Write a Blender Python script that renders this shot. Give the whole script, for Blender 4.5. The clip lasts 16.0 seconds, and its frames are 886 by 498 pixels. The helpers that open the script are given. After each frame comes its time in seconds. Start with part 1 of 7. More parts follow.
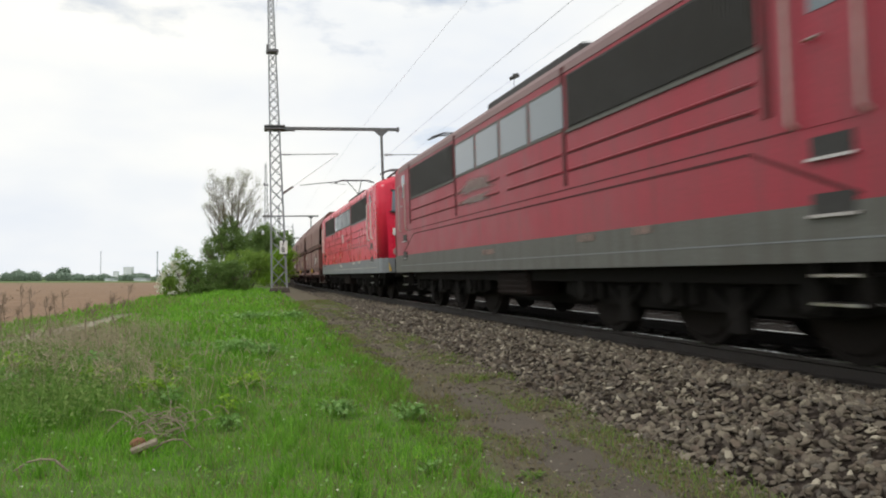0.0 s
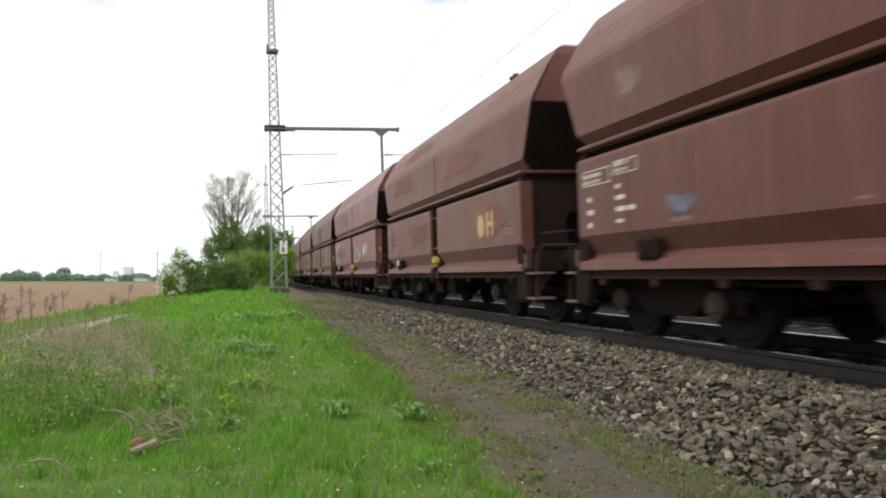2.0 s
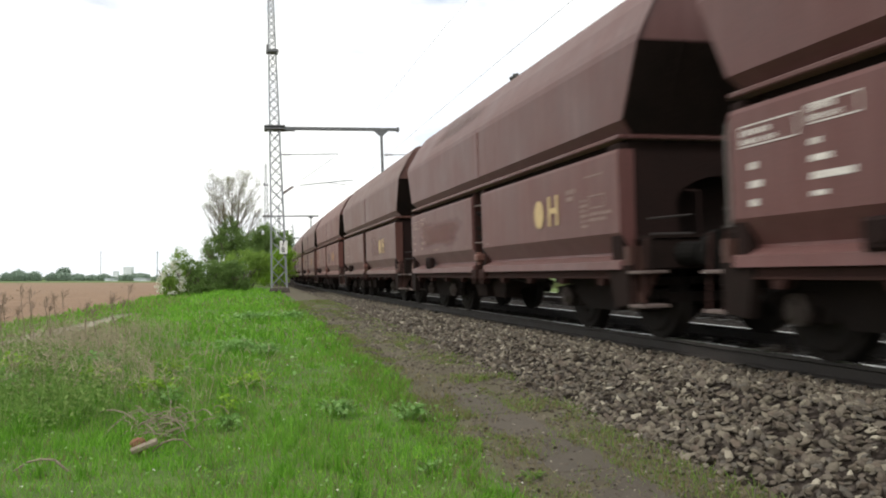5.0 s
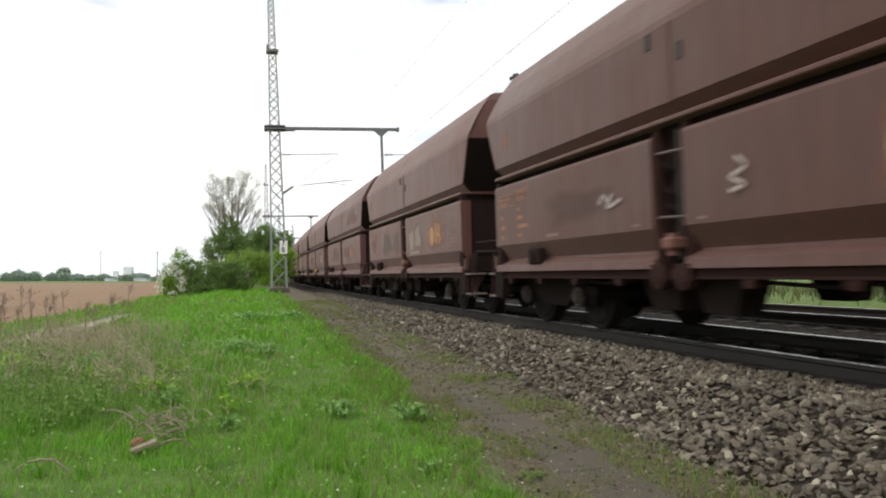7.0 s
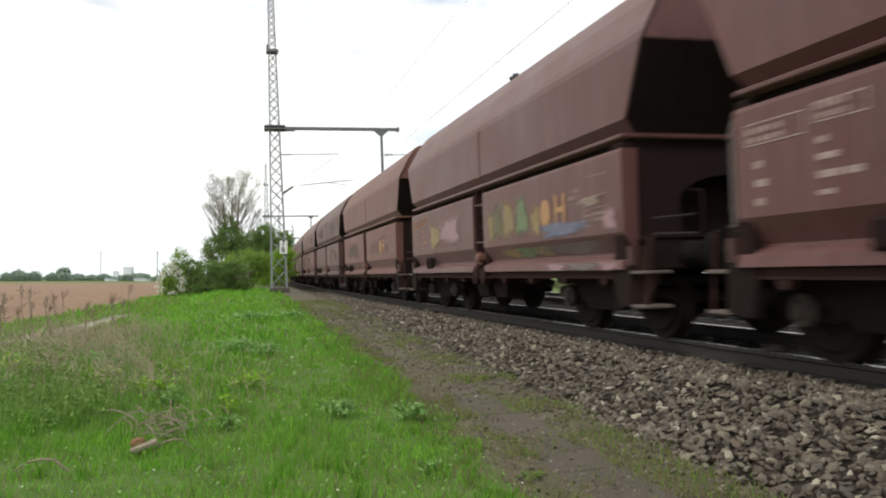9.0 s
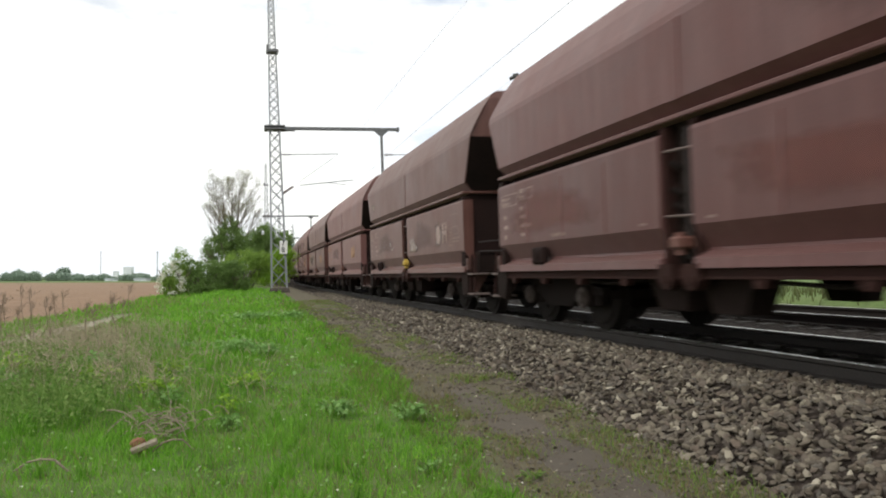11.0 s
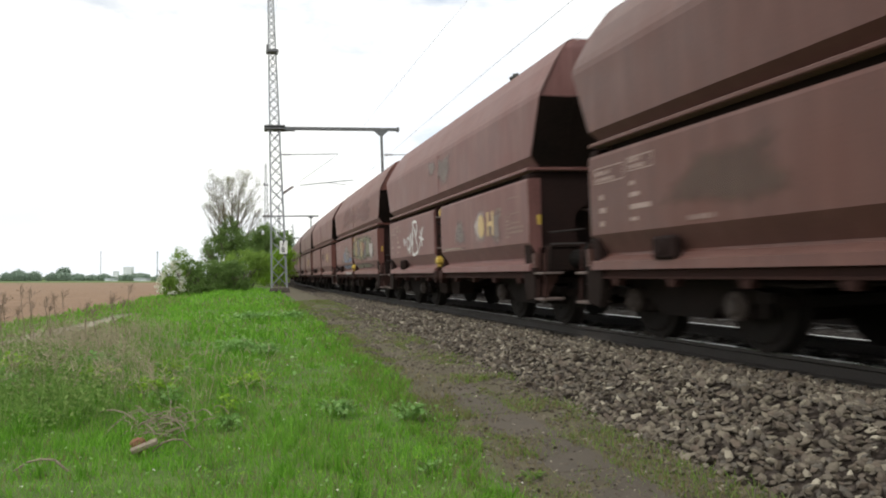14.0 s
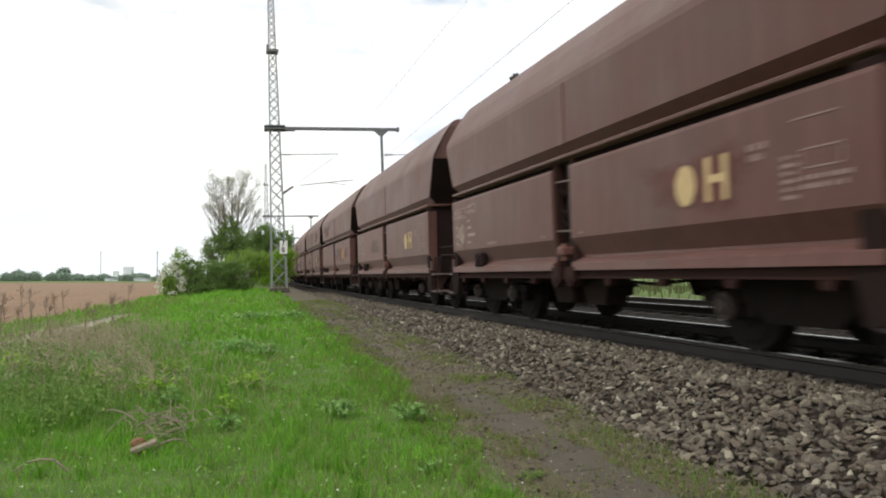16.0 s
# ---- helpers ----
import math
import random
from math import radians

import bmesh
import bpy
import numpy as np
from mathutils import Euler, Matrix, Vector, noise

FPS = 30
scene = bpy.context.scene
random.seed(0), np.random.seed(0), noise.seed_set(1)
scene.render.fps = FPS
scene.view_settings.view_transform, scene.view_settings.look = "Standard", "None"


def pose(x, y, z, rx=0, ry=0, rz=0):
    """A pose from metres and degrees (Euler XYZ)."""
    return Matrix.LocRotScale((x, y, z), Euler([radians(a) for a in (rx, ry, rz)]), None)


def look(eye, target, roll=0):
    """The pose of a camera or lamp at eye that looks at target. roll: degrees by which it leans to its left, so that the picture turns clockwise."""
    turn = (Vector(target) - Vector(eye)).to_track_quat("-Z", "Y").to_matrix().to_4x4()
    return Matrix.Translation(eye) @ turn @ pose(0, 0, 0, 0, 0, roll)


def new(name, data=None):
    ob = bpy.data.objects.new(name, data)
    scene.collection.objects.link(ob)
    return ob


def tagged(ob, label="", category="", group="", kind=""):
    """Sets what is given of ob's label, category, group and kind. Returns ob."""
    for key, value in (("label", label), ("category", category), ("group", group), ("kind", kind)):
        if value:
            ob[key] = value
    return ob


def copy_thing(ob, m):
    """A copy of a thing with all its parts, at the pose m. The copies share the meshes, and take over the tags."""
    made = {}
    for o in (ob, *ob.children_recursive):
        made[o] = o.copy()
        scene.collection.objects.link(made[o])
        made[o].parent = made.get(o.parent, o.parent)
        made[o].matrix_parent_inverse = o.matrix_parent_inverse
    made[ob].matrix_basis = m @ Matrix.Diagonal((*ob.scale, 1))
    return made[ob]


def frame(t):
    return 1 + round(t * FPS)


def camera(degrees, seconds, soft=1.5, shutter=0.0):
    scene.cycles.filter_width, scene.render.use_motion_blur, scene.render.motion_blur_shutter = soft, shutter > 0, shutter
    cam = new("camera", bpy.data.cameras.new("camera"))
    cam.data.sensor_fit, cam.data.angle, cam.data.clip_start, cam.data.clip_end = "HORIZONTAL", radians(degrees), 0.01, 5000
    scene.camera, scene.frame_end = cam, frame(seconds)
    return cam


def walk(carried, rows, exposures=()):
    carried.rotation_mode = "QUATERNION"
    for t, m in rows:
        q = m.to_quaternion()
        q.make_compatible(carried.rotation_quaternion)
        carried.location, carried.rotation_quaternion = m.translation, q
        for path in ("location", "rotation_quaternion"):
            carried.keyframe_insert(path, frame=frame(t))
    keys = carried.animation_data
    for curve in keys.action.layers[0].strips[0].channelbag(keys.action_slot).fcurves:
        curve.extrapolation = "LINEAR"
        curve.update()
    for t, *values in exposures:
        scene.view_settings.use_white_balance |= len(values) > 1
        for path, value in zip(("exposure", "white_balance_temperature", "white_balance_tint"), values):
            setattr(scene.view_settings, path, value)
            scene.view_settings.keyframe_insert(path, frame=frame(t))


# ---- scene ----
# ---------------- camera ----------------
EYE_Z = 0.7388
cam = camera(60.82, 16.0, soft=2.0, shutter=0.2)
VIEW = look((0, 0, EYE_Z), (0, 1, EYE_Z + math.tan(0.035467)), roll=-0.144)
walk(cam, [(0.0, VIEW), (16.0, VIEW)],
     exposures=[(0.0, -0.12), (0.7, -0.05), (1.5, 0.09), (2.4, 0.22), (4.2, 0.2), (6.5, 0.16), (9.0, 0.13), (16.0, 0.1)])

# ---------------- sky and light ----------------
world = bpy.data.worlds.new("overcast_sky")
scene.world = world
world.use_nodes = True
wn, wl = world.node_tree.nodes, world.node_tree.links
wn.clear()
SUN_EL, SUN_AZ = radians(48), radians(215)   # azimuth from +y, clockwise
sky = wn.new("ShaderNodeTexSky")
sky.sky_type, sky.sun_disc = "NISHITA", False
sky.sun_elevation, sky.sun_rotation = SUN_EL, SUN_AZ
dim = wn.new("ShaderNodeMixRGB")
dim.blend_type = "MULTIPLY"
dim.inputs[0].default_value = 1.0
dim.inputs[2].default_value = (0.13, 0.135, 0.14, 1)
wl.new(sky.outputs[0], dim.inputs[1])
coord = wn.new("ShaderNodeTexCoord")
stretch = wn.new("ShaderNodeMapping")
stretch.inputs["Scale"].default_value = (1.0, 1.0, 2.6)
stretch.inputs["Location"].default_value = (0.62, 0.25, 0.1)
wl.new(coord.outputs["Generated"], stretch.inputs[0])
puffs = wn.new("ShaderNodeTexNoise")
puffs.inputs["Scale"].default_value, puffs.inputs["Detail"].default_value = 3.1, 7
puffs.inputs["Roughness"].default_value = 0.55
wl.new(stretch.outputs[0], puffs.inputs["Vector"])
cover = wn.new("ShaderNodeValToRGB")
cover.color_ramp.elements[0].position, cover.color_ramp.elements[1].position = 0.21, 0.39
wl.new(puffs.outputs["Fac"], cover.inputs[0])
shade = wn.new("ShaderNodeTexNoise")
shade.inputs["Scale"].default_value, shade.inputs["Detail"].default_value = 2.0, 5
wl.new(stretch.outputs[0], shade.inputs["Vector"])
cloud = wn.new("ShaderNodeValToRGB")
cloud.color_ramp.elements[0].position, cloud.color_ramp.elements[1].position = 0.35, 0.62
cloud.color_ramp.elements[0].color = (0.90, 0.95, 1.02, 1)
cloud.color_ramp.elements[1].color = (1.15, 1.14, 1.08, 1)
wl.new(shade.outputs["Fac"], cloud.inputs[0])
blend = wn.new("ShaderNodeMixRGB")
wl.new(cover.outputs[0], blend.inputs[0])
wl.new(dim.outputs[0], blend.inputs[1])
wl.new(cloud.outputs[0], blend.inputs[2])
back = wn.new("ShaderNodeBackground")
back.inputs["Strength"].default_value = 1.0
wl.new(blend.outputs[0], back.inputs[0])
wout = wn.new("ShaderNodeOutputWorld")
wl.new(back.outputs[0], wout.inputs[0])

sun_data = bpy.data.lights.new("sun", "SUN")
sun_data.energy, sun_data.angle, sun_data.color = 1.5, radians(12), (1.0, 0.95, 0.88)
sun = new("sun", sun_data)
sun.matrix_world = look((-30, -40, 50), (-30 - math.sin(SUN_AZ) * 10, -40 - math.cos(SUN_AZ) * 10, 50 - 10 * math.tan(SUN_EL)))

# ---------------- the curve of the line ----------------
TRK_X, TRK_PSI, TRK_K, CANT = 6.1983, 0.28392, -0.0007541, 0.03145
CIRCLE = (TRK_X - math.cos(TRK_PSI) / TRK_K, -math.sin(TRK_PSI) / TRK_K)


def line(s, off=0.0, z=0.0):
    """A point of the line: s along it from the camera, off to its right, z over the rail, leaning with the cant."""
    th = TRK_PSI + TRK_K * s
    o = off * math.cos(CANT) - z * math.sin(CANT)
    r = 1 / TRK_K + o
    return Vector((CIRCLE[0] + r * math.cos(th), CIRCLE[1] + r * math.sin(th), z * math.cos(CANT) + off * math.sin(CANT)))


def flat(s, off, z):
    """The same with no cant."""
    th = TRK_PSI + TRK_K * s
    r = 1 / TRK_K + off
    return Vector((CIRCLE[0] + r * math.cos(th), CIRCLE[1] + r * math.sin(th), z))


def heading(s):
    return TRK_PSI + TRK_K * s


def to_line(x, y):
    dx, dy = x - CIRCLE[0], y - CIRCLE[1]
    th = math.atan2(TRK_K * dy, TRK_K * dx)
    return (th - TRK_PSI) / TRK_K, dx * math.cos(th) + dy * math.sin(th) - 1 / TRK_K


def ride(s):
    """The pose of a vehicle whose middle is at s."""
    p = line(s)
    return pose(p.x, p.y, p.z, 0, -math.degrees(CANT), math.degrees(heading(s)))


# ---------------- materials ----------------
def nodes_of(name):
    m = bpy.data.materials.new(name)
    m.use_nodes = True
    nt = m.node_tree
    return m, nt.nodes, nt.links, nt.nodes["Principled BSDF"]


def ramp(n, l, src, stops):
    r = n.new("ShaderNodeValToRGB")
    e = r.color_ramp.elements
    e[0].position, e[0].color = stops[0][0], (*stops[0][1], 1)
    e[1].position, e[1].color = stops[-1][0], (*stops[-1][1], 1)
    for pos, col in stops[1:-1]:
        e.new(pos).color = (*col, 1)
    l.new(src, r.inputs[0])
    return r.outputs[0]


def noise_tex(n, l, scale, detail=6, rough=0.6, vec=None, stretch_by=None, own=False):
    t = n.new("ShaderNodeTexNoise")
    t.inputs["Scale"].default_value, t.inputs["Detail"].default_value, t.inputs["Roughness"].default_value = scale, detail, rough
    if vec is None:
        vec = n.new("ShaderNodeTexCoord").outputs["Object"]
    if stretch_by or own:
        mp = n.new("ShaderNodeMapping")
        mp.inputs["Scale"].default_value = stretch_by or (1, 1, 1)
        l.new(vec, mp.inputs[0])
        if own:
            info = n.new("ShaderNodeObjectInfo")
            mul = n.new("ShaderNodeMath")
            mul.operation = "MULTIPLY"
            mul.inputs[1].default_value = 57.0
            l.new(info.outputs["Random"], mul.inputs[0])
            l.new(mul.outputs[0], mp.inputs["Location"])
        vec = mp.outputs[0]
    l.new(vec, t.inputs["Vector"])
    return t.outputs["Fac"]


def mix(n, l, fac, a, b, mode="MIX"):
    m = n.new("ShaderNodeMixRGB")
    m.blend_type = mode
    for i, v in ((0, fac), (1, a), (2, b)):
        if isinstance(v, (int, float)):
            m.inputs[i].default_value = v
        elif isinstance(v, tuple):
            m.inputs[i].default_value = (*v, 1)
        else:
            l.new(v, m.inputs[i])
    return m.outputs[0]


def bump(n, l, b, height, strength, distance=0.02):
    k = n.new("ShaderNodeBump")
    k.inputs["Strength"].default_value, k.inputs["Distance"].default_value = strength, distance
    l.new(height, k.inputs["Height"])
    l.new(k.outputs[0], b.inputs["Normal"])


def surface(name, dark, light, rough=0.7, metal=0.0, scale=3.0, fine=40.0, relief=0.15, streaks=None, own=False, spread=0.0):
    """A worn surface between two colours: broad patches, fine grain and, if asked, a third colour in upright streaks."""
    m, n, l, b = nodes_of(name)
    big = noise_tex(n, l, scale, own=own)
    col = ramp(n, l, big, [(0.3, dark), (0.7, light)])
    grain = noise_tex(n, l, fine, 4)
    col = mix(n, l, 0.35, col, ramp(n, l, grain, [(0.3, tuple(c * 0.6 for c in dark)), (0.7, tuple(min(1, c * 1.25) for c in light))]))
    if streaks:
        s = noise_tex(n, l, 2.2, 6, 0.6, stretch_by=(3.0, 3.0, 0.35), own=own)
        col = mix(n, l, ramp(n, l, s, [(0.46, (0, 0, 0)), (0.70, (0.8, 0.8, 0.8))]), col, streaks)
    if spread:
        info = n.new("ShaderNodeObjectInfo")
        hsv = n.new("ShaderNodeHueSaturation")
        mr = n.new("ShaderNodeMapRange")
        mr.inputs["To Min"].default_value, mr.inputs["To Max"].default_value = 1 - spread, 1 + spread
        l.new(info.outputs["Random"], mr.inputs[0])
        l.new(mr.outputs[0], hsv.inputs["Value"])
        l.new(col, hsv.inputs["Color"])
        col = hsv.outputs[0]
    l.new(col, b.inputs["Base Color"])
    l.new(ramp(n, l, big, [(0.3, (rough - 0.1,) * 3), (0.7, (min(1, rough + 0.1),) * 3)]), b.inputs["Roughness"])
    b.inputs["Metallic"].default_value = metal
    if relief:
        bump(n, l, b, grain, relief, 0.01)
    return m


M = {}
M["oxide"] = surface("oxide_red_paint", (0.065, 0.0236, 0.0176), (0.100, 0.0367, 0.0274), 0.56, 0, 0.8, 35, 0.1, (0.118, 0.050, 0.0385), own=True, spread=0.10)
M["oxide_plum"] = surface("plum_brown_oxide_paint", (0.074, 0.0262, 0.0235), (0.112, 0.0400, 0.0365), 0.56, 0, 0.8, 35, 0.1, (0.126, 0.055, 0.050), own=True, spread=0.10)
M["oxide_dim"] = surface("grimy_oxide_paint", (0.050, 0.021, 0.0165), (0.084, 0.036, 0.028), 0.62, 0, 0.8, 35, 0.1, (0.10, 0.048, 0.037), own=True)
M["oxide_old"] = surface("weathered_oxide_paint", (0.085, 0.032, 0.024), (0.135, 0.054, 0.040), 0.68, 0, 0.8, 35, 0.12, (0.17, 0.070, 0.048), own=True)
M["oxide_new"] = surface("fresh_oxide_paint", (0.118, 0.029, 0.031), (0.168, 0.046, 0.048), 0.5, 0, 0.9, 35, 0.08, (0.20, 0.085, 0.08), own=True)
M["oxide_pale"] = surface("faded_pinkish_oxide_paint", (0.098, 0.038, 0.034), (0.148, 0.060, 0.054), 0.62, 0, 0.8, 35, 0.1, (0.175, 0.082, 0.072), own=True)
M["oxide_red"] = surface("warm_red_oxide_paint", (0.087, 0.0265, 0.0200), (0.126, 0.040, 0.0305), 0.6, 0, 0.8, 35, 0.1, (0.148, 0.055, 0.041), own=True)
# shade of the gaps between wagons is put into these two oxide colours
M["oxide_dark"] = surface("shade_dark_oxide_paint", (0.010, 0.007, 0.006), (0.024, 0.015, 0.013), 0.95, 0, 2, 30, 0.2)
M["oxide_end"] = surface("shade_dark_end_wall_paint", (0.013, 0.0075, 0.0068), (0.025, 0.014, 0.0125), 0.9, 0, 1.6, 30, 0.15)
# grease and rust, lowered further to carry the shade under the train
M["running_gear"] = surface("greasy_shade_black_steel", (0.004, 0.0038, 0.0035), (0.014, 0.0125, 0.0115), 0.85, 0.0, 4, 40, 0.25)
M["bogie"] = surface("rusty_shade_dark_bogie_steel", (0.0075, 0.0057, 0.005), (0.022, 0.0155, 0.014), 0.85, 0, 4, 40, 0.25)
M["oxide_sill"] = surface("dark_maroon_sill_paint", (0.021, 0.010, 0.0085), (0.042, 0.0195, 0.0165), 0.8, 0, 2.5, 40, 0.15)
M["hub_dust"] = surface("dusty_brown_hub_steel", (0.035, 0.026, 0.023), (0.082, 0.061, 0.054), 0.85, 0, 8, 50, 0.2)
M["step_steel"] = surface("worn_pale_step_steel", (0.08, 0.056, 0.05), (0.16, 0.12, 0.11), 0.7, 0, 6, 50, 0.1)
M["print_mark"] = surface("pale_lettering_paint", (0.26, 0.185, 0.165), (0.40, 0.31, 0.28), 0.75, 0, 6, 40, 0.05)
for k in ("oxide_dark", "oxide_end", "running_gear", "bogie", "oxide_sill"):   # low specular keeps the shaded ends and underside near black
    M[k].node_tree.nodes["Principled BSDF"].inputs["Specular IOR Level"].default_value = 0.12
M["wire"] = surface("weathered_copper_wire", (0.38, 0.40, 0.42), (0.48, 0.50, 0.52), 0.5, 0.2, 4, 40, 0.0)
# brake dust and underside shade both go into the wheel colour
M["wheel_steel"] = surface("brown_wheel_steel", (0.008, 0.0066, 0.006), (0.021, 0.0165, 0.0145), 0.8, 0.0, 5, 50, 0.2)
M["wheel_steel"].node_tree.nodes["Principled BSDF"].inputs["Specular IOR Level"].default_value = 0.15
M["tread"] = surface("bright_tread_steel", (0.35, 0.34, 0.33), (0.5, 0.49, 0.48), 0.3, 1.0, 5, 60, 0.05)
# grey lowered to carry the shade at the wagon ends
M["handrail"] = surface("shade_dark_grey_handrail_steel", (0.02, 0.015, 0.014), (0.04, 0.031, 0.028), 0.65, 0.1, 6, 50, 0.1)
M["loop_rail"] = surface("dull_grey_rail_paint", (0.11, 0.095, 0.09), (0.19, 0.165, 0.155), 0.7, 0, 6, 50, 0.1)
M["yellow"] = surface("worn_yellow_paint", (0.36, 0.235, 0.03), (0.56, 0.39, 0.07), 0.55, 0, 8, 50, 0.1)
M["pale_rail"] = surface("dull_pale_rail_paint", (0.30, 0.22, 0.20), (0.44, 0.34, 0.32), 0.6, 0, 6, 40, 0.05)
M["white_mark"] = surface("chalky_white_paint", (0.5, 0.46, 0.42), (0.72, 0.69, 0.65), 0.7, 0, 6, 40, 0.05)
M["cream_mark"] = surface("cream_yellow_paint", (0.45, 0.32, 0.155), (0.57, 0.43, 0.23), 0.7, 0, 6, 40, 0.05)
M["orange_mark"] = surface("orange_lettering_paint", (0.36, 0.195, 0.09), (0.46, 0.27, 0.13), 0.7, 0, 6, 40, 0.05)
M["faint_mark"] = surface("faded_lettering_paint", (0.18, 0.115, 0.10), (0.30, 0.22, 0.195), 0.75, 0, 6, 40, 0.05)
M["orange_panel"] = surface("faded_orange_lettering_paint", (0.26, 0.125, 0.065), (0.36, 0.19, 0.105), 0.7, 0, 6, 40, 0.05)
for k in ("oxide", "oxide_dim", "oxide_old", "oxide_new", "oxide_pale", "oxide_red", "oxide_plum"):   # dust on the paint
    dusty = M[k].node_tree.nodes["Principled BSDF"].inputs
    dusty["Sheen Weight"].default_value, dusty["Sheen Roughness"].default_value = 0.22, 0.4
    dusty["Sheen Tint"].default_value = (1.0, 0.80, 0.76, 1)
M["spray_white"] = surface("white_spray_paint", (0.5, 0.48, 0.47), (0.75, 0.74, 0.73), 0.5, 0, 6, 40, 0.02)
M["red_dull"] = surface("dull_traffic_red_paint", (0.235, 0.0105, 0.027), (0.33, 0.020, 0.044), 0.5, 0, 0.9, 30, 0.05, (0.18, 0.028, 0.038))
M["red_dull"].node_tree.nodes["Principled BSDF"].inputs["Sheen Weight"].default_value = 0.08
M["red_dull"].node_tree.nodes["Principled BSDF"].inputs["Sheen Tint"].default_value = (1.0, 0.85, 0.87, 1)
M["red"] = surface("bright_traffic_red_paint", (0.55, 0.013, 0.042), (0.66, 0.022, 0.060), 0.30, 0, 1.2, 30, 0.03)
M["grey_dull"] = surface("grimy_grey_paint", (0.075, 0.078, 0.072), (0.125, 0.128, 0.118), 0.65, 0, 1.5, 30, 0.08, (0.07, 0.064, 0.055))
M["grey"] = surface("slate_grey_paint", (0.15, 0.17, 0.185), (0.20, 0.22, 0.235), 0.45, 0, 1.5, 30, 0.05, (0.13, 0.135, 0.135))
M["louvre"] = surface("dark_grille_steel", (0.020, 0.020, 0.018), (0.034, 0.033, 0.030), 0.6, 0.2, 2, 60, 0.1)
M["groove"] = surface("shadow_black_seam", (0.05, 0.008, 0.010), (0.09, 0.012, 0.015), 0.8, 0, 3, 30, 0.0)
M["cab_roof"] = surface("dusty_roof_paint", (0.16, 0.105, 0.105), (0.24, 0.165, 0.165), 0.75, 0, 2, 30, 0.1)
M["roof_gear"] = surface("dark_roof_equipment", (0.018, 0.018, 0.018), (0.05, 0.05, 0.05), 0.6, 0.3, 5, 40, 0.1)
M["bright_tube"] = surface("bright_aluminium_tube", (0.62, 0.64, 0.66), (0.74, 0.76, 0.78), 0.45, 0.2, 4, 40, 0.05)
M["galvanised"] = surface("galvanised_steel", (0.235, 0.25, 0.265), (0.335, 0.35, 0.365), 0.5, 0.45, 4, 40, 0.1)
M["steel_dark"] = surface("dark_galvanised_steel", (0.10, 0.105, 0.11), (0.17, 0.175, 0.18), 0.5, 0.4, 4, 40, 0.1)
M["sleeper"] = surface("oily_sleeper_concrete", (0.03, 0.026, 0.022), (0.06, 0.052, 0.044), 0.9, 0, 6, 50, 0.3, spread=0.2)
M["rail"] = surface("rusty_rail_steel", (0.018, 0.015, 0.013), (0.040, 0.033, 0.029), 0.75, 0.1, 3, 40, 0.15)
M["sign"] = surface("white_enamel_sign", (0.62, 0.62, 0.60), (0.72, 0.72, 0.70), 0.5, 0, 6, 30, 0.0)
M["black"] = surface("black_enamel", (0.015, 0.015, 0.015), (0.03, 0.03, 0.03), 0.6, 0, 6, 30, 0.0)
M["porcelain"] = surface("brown_porcelain", (0.06, 0.03, 0.02), (0.10, 0.05, 0.035), 0.3, 0, 6, 30, 0.0)



def soft_paint(name, dark, light, cover=0.8, scale=5.0, rough=0.65):
    """Spray or stain that thins out to its rim and in blotches; the mesh tells how near the rim a point is."""
    m, n, l, b = nodes_of(name)
    tone = noise_tex(n, l, scale, 5, 0.65)
    l.new(ramp(n, l, tone, [(0.32, dark), (0.68, light)]), b.inputs["Base Color"])
    b.inputs["Roughness"].default_value = rough
    b.inputs["Sheen Weight"].default_value, b.inputs["Sheen Roughness"].default_value = 0.2, 0.4
    a = n.new("ShaderNodeAttribute")
    a.attribute_name = "body"
    blot = noise_tex(n, l, scale * 1.7, 6, 0.7)
    add = n.new("ShaderNodeMath")
    add.operation = "MULTIPLY_ADD"
    add.inputs[1].default_value = 0.75
    l.new(a.outputs["Fac"], add.inputs[0])
    l.new(blot, add.inputs[2])
    fac = ramp(n, l, add.outputs[0], [(0.50, (0, 0, 0)), (1.15, (cover,) * 3)])
    clear = n.new("ShaderNodeBsdfTransparent")
    ms = n.new("ShaderNodeMixShader")
    l.new(fac, ms.inputs[0])
    l.new(clear.outputs[0], ms.inputs[1])
    l.new(b.outputs[0], ms.inputs[2])
    l.new(ms.outputs[0], n["Material Output"].inputs["Surface"])
    M[name] = m


soft_paint("stain_rust", (0.17, 0.05, 0.026), (0.25, 0.080, 0.042), 0.7, 3.0)
soft_paint("stain_red", (0.125, 0.036, 0.026), (0.18, 0.054, 0.040), 0.5, 4.0)
soft_paint("stain_dark", (0.052, 0.025, 0.020), (0.078, 0.040, 0.032), 0.26, 3.0)
soft_paint("stain_pale", (0.24, 0.155, 0.135), (0.33, 0.23, 0.20), 0.65, 3.0)
soft_paint("stain_olive", (0.070, 0.047, 0.034), (0.105, 0.072, 0.052), 0.5, 2.5)
soft_paint("soft_blue", (0.10, 0.125, 0.20), (0.20, 0.22, 0.29), 0.75, 5.0)
soft_paint("soft_deep_blue", (0.045, 0.085, 0.17), (0.09, 0.15, 0.26), 0.9, 5.0)
soft_paint("soft_white", (0.34, 0.29, 0.27), (0.52, 0.46, 0.44), 0.75, 5.0)
soft_paint("soft_pink", (0.30, 0.17, 0.19), (0.42, 0.27, 0.28), 0.8, 6.0)
soft_paint("soft_grey", (0.16, 0.125, 0.115), (0.25, 0.205, 0.19), 0.65, 5.0)
soft_paint("soft_orange", (0.27, 0.105, 0.05), (0.37, 0.16, 0.075), 0.6, 5.0)
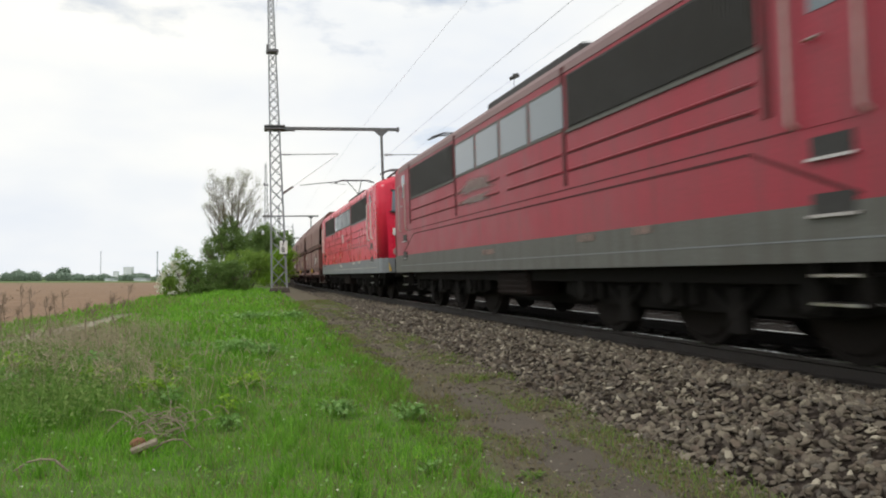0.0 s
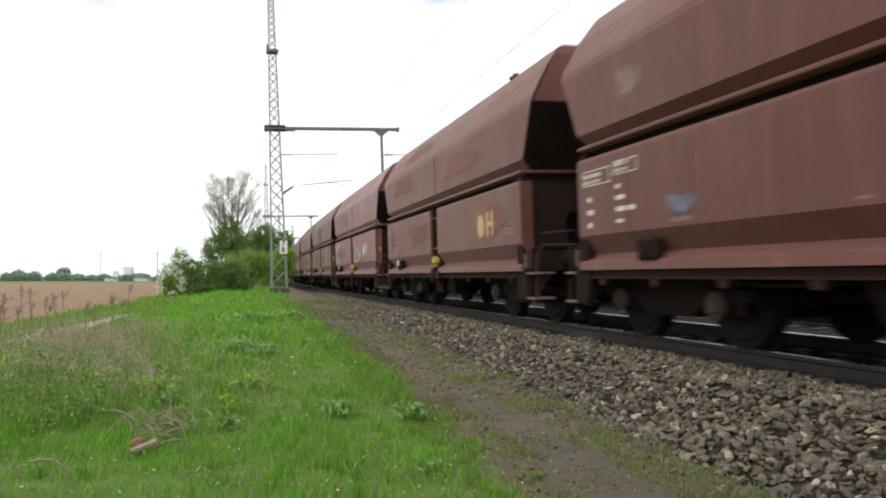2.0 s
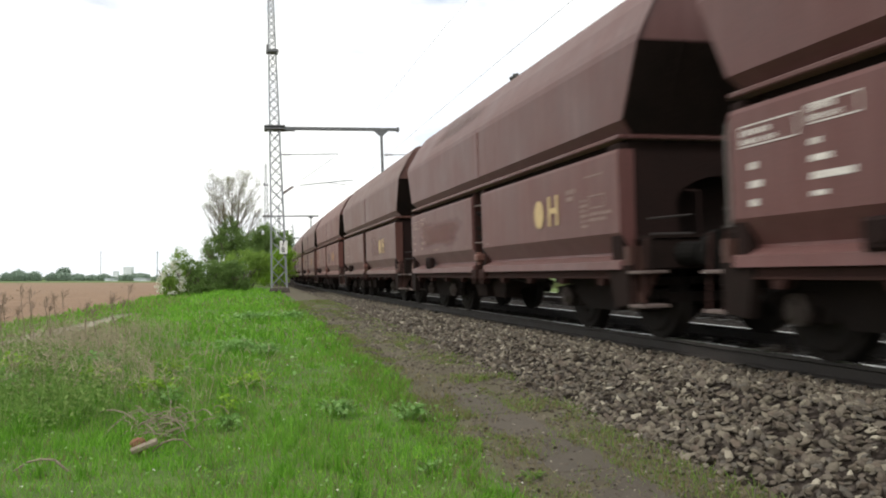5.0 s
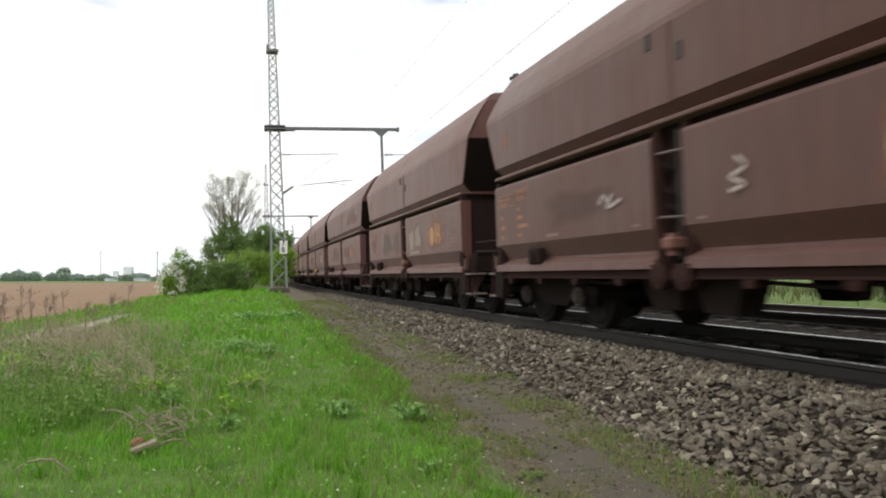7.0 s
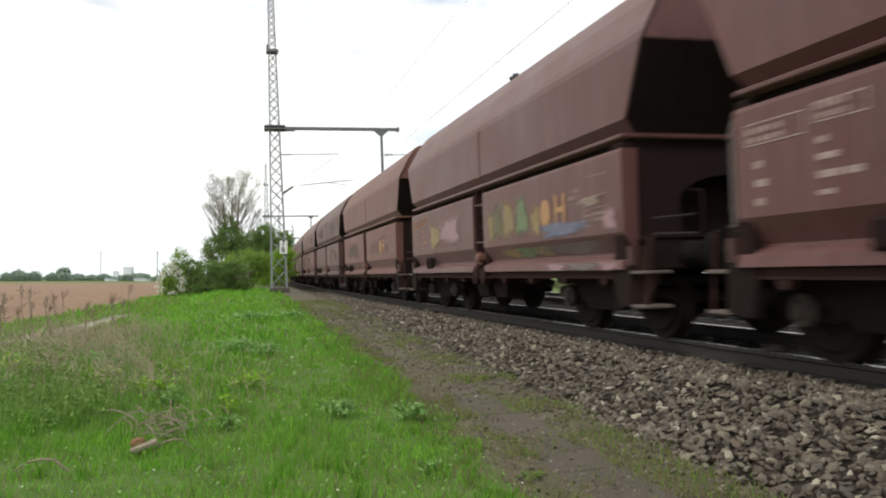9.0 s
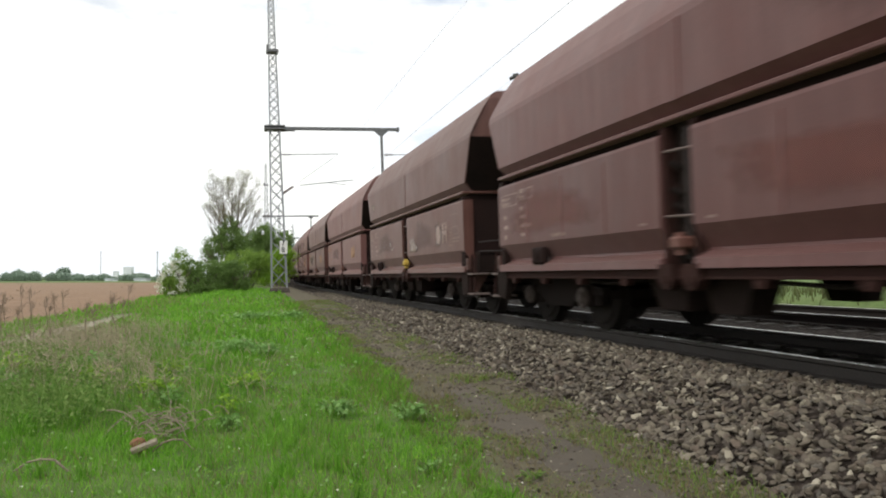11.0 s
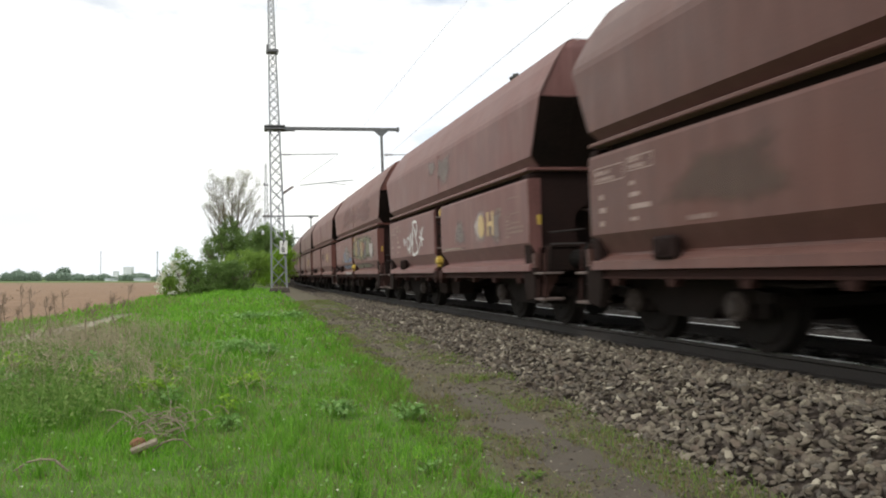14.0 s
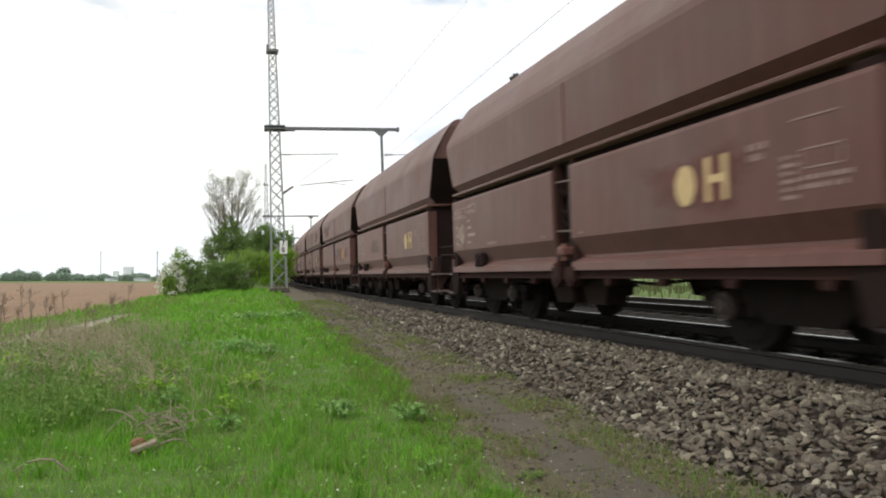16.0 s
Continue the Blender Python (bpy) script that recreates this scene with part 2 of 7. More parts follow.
soft_paint("soft_beige", (0.24, 0.175, 0.135), (0.33, 0.25, 0.20), 0.75, 4.0)
soft_paint("soft_green", (0.085, 0.088, 0.033), (0.15, 0.14, 0.055), 0.8, 4.0)
soft_paint("bright_green", (0.11, 0.16, 0.07), (0.18, 0.24, 0.11), 0.85, 4.0)
soft_paint("soft_plum", (0.055, 0.045, 0.06), (0.09, 0.07, 0.085), 0.75, 4.0)
soft_paint("soft_yellow", (0.25, 0.18, 0.065), (0.36, 0.26, 0.10), 0.75, 4.0)

m, n, l, b = nodes_of("tinted_window_glass")
b.inputs["Base Color"].default_value = (0.12, 0.155, 0.185, 1)
b.inputs["Roughness"].default_value = 0.12
b.inputs["IOR"].default_value = 1.5
b.inputs["Coat Weight"].default_value = 0.4
M["glass"] = m
m, n, l, b = nodes_of("lamp_lens_glass")
b.inputs["Base Color"].default_value = (0.22, 0.22, 0.21, 1)
b.inputs["Roughness"].default_value = 0.15
M["lens"] = m


# ---------------- mesh tools ----------------
def mesh_of(bm, name, material, smooth=False):
    me = bpy.data.meshes.new(name)
    bm.normal_update()
    bm.to_mesh(me)
    bm.free()
    me.materials.append(M[material] if isinstance(material, str) else material)
    if smooth:
        for f in me.polygons:
            f.use_smooth = True
    return me


def part(name, bm, material, parent=None, label="", at=None, smooth=False):
    """Links a bmesh (or a ready mesh) as one mesh object under parent."""
    me = bm if isinstance(bm, bpy.types.Mesh) else mesh_of(bm, name, material, smooth)
    ob = new(name, me)
    if parent:
        ob.parent = parent
    if at is not None:
        ob.matrix_basis = at
    if label:
        ob["label"] = label
    return ob


def box(bm, x0, x1, y0, y1, z0, z1, bevel=0.0, m=None):
    vs = [bm.verts.new((x, y, z)) for x in (x0, x1) for y in (y0, y1) for z in (z0, z1)]
    q = [(0, 1, 3, 2), (4, 6, 7, 5), (0, 4, 5, 1), (2, 3, 7, 6), (0, 2, 6, 4), (1, 5, 7, 3)]
    fs = [bm.faces.new([vs[i] for i in f]) for f in q]
    if bevel:
        es = list({e for f in fs for e in f.edges})
        r = bmesh.ops.bevel(bm, geom=es, offset=bevel, segments=1, affect="EDGES")
        vs = list({v for f in r["faces"] for v in f.verts} | {v for v in vs if v.is_valid})
    if m is not None:
        bmesh.ops.transform(bm, matrix=m, verts=[v for v in vs if v.is_valid])
    return bm


def cyl(bm, a, b2, r, seg=10, r2=None):
    a, b2 = Vector(a), Vector(b2)
    d = b2 - a
    q = d.to_track_quat("Z", "Y").to_matrix()
    r2 = r if r2 is None else r2
    rings = []
    for p, rr in ((a, r), (b2, r2)):
        rings.append([bm.verts.new(p + q @ Vector((rr * math.cos(2 * math.pi * i / seg), rr * math.sin(2 * math.pi * i / seg), 0))) for i in range(seg)])
    for i in range(seg):
        bm.faces.new((rings[0][i], rings[0][(i + 1) % seg], rings[1][(i + 1) % seg], rings[1][i]))
    bm.faces.new(rings[0][::-1])
    bm.faces.new(rings[1])
    return bm


def tube(bm, pts, r, seg=6):
    for a, b2 in zip(pts, pts[1:]):
        cyl(bm, a, b2, r, seg)
    return bm


def prism(bm, outline, y0, y1, axis="y"):
    """An outline of (x, z) drawn out along y, or of (y, z) along x, or of (x, y) along z."""
    def at(u, v, w):
        return {"y": (u, w, v), "x": (w, u, v), "z": (u, v, w)}[axis]
    a = [bm.verts.new(at(u, v, y0)) for u, v in outline]
    c = [bm.verts.new(at(u, v, y1)) for u, v in outline]
    k = len(outline)
    for i in range(k):
        bm.faces.new((a[i], a[(i + 1) % k], c[(i + 1) % k], c[i]))
    bm.faces.new(a[::-1])
    bm.faces.new(c)
    bmesh.ops.recalc_face_normals(bm, faces=bm.faces[:])
    return bm


def loft(bm, sections, close=True):
    """Rings of equally many points, skinned one to the next; the ends are closed."""
    rings = [[bm.verts.new(p) for p in s] for s in sections]
    k = len(rings[0])
    for a, c in zip(rings, rings[1:]):
        for i in range(k):
            bm.faces.new((a[i], a[(i + 1) % k], c[(i + 1) % k], c[i]))
    if close:
        bm.faces.new(rings[0][::-1])
        bm.faces.new(rings[-1])
    bmesh.ops.recalc_face_normals(bm, faces=bm.faces[:])
    return bm


def B():
    return bmesh.new()


def raw_mesh(name, verts, faces, material, smooth=False):
    me = bpy.data.meshes.new(name)
    me.from_pydata(verts, [], faces)
    me.materials.append(M[material] if isinstance(material, str) else material)
    if smooth:
        me.polygons.foreach_set("use_smooth", [True] * len(me.polygons))
    me.update()
    return me

# ---------------- hopper wagons ----------------
WL, WB = 12.4565, 10.5466        # over buffers, over the body
HB = WB / 2
REAR = 0.12                      # the rear end stands back a little
WHEEL_R = 0.47
UP_Z, TOP_Z = 3.47, 4.32


def wheelset(parent, at, r=WHEEL_R):
    bm = B()
    cyl(bm, (-0.9, 0, 0), (0.9, 0, 0), 0.08, 10)
    for sx in (-1, 1):
        a, c = sx * 0.69, sx * 0.82
        cyl(bm, (a, 0, 0), (c, 0, 0), r, 28)
        cyl(bm, (sx * 0.655, 0, 0), (sx * 0.69, 0, 0), r + 0.03, 28)
        cyl(bm, (c, 0, 0), (sx * 0.85, 0, 0), r - 0.07, 24, r - 0.10)
        cyl(bm, (sx * 0.85, 0, 0), (sx * 0.88, 0, 0), 0.15, 14, 0.12)
        for i in range(6):
            a2 = i * math.pi / 3
            cyl(bm, (sx * 0.845, 0.22 * math.cos(a2), 0.22 * math.sin(a2)), (sx * 0.858, 0.22 * math.cos(a2), 0.22 * math.sin(a2)), 0.025, 6)
    return part("wheelset", bm, "wheel_steel", parent, "brown steel wheels on an axle", at=at)


def bogie(parent, y):
    bm = B()
    for sx in (-1, 1):
        x0, x1 = sorted((sx * 0.93, sx * 1.07))
        prism(bm, [(-1.42, 0.60), (-1.42, 0.50), (-0.68, 0.50), (-0.45, 0.32), (0.45, 0.32), (0.68, 0.50), (1.42, 0.50), (1.42, 0.60), (0.55, 0.70), (-0.55, 0.70)], x0, x1, "x")
        for wy in (-0.96, 0.96):
            box(bm, sx * 1.0 - 0.12, sx * 1.0 + 0.12, wy - 0.16, wy + 0.16, 0.34, 0.64, 0.03)
            for d in (-0.27, 0.27):
                cyl(bm, (sx * 1.0, wy + d, 0.36), (sx * 1.0, wy + d, 0.60), 0.075, 8)
    box(bm, -1.0, 1.0, -0.2, 0.2, 0.42, 0.66, 0.02)
    for e in (-1.38, 1.38):
        box(bm, -0.95, 0.95, e - 0.05, e + 0.05, 0.45, 0.56)
    box(bm, -1.12, 1.12, -1.40, 1.40, 0.66, 0.742)
    # centre block added to stop light from beyond the bogie
    box(bm, -0.52, 0.52, -0.80, 0.80, 0.27, 0.60, 0.04)
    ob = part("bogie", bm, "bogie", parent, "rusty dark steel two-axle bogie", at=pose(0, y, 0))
    for sx in (-1, 1):
        for wy in (-0.96, 0.96):
            bm = B()
            cyl(bm, (sx * 1.10, wy, WHEEL_R), (sx * 1.16, wy, WHEEL_R), 0.15, 14, 0.14)
            cyl(bm, (sx * 1.16, wy, WHEEL_R), (sx * 1.20, wy, WHEEL_R), 0.10, 14, 0.08)
            part("axle_cover", bm, "hub_dust", ob, "dusty brown axle box cover")
    for wy in (-0.96, 0.96):
        w = wheelset(ob, pose(0, wy, WHEEL_R))
        w["axle"] = 0 if wy < 0 else 1
    return ob


def buffer_head(parent, x, y, sy, z=1.02):
    bm = B()
    cyl(bm, (x, y, z), (x, y + sy * 0.36, z), 0.14, 14, 0.12)
    cyl(bm, (x, y + sy * 0.36, z), (x, y + sy * 0.62, z), 0.085, 12)
    cyl(bm, (x, y + sy * 0.60, z), (x, y + sy * 0.655, z), 0.235, 20, 0.225)
    return part("buffer", bm, "running_gear", parent, "black steel side buffer")


def coupling(parent, y, sy, z=0.98):
    bm = B()
    box(bm, -0.1, 0.1, min(y, y + sy * 0.3), max(y, y + sy * 0.3), z - 0.1, z + 0.1, 0.02)
    tube(bm, [(0, y + sy * 0.3, z), (0, y + sy * 0.5, z - 0.05), (0.02, y + sy * 0.86, z - 0.16)], 0.05, 8)
    for x in (-0.35, 0.3):
        tube(bm, [(x, y, z - 0.1), (x, y + sy * 0.2, z - 0.35), (x * 0.7, y + sy * 0.5, z - 0.5), (x * 0.4, y + sy * 0.78, z - 0.32)], 0.028, 6)
    return part("coupling", bm, "running_gear", parent, "greasy screw coupling with air hoses")


def upper_ring(dy, ovh_top, sgn):
    """One ring of the upper hopper at the end sgn."""
    y = lambda o: sgn * (HB + o)
    pts = [(-1.32, 2.43, 0.0), (-1.48, 2.585, 0.06), (-1.475, UP_Z - 0.07, 0.46), (-1.455, UP_Z + 0.02, 0.50), (-1.40, UP_Z + 0.13, 0.50), (-1.20, UP_Z + 0.48, 0.47), (-1.04, TOP_Z - 0.16, ovh_top + 0.02), (-0.95, TOP_Z - 0.05, ovh_top), (-0.84, TOP_Z, ovh_top - 0.04)]
    left = [(x, y(o + dy), z) for x, z, o in pts]
    return left + [(-x, yy, z) for x, yy, z in left[::-1]]


SIDE_LOW = [(-1.50, 2.26), (-1.515, 2.22), (-1.515, 1.285), (-1.49, 1.245), (-1.36, 1.052), (-1.37, 1.022), (-1.52, 0.955), (-1.535, 0.855), (-1.32, 0.855), (-1.30, 2.26)]


def hopper_wagon(paint, yellow_gear, ribs, slots):
    w = new("hopper_wagon")
    body_mat = M[paint]
    # upper hopper
    bm = B()
    loft(bm, [upper_ring(0, 0.40, -1), upper_ring(-REAR, 0.40, 1)])
    hop = part("upper_hopper", bm, body_mat, w, "upper hopper with sloped roof edge")
    # undercut end walls with stiffeners, their shade put into dark paint
    for sg in (-1, 1):
        ys = lambda v: sg * v - (REAR if sg > 0 else 0)
        bm = B()
        rim = [(-1.315, 2.436), (-1.462, 2.60), (-1.462, UP_Z - 0.06), (1.462, UP_Z - 0.06), (1.462, 2.60), (1.315, 2.436)]
        loft(bm, [[(x, ys(HB + d + (z - 2.43) * 0.474), z) for x, z in rim] for d in (-0.02, 0.016)])
        slope = part("end_slope", bm, "oxide_dark", w, "undercut hopper end in shade-dark paint")
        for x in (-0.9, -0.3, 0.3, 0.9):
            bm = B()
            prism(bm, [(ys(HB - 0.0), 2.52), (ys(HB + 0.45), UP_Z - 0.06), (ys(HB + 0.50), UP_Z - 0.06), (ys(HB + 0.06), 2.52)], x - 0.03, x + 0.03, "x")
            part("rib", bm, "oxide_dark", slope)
    # belt lip running round
    bm = B()
    for sx in (-1, 1):
        a, c = sorted((sx * 1.33, sx * 1.51))
        box(bm, a, c, -HB - 0.02, HB + 0.02 - REAR, 2.375, 2.427, 0.012)
    for sg in (-1, 1):
        a, c = sorted((ys2 := sg * HB - (REAR if sg > 0 else 0) - sg * 0.08, ys2 + sg * 0.12))
        box(bm, -1.328, 1.328, a, c, 2.375, 2.425, 0.01)
    part("belt_rail", bm, body_mat, w, "continuous steel belt rail")
    bm = B()
    box(bm, -1.33, 1.33, -HB + 0.35, HB - 0.35, 1.0, 2.44)
    part("inner_hopper", bm, "oxide_dark", w, "inner hopper behind the flaps in shade-dark paint")
    # lower side flaps, two a side
    for sx in (-1, 1):
        for y0, y1 in ((-HB, -0.29), (0.29, HB - 0.10)):
            bm = B()
            prism(bm, [(sx * -x, z) for x, z in SIDE_LOW], y0, y1)
            flap = part("side_flap", bm, body_mat, w)
            if ribs:
                for k in range(1, 4):
                    bm = B()
                    y = y0 + (y1 - y0) * k / 4
                    a, c = sorted((sx * 1.512, sx * 1.524))
                    box(bm, a, c, y - 0.02, y + 0.02, 1.3, 2.15)
                    part("flap_seam", bm, body_mat, flap)
            # hinge bracket with its round cover
            bm = B()
            a, c = sorted((sx * 1.44, sx * 1.56))
            box(bm, a, c, 3.53 - 0.20, 3.53 + 0.20, 0.95, 1.20, 0.03)
            cyl(bm, (sx * 1.56, 3.53, 1.08), (sx * 1.585, 3.53, 1.08), 0.07, 12)
            if (y0 > 0):
                part("latch_box", bm, "oxide_end", flap, "small dark latch box")
            else:
                bm.free()
        # centre bay: posts, rod and actuator
        bm = B()
        for d in (-0.27, 0.27):
            a, c = sorted((sx * 1.34, sx * 1.47))
            box(bm, a, c, d - 0.035, d + 0.035, 0.9, 2.34, 0.006)
        part("centre_post", bm, "oxide_sill", w, "dark maroon posts of the centre bay")
        bm = B()
        tube(bm, [(sx * 1.40, -0.06, 0.95), (sx * 1.40, -0.06, 2.3)], 0.025, 6)
        part("brake_rod", bm, "handrail", w, "dark upright rod")
        for z in (1.38, 2.06):
            bm = B()
            tube(bm, [(sx * 1.47, -0.24, z), (sx * 1.47, 0.24, z + 0.02)], 0.015, 6)
            part("ladder_rung", bm, "step_steel", w)
        for k, z in enumerate((1.46, 1.62, 1.90)):
            bm = B()
            cyl(bm, (sx * 1.36, 0.06 + 0.03 * k, z), (sx * 1.46, 0.11 + 0.03 * k, z + 0.06), 0.045, 8, 0.03)
            part("valve", bm, "bogie", w)
        bm = B()
        a, c = sorted((sx * 1.38, sx * 1.58))
        box(bm, a, c, -0.13, 0.06, 1.05, 1.18, 0.025)
        cyl(bm, (sx * 1.5, -0.04, 0.99), (sx * 1.5, -0.04, 1.22), 0.055, 12)
        part("actuator", bm, "yellow" if yellow_gear else "oxide_old", w, "yellow flap actuator" if yellow_gear else "rusty flap actuator")
        if yellow_gear == 1:
            bm = B()
            a, c = sorted((sx * 1.40, sx * 1.50))
            box(bm, a, c, -0.20, -0.09, 2.07, 2.22, 0.02)
            part("valve_box", bm, "yellow", w, "yellow valve box")
        for d in (-0.24, 0.2):
            bm = B()
            prism(bm, [(d + u, z) for u, z in ((-0.13, 0.90), (-0.13, 0.73), (-0.08, 0.66), (0.0, 0.63), (0.08, 0.66), (0.13, 0.73), (0.13, 0.90))], *sorted((sx * 1.40, sx * 1.545)), "x")
            cyl(bm, (sx * 1.545, d, 0.74), (sx * 1.565, d, 0.74), 0.05, 12)
            part("hinge_ear", bm, "oxide_sill", w, "rounded maroon hinge bracket")
        # joint cover on the upper hopper
        bm = B()
        a, c = sorted((sx * 1.46, sx * 1.492))
        box(bm, a, c, -0.10, 0.10, 2.57, UP_Z - 0.06, 0.006)
        part("joint_cover", bm, body_mat, hop)
        if slots:
            for y, z in ((0.32, 3.30), (-0.26, 3.06)):
                bm = B()
                a, c = sorted((sx * 1.47, sx * 1.495))
                box(bm, a, c, y - 0.035, y + 0.035, z - 0.09, z + 0.09, 0.006)
                part("hand_hole", bm, "black", hop, "small dark hand hole")
    # underframe: side sills, centre sill, chutes down both sides
    for sx in (-1, 1):
        bm = B()
        box(bm, *sorted((sx * 1.22, sx * 1.47)), -HB + 0.05, HB - 0.15, 0.745, 0.853, 0.008)
        box(bm, *sorted((sx * 1.46, sx * 1.492)), -HB + 0.06, HB - 0.16, 0.748, 0.770)
        sill = part("side_sill", bm, "oxide_sill", w, "dark maroon side sill")
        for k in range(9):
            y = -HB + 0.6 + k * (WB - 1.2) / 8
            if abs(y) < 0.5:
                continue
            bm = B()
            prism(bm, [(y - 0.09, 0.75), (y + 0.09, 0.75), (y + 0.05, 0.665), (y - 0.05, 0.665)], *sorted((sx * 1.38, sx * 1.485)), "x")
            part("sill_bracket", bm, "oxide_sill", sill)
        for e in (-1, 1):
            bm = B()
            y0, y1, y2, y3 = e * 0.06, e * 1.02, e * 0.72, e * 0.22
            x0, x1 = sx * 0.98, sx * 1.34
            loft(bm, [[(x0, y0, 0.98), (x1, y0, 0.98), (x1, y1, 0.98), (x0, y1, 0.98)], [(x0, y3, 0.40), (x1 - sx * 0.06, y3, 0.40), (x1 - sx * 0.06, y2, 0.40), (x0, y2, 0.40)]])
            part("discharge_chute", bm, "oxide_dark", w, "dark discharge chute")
        for e in (-1, 1):
            bm = B()
            tube(bm, [(sx * 1.28, e * 2.6, 0.73), (sx * 1.28, e * 1.9, 0.68), (sx * 1.28, e * 1.0, 0.72)], 0.022, 6)
            part("brake_pipe", bm, "bogie", w, "dark brake pipe under the sill")
    bm = B()
    box(bm, -0.25, 0.25, -HB, HB, 0.80, 1.02)
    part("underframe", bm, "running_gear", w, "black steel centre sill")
    for sg in (-1, 1):
        # corner columns, head stock, inclined lower end wall, platform
        for sx in (-1, 1):
            bm = B()
            a, c = sorted((sx * 1.37, sx * 1.495))
            y0, y1 = sorted((sg * (HB - 0.26), sg * (HB - (0.11 if sg > 0 else 0.012))))
            box(bm, a, c, y0, y1, 0.55, 2.33, 0.01)
            part("corner_column", bm, "oxide_end", w, "corner column in shade-dark paint")
            bm = B()
            prism(bm, [(sx * 1.49, 1.12), (sx * 1.49, 0.52), (sx * 1.30, 0.46), (sx * 1.06, 0.80), (sx * 1.04, 1.12)], *sorted((sg * (HB + 0.03), sg * (HB + 0.098))))
            part("corner_gusset", bm, "oxide_dim", w, "brown gusset plate under the corner")
            bm = B()
            prism(bm, [(sg * (HB + 0.10), 0.90), (sg * (HB + 0.10), 0.45), (sg * (HB - 0.22), 0.40), (sg * (HB - 0.35), 0.90)], *sorted((sx * 1.38, sx * 1.50)), "x")
            part("corner_foot", bm, "oxide_dark", w, "dark gusset under the corner")
        bm = B()
        y0, y1 = sorted((sg * (HB + 0.10), sg * (HB + 0.30)))
        box(bm, -1.32, 1.32, y0, y1, 0.84, 1.2, 0.02)
        part("headstock", bm, "oxide_dark", w, "dark headstock beam")
        bm = B()
        prism(bm, [(sg * (HB - 0.15), 2.33), (sg * (HB - 0.75), 1.2), (sg * (HB - 0.80), 1.2), (sg * (HB - 0.22), 2.33)], -1.3, 1.3, "x")
        part("lower_end_wall", bm, "oxide_dark", w, "inclined lower end wall in shade-dark paint")
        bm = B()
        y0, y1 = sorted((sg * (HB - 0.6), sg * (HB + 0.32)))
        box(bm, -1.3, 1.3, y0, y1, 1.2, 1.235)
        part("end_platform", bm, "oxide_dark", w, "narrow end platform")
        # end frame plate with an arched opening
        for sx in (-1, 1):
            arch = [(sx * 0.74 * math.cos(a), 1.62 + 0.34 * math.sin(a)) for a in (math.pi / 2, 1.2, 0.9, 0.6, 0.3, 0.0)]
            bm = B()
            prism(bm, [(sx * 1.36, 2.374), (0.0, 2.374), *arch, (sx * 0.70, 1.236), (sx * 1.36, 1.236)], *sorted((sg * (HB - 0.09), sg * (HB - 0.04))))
            part("end_frame", bm, "oxide_end", w, "end frame plate with an arched opening, in shade-dark paint")
            bm = B()
            yh = sg * (HB + 0.22)
            tube(bm, [(sx * 0.60, yh, 1.235), (sx * 0.60, yh, 1.74), (sx * 0.60, sg * (HB - 0.05), 1.78)], 0.016, 6)
            part("handrail", bm, "oxide_end", w, "dark tubular handrail")
            if sg > 0:
                bm = B()
                tube(bm, [(sx * 1.27, HB + 0.06, 1.235), (sx * 1.27, HB + 0.06, 2.12), (sx * 1.27, HB + 0.09, 2.22), (sx * 1.27, HB + 0.16, 2.27), (sx * 1.27, HB + 0.23, 2.22), (sx * 1.27, HB + 0.26, 2.12), (sx * 1.27, HB + 0.26, 1.235)], 0.019, 6)
                part("grab_loop", bm, "loop_rail", w, "grey bent grab loop")
        for sx in (-1, 1):
            bm = B()
            for d in (0.14, 0.38):
                tube(bm, [(sx * 1.46, sg * (HB + d), 0.43), (sx * 1.40, sg * (HB + d), 1.2)], 0.018, 6)
            stp = part("step_hanger", bm, "oxide_sill", w, "dark steel step hangers")
            for z in (0.42, 0.80):
                bm = B()
                box(bm, *sorted((sx * 1.16, sx * 1.50)), *sorted((sg * (HB + 0.10), sg * (HB + 0.42))), z, z + 0.035, 0.006)
                part("step", bm, "step_steel", stp, "worn pale shunter's step")
            bm = B()
            tube(bm, [(sx * 1.30, sg * (HB + 0.30), 1.24), (sx * 0.75, sg * (HB + 0.30), 1.24)], 0.022, 6)
            tube(bm, [(sx * 1.30, sg * (HB + 0.28), 1.42), (sx * 0.75, sg * (HB + 0.28), 1.46)], 0.016, 6)
            part("platform_rail", bm, "handrail", w, "dark rail across the end platform")
            buffer_head(w, sx * 0.875, sg * (HB + 0.30), sg)
        coupling(w, sg * (HB + 0.30), sg)
        if yellow_gear == 1:
            bm = B()
            box(bm, -1.42, -1.37, *sorted((sg * (HB + 0.11), sg * (HB + 0.14))), 1.55, 1.70)
            part("brake_plate", bm, "yellow", w, "small yellow brake plate")
    for y in (-3.9, 3.9):
        bogie(w, y)
    return w


def text_mesh(body, size, depth=0.004, bold=0.0):
    cu = bpy.data.curves.new("lettering", "FONT")
    cu.body, cu.size, cu.extrude, cu.offset = body, size, depth, bold
    cu.align_x, cu.align_y = "LEFT", "BOTTOM"
    tmp = bpy.data.objects.new("lettering", cu)
    me = bpy.data.meshes.new_from_object(tmp)
    bpy.data.objects.remove(tmp)
    return me


SIDE = -1.517   # outer face of the flaps on the camera's side


def on_side(y, z, x=SIDE):
    """A pose on the camera's side: local x runs towards the front (-y), local y up."""
    return Matrix.Translation((x, y, z)) @ Matrix(((0, 0, -1, 0), (-1, 0, 0, 0), (0, 1, 0, 0), (0, 0, 0, 1)))


H_MESH = text_mesh("H", 0.58, 0.003, 0.012)


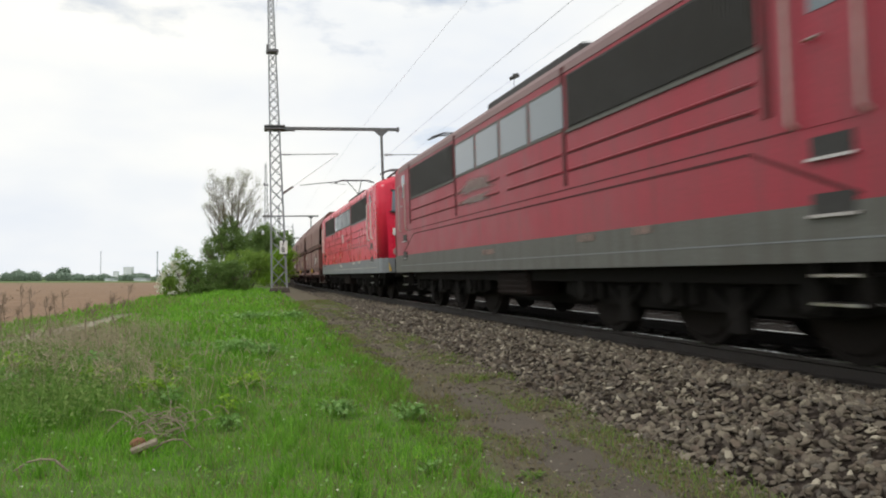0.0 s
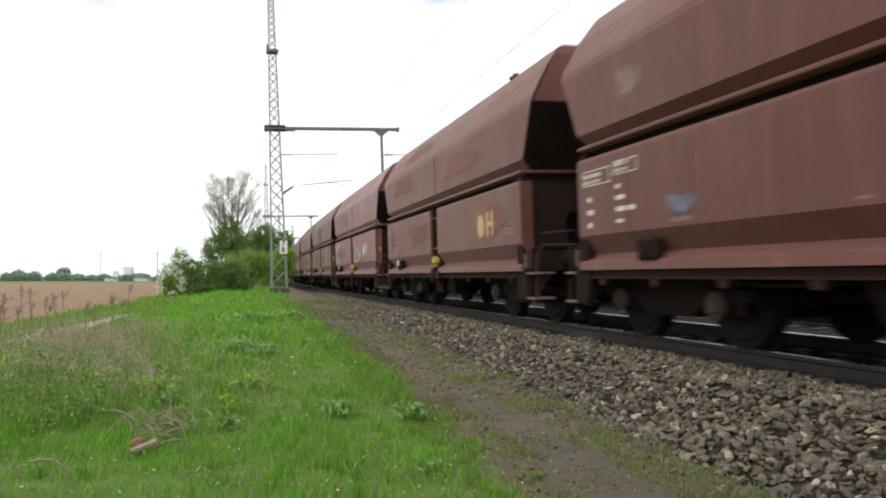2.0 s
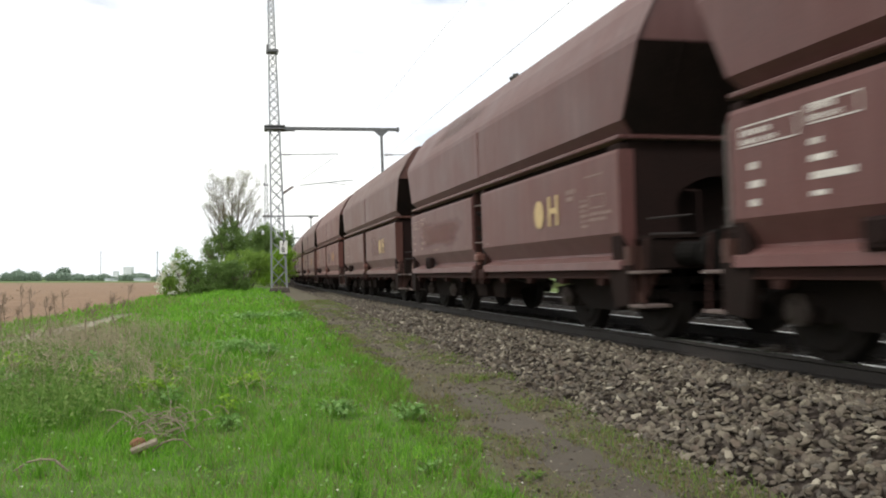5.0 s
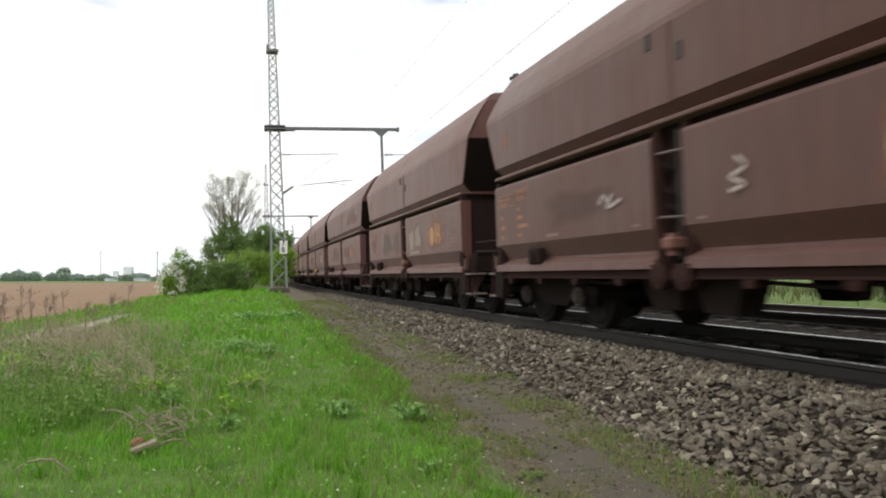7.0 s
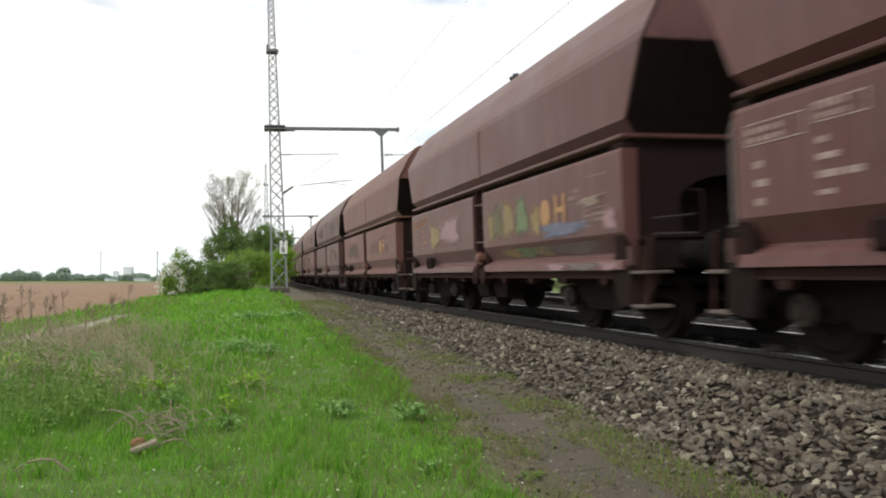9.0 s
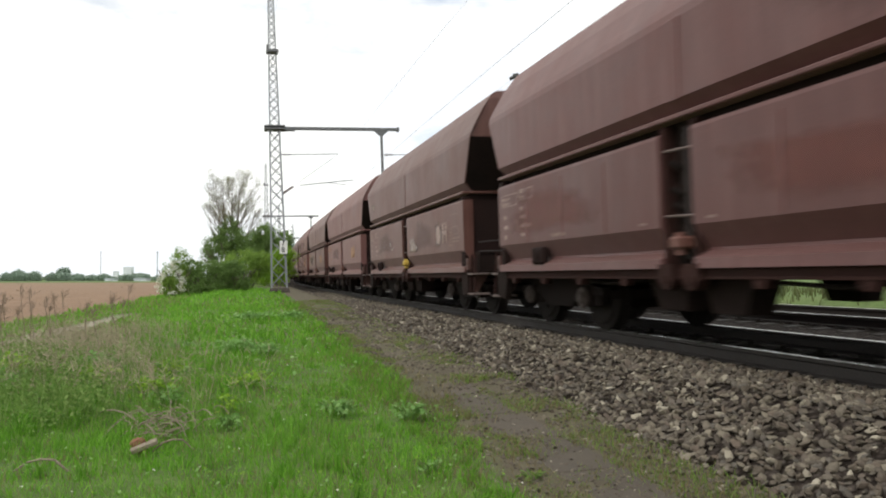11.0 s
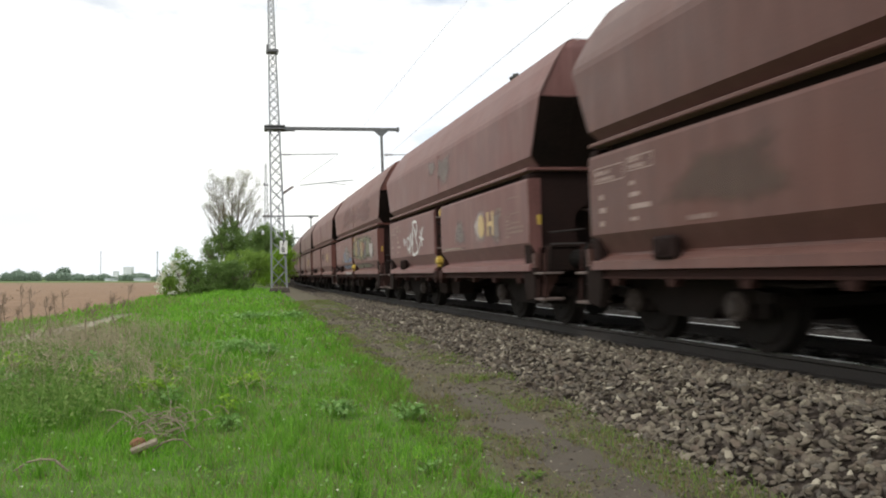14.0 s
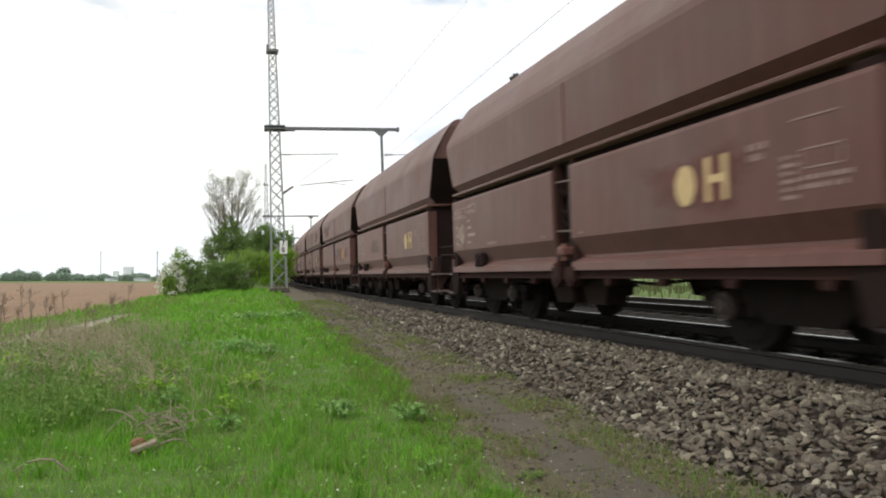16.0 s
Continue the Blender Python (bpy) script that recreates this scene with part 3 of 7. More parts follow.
def disc_mesh():
    bm = B()
    ring = [bm.verts.new((0.170 * math.cos(i * math.pi / 14), 0.205 * math.sin(i * math.pi / 14), 0.003)) for i in range(28)]
    bm.faces.new(ring)
    ring2 = [bm.verts.new((v.co.x, v.co.y, 0.0)) for v in ring]
    for i in range(28):
        bm.faces.new((ring[i], ring2[i], ring2[(i + 1) % 28], ring[(i + 1) % 28]))
    return mesh_of(bm, "disc_mark", "cream_mark")


DISC = disc_mesh()


def with_paint(me, material):
    c = me.copy()
    c.materials.clear()
    c.materials.append(M[material])
    return c


MARK_MESHES = {}


def marked(kind, material):
    if (kind, material) not in MARK_MESHES:
        MARK_MESHES[kind, material] = with_paint(H_MESH if kind == "H" else DISC, material)
    return MARK_MESHES[kind, material]


def bars(rows):
    """Rows of small bars for lettering that is too small to read: (x, y, w, h)."""
    bm = B()
    for x, y, w, h in rows:
        box(bm, x, x + w, y, y + h, 0.0, 0.003)
    return bm


def block_rows(rng, lines, width, high, gap):
    out = []
    for k in range(lines):
        x = 0.0
        while x < width * rng.uniform(0.6, 1.0):
            w = rng.uniform(0.025, 0.075)
            out.append((x, -k * (high + gap), w, high))
            x += w + rng.choice((0.018, 0.018, 0.05))
    return out


def print_part(name, bm, material, w, label, at):
    part(name, bm, material, w, label, at)["kind"] = "stuff"


def letter(w, rng, strong, shift=0.0):
    """The lettering of one wagon: disc and H, and small print as bars."""
    tint = {6: "print_mark", 5: "cream_mark", 4: "white_mark", 3: "cream_mark", 2: "white_mark", 1: "orange_mark", 0: "faint_mark"}[strong]
    part("disc_mark", marked("disc", tint), None, w, "oval lettering mark", at=on_side(-2.93 + shift, 1.67, SIDE - 0.009))
    part("letter_mark", marked("H", "white_mark" if strong == 5 else tint), None, w, "painted letter H", at=on_side(-3.23 + shift, 1.375, SIDE - 0.009) @ Matrix.Diagonal((0.92, 1, 1, 1)))
    tone = {6: "faint_mark", 5: "print_mark", 4: "print_mark", 2: "print_mark", 3: "faint_mark", 1: "faint_mark", 0: "faint_mark"}[strong]
    print_part("small_print", bars(block_rows(rng, 2, 0.26, 0.06, 0.03)), tone, w, "pale small lettering", at=on_side(-3.86, 1.86))
    print_part("small_print", bars([(0, -k * 0.065, 0.07 + 0.04 * (k % 2), 0.035) for k in range(6)] + [(0.13, -k * 0.065, 0.05, 0.03) for k in range(6)]), tone, w, "pale small lettering", at=on_side(-4.28, 1.72))
    rows = [(0, 0, 0.42, 0.014), (0, 0.15, 0.42, 0.014), (0, 0, 0.014, 0.15), (0.41, 0, 0.014, 0.16)] + block_rows(rng, 2, 0.55, 0.04, 0.03)
    print_part("small_print", bars([(x, y if k < 4 else y - 0.09, wd, h) for k, (x, y, wd, h) in enumerate(rows)]), tone, w, "pale framed lettering", at=on_side(-4.50, 1.62))
    print_part("small_print", bars([(0.0, 0, 0.5, 0.014)]), tone, w, "pale thin line", at=on_side(-4.40, 2.02))
    panel = {6: "print_mark", 5: "print_mark", 2: "white_mark", 4: "white_mark", 1: "orange_panel", 0: "faint_mark", 3: "print_mark"}[strong]
    frame_of = lambda x, wd, h: [(x, 0, wd, 0.012), (x, h, wd, 0.012), (x, 0, 0.012, h), (x + wd, 0, 0.012, h + 0.012)]
    grid = [(x + 0.03, y + 0.10, wd * 0.8, 0.05) for x, y, wd, h in block_rows(rng, 1, 0.56, 0.05, 0.03)] + [(x + 0.03, y + 0.025, wd * 0.8, 0.045) for x, y, wd, h in block_rows(rng, 1, 0.56, 0.05, 0.03)]
    print_part("number_panel", bars(frame_of(0, 0.68, 0.18) + grid), panel, w, "framed rows of painted lettering", at=on_side(5.02, 1.90))
    print_part("number_panel", bars(frame_of(0, 0.50, 0.15) + [(x * 0.75, y, wd * 0.75, h) for x, y, wd, h in grid]), panel, w, "framed rows of painted lettering", at=on_side(4.22, 1.96))
    print_part("number_panel", bars([(0, -k * 0.16, 0.10 + 0.05 * (k % 2), 0.06) for k in range(3)]), panel, w, "rows of painted lettering", at=on_side(4.92, 1.70))
    print_part("number_panel", bars([(0, 0, 0.1, 0.05), (0, -0.13, 0.2, 0.05), (0, -0.27, 0.42, 0.055), (0, -0.40, 0.15, 0.04)]), panel, w, "rows of painted lettering", at=on_side(4.20, 1.80))
    print_part("number_panel", bars(block_rows(rng, 1, 0.5, 0.05, 0.03)), "faint_mark", w, "small faded lettering under the flap", at=on_side(3.1, 1.33))
    print_part("small_print", bars([(0, 0, 0.12, 0.025)]), "faint_mark", w, "short pale dash", at=on_side(0.70, 1.33))
    print_part("small_print", bars([(0, 0, 0.12, 0.025)]), "faint_mark", w, "short pale dash", at=on_side(-0.52, 1.33))


def stroke(pts, width):
    """A sprayed line on a flap, as a flat ribbon with round joints."""
    bm = B()
    ext = [Vector(q) for q in (pts[0], *pts, pts[-1])]
    fine = []
    for a, q0, q1, c in zip(ext, ext[1:], ext[2:], ext[3:]):   # rounded corners
        for u in (0.0, 0.25, 0.5, 0.75):
            fine.append(q0 + (q1 - a) * 0.5 * u + (a * 2 - q0 * 5 + q1 * 4 - c) * 0.5 * u * u + (q0 * 3 - a - q1 * 3 + c) * 0.5 * u ** 3)
    pts = fine + [ext[-1]]
    rise = 0.004
    for (x0, y0), (x1, y1) in zip(pts, pts[1:]):
        rise += 0.0001
        d = Vector((x1 - x0, y1 - y0))
        if d.length < 1e-4:
            continue
        nrm = Vector((-d.y, d.x)).normalized() * width / 2
        vs = [bm.verts.new((x0 + nrm.x, y0 + nrm.y, rise)), bm.verts.new((x0 - nrm.x, y0 - nrm.y, rise)),
              bm.verts.new((x1 - nrm.x, y1 - nrm.y, rise)), bm.verts.new((x1 + nrm.x, y1 + nrm.y, rise))]
        bm.faces.new(vs)
    return bm


def blob(rng, w, h, z=0.004):
    """A patch of spray or stain with an uneven rim that thins out to its edge."""
    bm = B()
    layer = bm.verts.layers.float.new("body")
    k = 22
    ph = [rng.uniform(0, 6.28) for _ in range(4)]
    rings = []
    for share, full in ((1.0, 0.0), (0.8, 0.3), (0.55, 0.7), (0.3, 1.0)):
        ring = []
        for i in range(k):
            a = 2 * math.pi * i / k
            r = share * (1 + 0.16 * math.sin(3 * a + ph[0]) + 0.10 * math.sin(5 * a + ph[1]) + 0.06 * math.sin(8 * a + ph[2]))
            cx, cy = math.cos(a), math.sin(a)
            v = bm.verts.new((w / 2 * r * math.copysign(abs(cx) ** 0.65, cx), h / 2 * r * math.copysign(abs(cy) ** 0.65, cy), z))
            v[layer] = full
            ring.append(v)
        rings.append(ring)
    for a, c in zip(rings, rings[1:]):
        for i in range(k):
            bm.faces.new((a[i], a[(i + 1) % k], c[(i + 1) % k], c[i]))
    bm.faces.new(rings[-1])
    return bm


def soft_stroke(pts, width):
    """A sprayed line whose rims thin out."""
    bm = B()
    layer = bm.verts.layers.float.new("body")
    ext = [Vector(q) for q in (pts[0], *pts, pts[-1])]
    fine = []
    for a, q0, q1, c in zip(ext, ext[1:], ext[2:], ext[3:]):
        for u in (0.0, 0.25, 0.5, 0.75):
            fine.append(q0 + (q1 - a) * 0.5 * u + (a * 2 - q0 * 5 + q1 * 4 - c) * 0.5 * u * u + (q0 * 3 - a - q1 * 3 + c) * 0.5 * u ** 3)
    fine.append(ext[-1])
    rows = []
    for k, q in enumerate(fine):
        d = fine[min(k + 1, len(fine) - 1)] - fine[max(k - 1, 0)]
        d = Vector((-d.y, d.x)).normalized() if d.length > 1e-5 else Vector((0, 1))
        row = []
        for side, full in ((-0.5, 0.2), (0.0, 1.0), (0.5, 0.2)):
            p = q + d * side * width
            v = bm.verts.new((p.x, p.y, 0.004 + 0.0001 * k))
            v[layer] = full
            row.append(v)
        rows.append(row)
    for a, c in zip(rows, rows[1:]):
        for i in (0, 1):
            bm.faces.new((a[i], a[i + 1], c[i + 1], c[i]))
    return bm


def on_upper(y, z):
    """A pose on the upright wall of the upper hopper."""
    return on_side(y, z, -1.481)


def on_slope(y, u):
    """A pose on the roof slope, u metres up from its lower edge."""
    d, o = Vector((0.514, 0, 0.857)), Vector((-0.857, 0, 0.514))
    p = Vector((-1.40, y, 3.60)) + d * u + o * 0.018
    m = Matrix(((0, d.x, o.x, p.x), (-1, 0, 0, p.y), (0, d.z, o.z, p.z), (0, 0, 0, 1)))
    return m


# patches of each wagon: where (low flap, upper wall, roof slope), paint, y, height, width, rise
PATCHES = {
    0: (("low", "soft_blue", -2.35, 1.52, 0.14, 0.22), ("low", "soft_blue", -2.55, 1.47, 0.30, 0.16), ("low", "soft_blue", 2.9, 1.52, 0.5, 0.18), ("roof", "stain_pale", 1.6, 0.35, 1.2, 0.2), ("up", "stain_pale", 3.9, 3.0, 0.6, 0.4), ("low", "stain_red", -3.6, 1.75, 2.6, 0.7)),
    1: (("up", "stain_rust", 3.2, 3.10, 2.2, 0.5), ("roof", "stain_red", 2.0, 0.3, 3.0, 0.5), ("low", "stain_red", 4.4, 1.75, 0.8, 0.7), ("low", "soft_orange", -3.5, 1.72, 1.0, 0.62), ("low", "stain_rust", -4.2, 1.75, 0.9, 0.5), ("up", "stain_rust", -2.0, 3.0, 2.4, 0.5), ("low", "stain_red", 1.5, 1.8, 2.2, 0.6)),
    2: (("up", "stain_pale", 4.4, 3.0, 0.55, 0.75), ("up", "stain_pale", 3.3, 3.05, 0.5, 0.7), ("up", "stain_pale", 2.2, 3.1, 0.45, 0.6), ("up", "stain_dark", 2.8, 3.0, 0.5, 0.75), ("up", "stain_dark", 1.5, 3.0, 0.9, 0.8), ("roof", "stain_pale", 3.6, 0.3, 0.7, 0.5), ("roof", "stain_pale", 2.4, 0.3, 0.6, 0.5), ("roof", "stain_dark", 1.2, 0.3, 0.9, 0.55),
        ("low", "soft_blue", 2.1, 1.75, 0.7, 0.30), ("low", "soft_grey", 2.6, 1.60, 1.0, 0.35), ("low", "stain_red", 3.4, 1.75, 1.6, 0.6),
        ("low", "soft_blue", -0.75, 1.66, 0.45, 0.30), ("low", "soft_pink", -1.45, 1.60, 0.75, 0.60), ("low", "soft_pink", -2.0, 1.52, 0.9, 0.30), ("low", "soft_white", -1.30, 1.72, 0.3, 0.3), ("low", "soft_white", -1.75, 1.66, 0.35, 0.25), ("low", "soft_pink", -1.35, 1.22, 0.10, 0.35), ("low", "soft_pink", -1.95, 1.24, 0.10, 0.30)),
    3: (("low", "stain_dark", 1.9, 1.75, 2.3, 0.8), ("low", "soft_orange", 4.6, 1.78, 0.55, 0.6), ("low", "stain_dark", -1.6, 1.65, 1.6, 0.6), ("up", "stain_dark", 0.6, 3.0, 2.4, 0.7)),
    4: (("roof", "stain_rust", 3.9, 0.36, 2.6, 0.75), ("roof", "stain_rust", 2.0, 0.38, 2.8, 0.7), ("roof", "stain_rust", 0.0, 0.40, 3.0, 0.65), ("roof", "stain_rust", -2.4, 0.42, 2.6, 0.6), ("up", "stain_rust", 3.0, 3.25, 1.4, 0.4), ("up", "stain_rust", 1.4, 3.3, 0.5, 0.3), ("up", "stain_rust", 4.4, 3.1, 0.7, 0.6), ("up", "stain_rust", 2.2, 3.15, 0.5, 0.5), ("up", "stain_rust", 0.5, 3.2, 0.6, 0.4), ("up", "stain_rust", -1.4, 3.1, 0.5, 0.6),
        ("low", "stain_olive", 2.0, 1.65, 2.6, 0.85), ("low", "stain_olive", -1.6, 1.65, 2.2, 0.85), ("low", "stain_red", -3.4, 1.72, 1.2, 0.6), ("low", "soft_beige", -2.9, 1.38, 1.2, 0.14)),
    5: (("low", "stain_dark", 2.0, 1.7, 2.4, 0.6),),
    7: (("low", "stain_red", -2.5, 1.7, 2.6, 0.6),),
    8: (("low", "soft_orange", 4.55, 1.85, 0.7, 0.35), ("low", "stain_dark", -1.4, 1.65, 1.4, 0.6)),
    9: (("low", "soft_orange", -2.9, 1.66, 0.4, 0.5), ("low", "stain_rust", -3.4, 1.66, 0.5, 0.5), ("up", "soft_orange", 4.7, 3.0, 0.22, 0.22), ("low", "stain_dark", 2.2, 1.7, 2.0, 0.5)),
    10: (("low", "soft_beige", -0.95, 1.62, 0.55, 0.75), ("low", "soft_beige", -1.65, 1.62, 0.65, 0.85), ("low", "soft_beige", -1.35, 1.30, 1.0, 0.22), ("low", "soft_orange", -2.92, 1.66, 0.55, 0.62), ("low", "soft_orange", -3.45, 1.72, 0.75, 0.72), ("low", "stain_olive", 2.2, 1.7, 1.4, 0.7), ("low", "stain_olive", 0.9, 1.7, 0.8, 0.7), ("low", "stain_red", 4.2, 1.75, 0.8, 0.6), ("up", "soft_orange", 4.75, 3.0, 0.22, 0.28)),
    12: (("low", "stain_dark", 2.4, 1.7, 2.6, 0.6),),
    13: (("low", "soft_yellow", -0.75, 1.60, 0.4, 0.6), ("low", "soft_green", -1.05, 1.62, 0.45, 0.75), ("low", "soft_yellow", -1.55, 1.62, 0.5, 0.8), ("low", "bright_green", -2.15, 1.66, 0.6, 0.85), ("low", "soft_yellow", -2.72, 1.55, 0.32, 0.55), ("knee", "soft_yellow", -1.55, 1.15, 0.8, 0.23), ("knee", "bright_green", -2.2, 1.15, 0.9, 0.23), ("knee", "soft_yellow", -2.85, 1.15, 0.5, 0.23), ("knee", "soft_grey", -3.8, 1.15, 1.7, 0.23), ("low", "soft_blue", -3.6, 1.42, 1.3, 0.22), ("low", "soft_pink", -3.4, 1.0, 0.6, 0.10), ("low", "soft_grey", -4.2, 1.0, 0.9, 0.10), ("low", "soft_pink", -4.9, 1.0, 0.5, 0.10), ("low", "soft_pink", 1.8, 1.70, 1.3, 0.5), ("low", "soft_yellow", 3.0, 1.65, 0.7, 0.5), ("low", "soft_beige", -4.5, 1.72, 0.5, 0.12), ("low", "soft_pink", -5.0, 1.45, 0.3, 0.25)),
    17: (("low", "soft_grey", -3.40, 1.67, 0.5, 0.5), ("low", "soft_beige", -1.0, 1.50, 0.7, 0.28), ("low", "stain_dark", -2.0, 1.7, 2.0, 0.7), ("low", "stain_dark", 2.6, 1.7, 2.2, 0.6), ("up", "soft_beige", 4.5, 2.95, 0.4, 0.2)),
    18: (("low", "stain_red", 2.0, 1.75, 2.4, 0.5),),
    19: (("low", "stain_olive", 2.7, 1.75, 3.0, 0.6), ("low", "soft_orange", 4.5, 1.9, 0.8, 0.3)),
    20: (("low", "stain_red", 2.7, 1.75, 4.4, 0.9), ("low", "stain_rust", 3.2, 1.75, 2.4, 0.6), ("low", "stain_red", -2.7, 1.75, 4.4, 0.9), ("up", "stain_red", 2.6, 3.0, 4.0, 0.8), ("low", "stain_rust", -3.3, 1.66, 1.0, 0.5), ("roof", "stain_rust", 2.0, 0.35, 3.0, 0.4), ("up", "stain_red", -1.6, 3.0, 2.0, 0.5)),
    21: (("low", "stain_red", -4.0, 1.75, 1.0, 0.5), ("low", "stain_olive", 2.5, 1.7, 1.8, 0.6), ("roof", "stain_pale", 2.4, 0.2, 0.9, 0.3), ("up", "stain_dark", -2.4, 3.0, 1.6, 0.6)),
    22: (("low", "soft_grey", -1.7, 1.62, 0.5, 0.45), ("low", "soft_white", -2.93, 1.67, 0.45, 0.5), ("low", "soft_grey", -3.75, 1.62, 0.5, 0.5), ("up", "soft_grey", -0.5, 3.05, 0.9, 0.5), ("up", "soft_grey", 0.45, 3.2, 0.5, 0.3), ("low", "soft_beige", -1.2, 1.30, 1.4, 0.10)),
    23: (("knee", "soft_deep_blue", 2.35, 1.15, 1.4, 0.23), ("knee", "soft_deep_blue", 1.2, 1.15, 1.5, 0.23), ("low", "soft_deep_blue", 1.9, 1.40, 1.9, 0.25), ("low", "soft_deep_blue", 0.9, 1.40, 1.0, 0.25), ("low", "soft_blue", 2.3, 1.58, 0.9, 0.45), ("low", "soft_grey", 1.75, 1.66, 0.7, 0.75), ("low", "soft_grey", 1.3, 1.55, 0.7, 0.5), ("low", "soft_beige", 2.75, 1.42, 0.6, 0.25), ("low", "soft_white", 1.25, 1.02, 1.9, 0.10), ("low", "soft_pink", 3.85, 1.85, 0.35, 0.22),
        ("low", "stain_olive", -2.4, 1.72, 4.8, 1.0), ("low", "soft_green", -2.3, 1.70, 3.6, 0.9), ("low", "soft_green", -0.75, 1.70, 0.9, 0.9), ("low", "soft_green", -1.5, 1.62, 1.1, 0.9), ("low", "soft_green", -2.4, 1.66, 1.2, 0.9), ("low", "soft_green", -3.4, 1.70, 1.1, 0.9), ("low", "soft_plum", -1.45, 1.74, 0.55, 0.8), ("low", "soft_plum", -2.9, 1.74, 0.6, 0.7), ("low", "soft_yellow", -1.0, 1.80, 0.5, 0.7), ("low", "soft_yellow", -2.2, 1.72, 0.6, 0.8), ("knee", "soft_green", -1.3, 1.15, 1.9, 0.23), ("knee", "soft_green", -2.9, 1.15, 1.9, 0.23), ("low", "soft_orange", -2.6, 1.80, 0.5, 0.4), ("low", "soft_white", -4.2, 1.66, 0.7, 0.5), ("up", "stain_red", 1.0, 3.05, 4.0, 0.7), ("up", "stain_red", -2.5, 3.0, 3.6, 0.7)),
    24: (("low", "stain_red", -1.4, 1.75, 1.6, 0.5),),
    25: (("low", "stain_red", -3.1, 1.7, 1.8, 0.6), ("low", "soft_beige", 4.6, 1.6, 0.4, 0.5)),
    26: (("low", "stain_dark", 1.6, 1.7, 1.6, 0.5),),
}
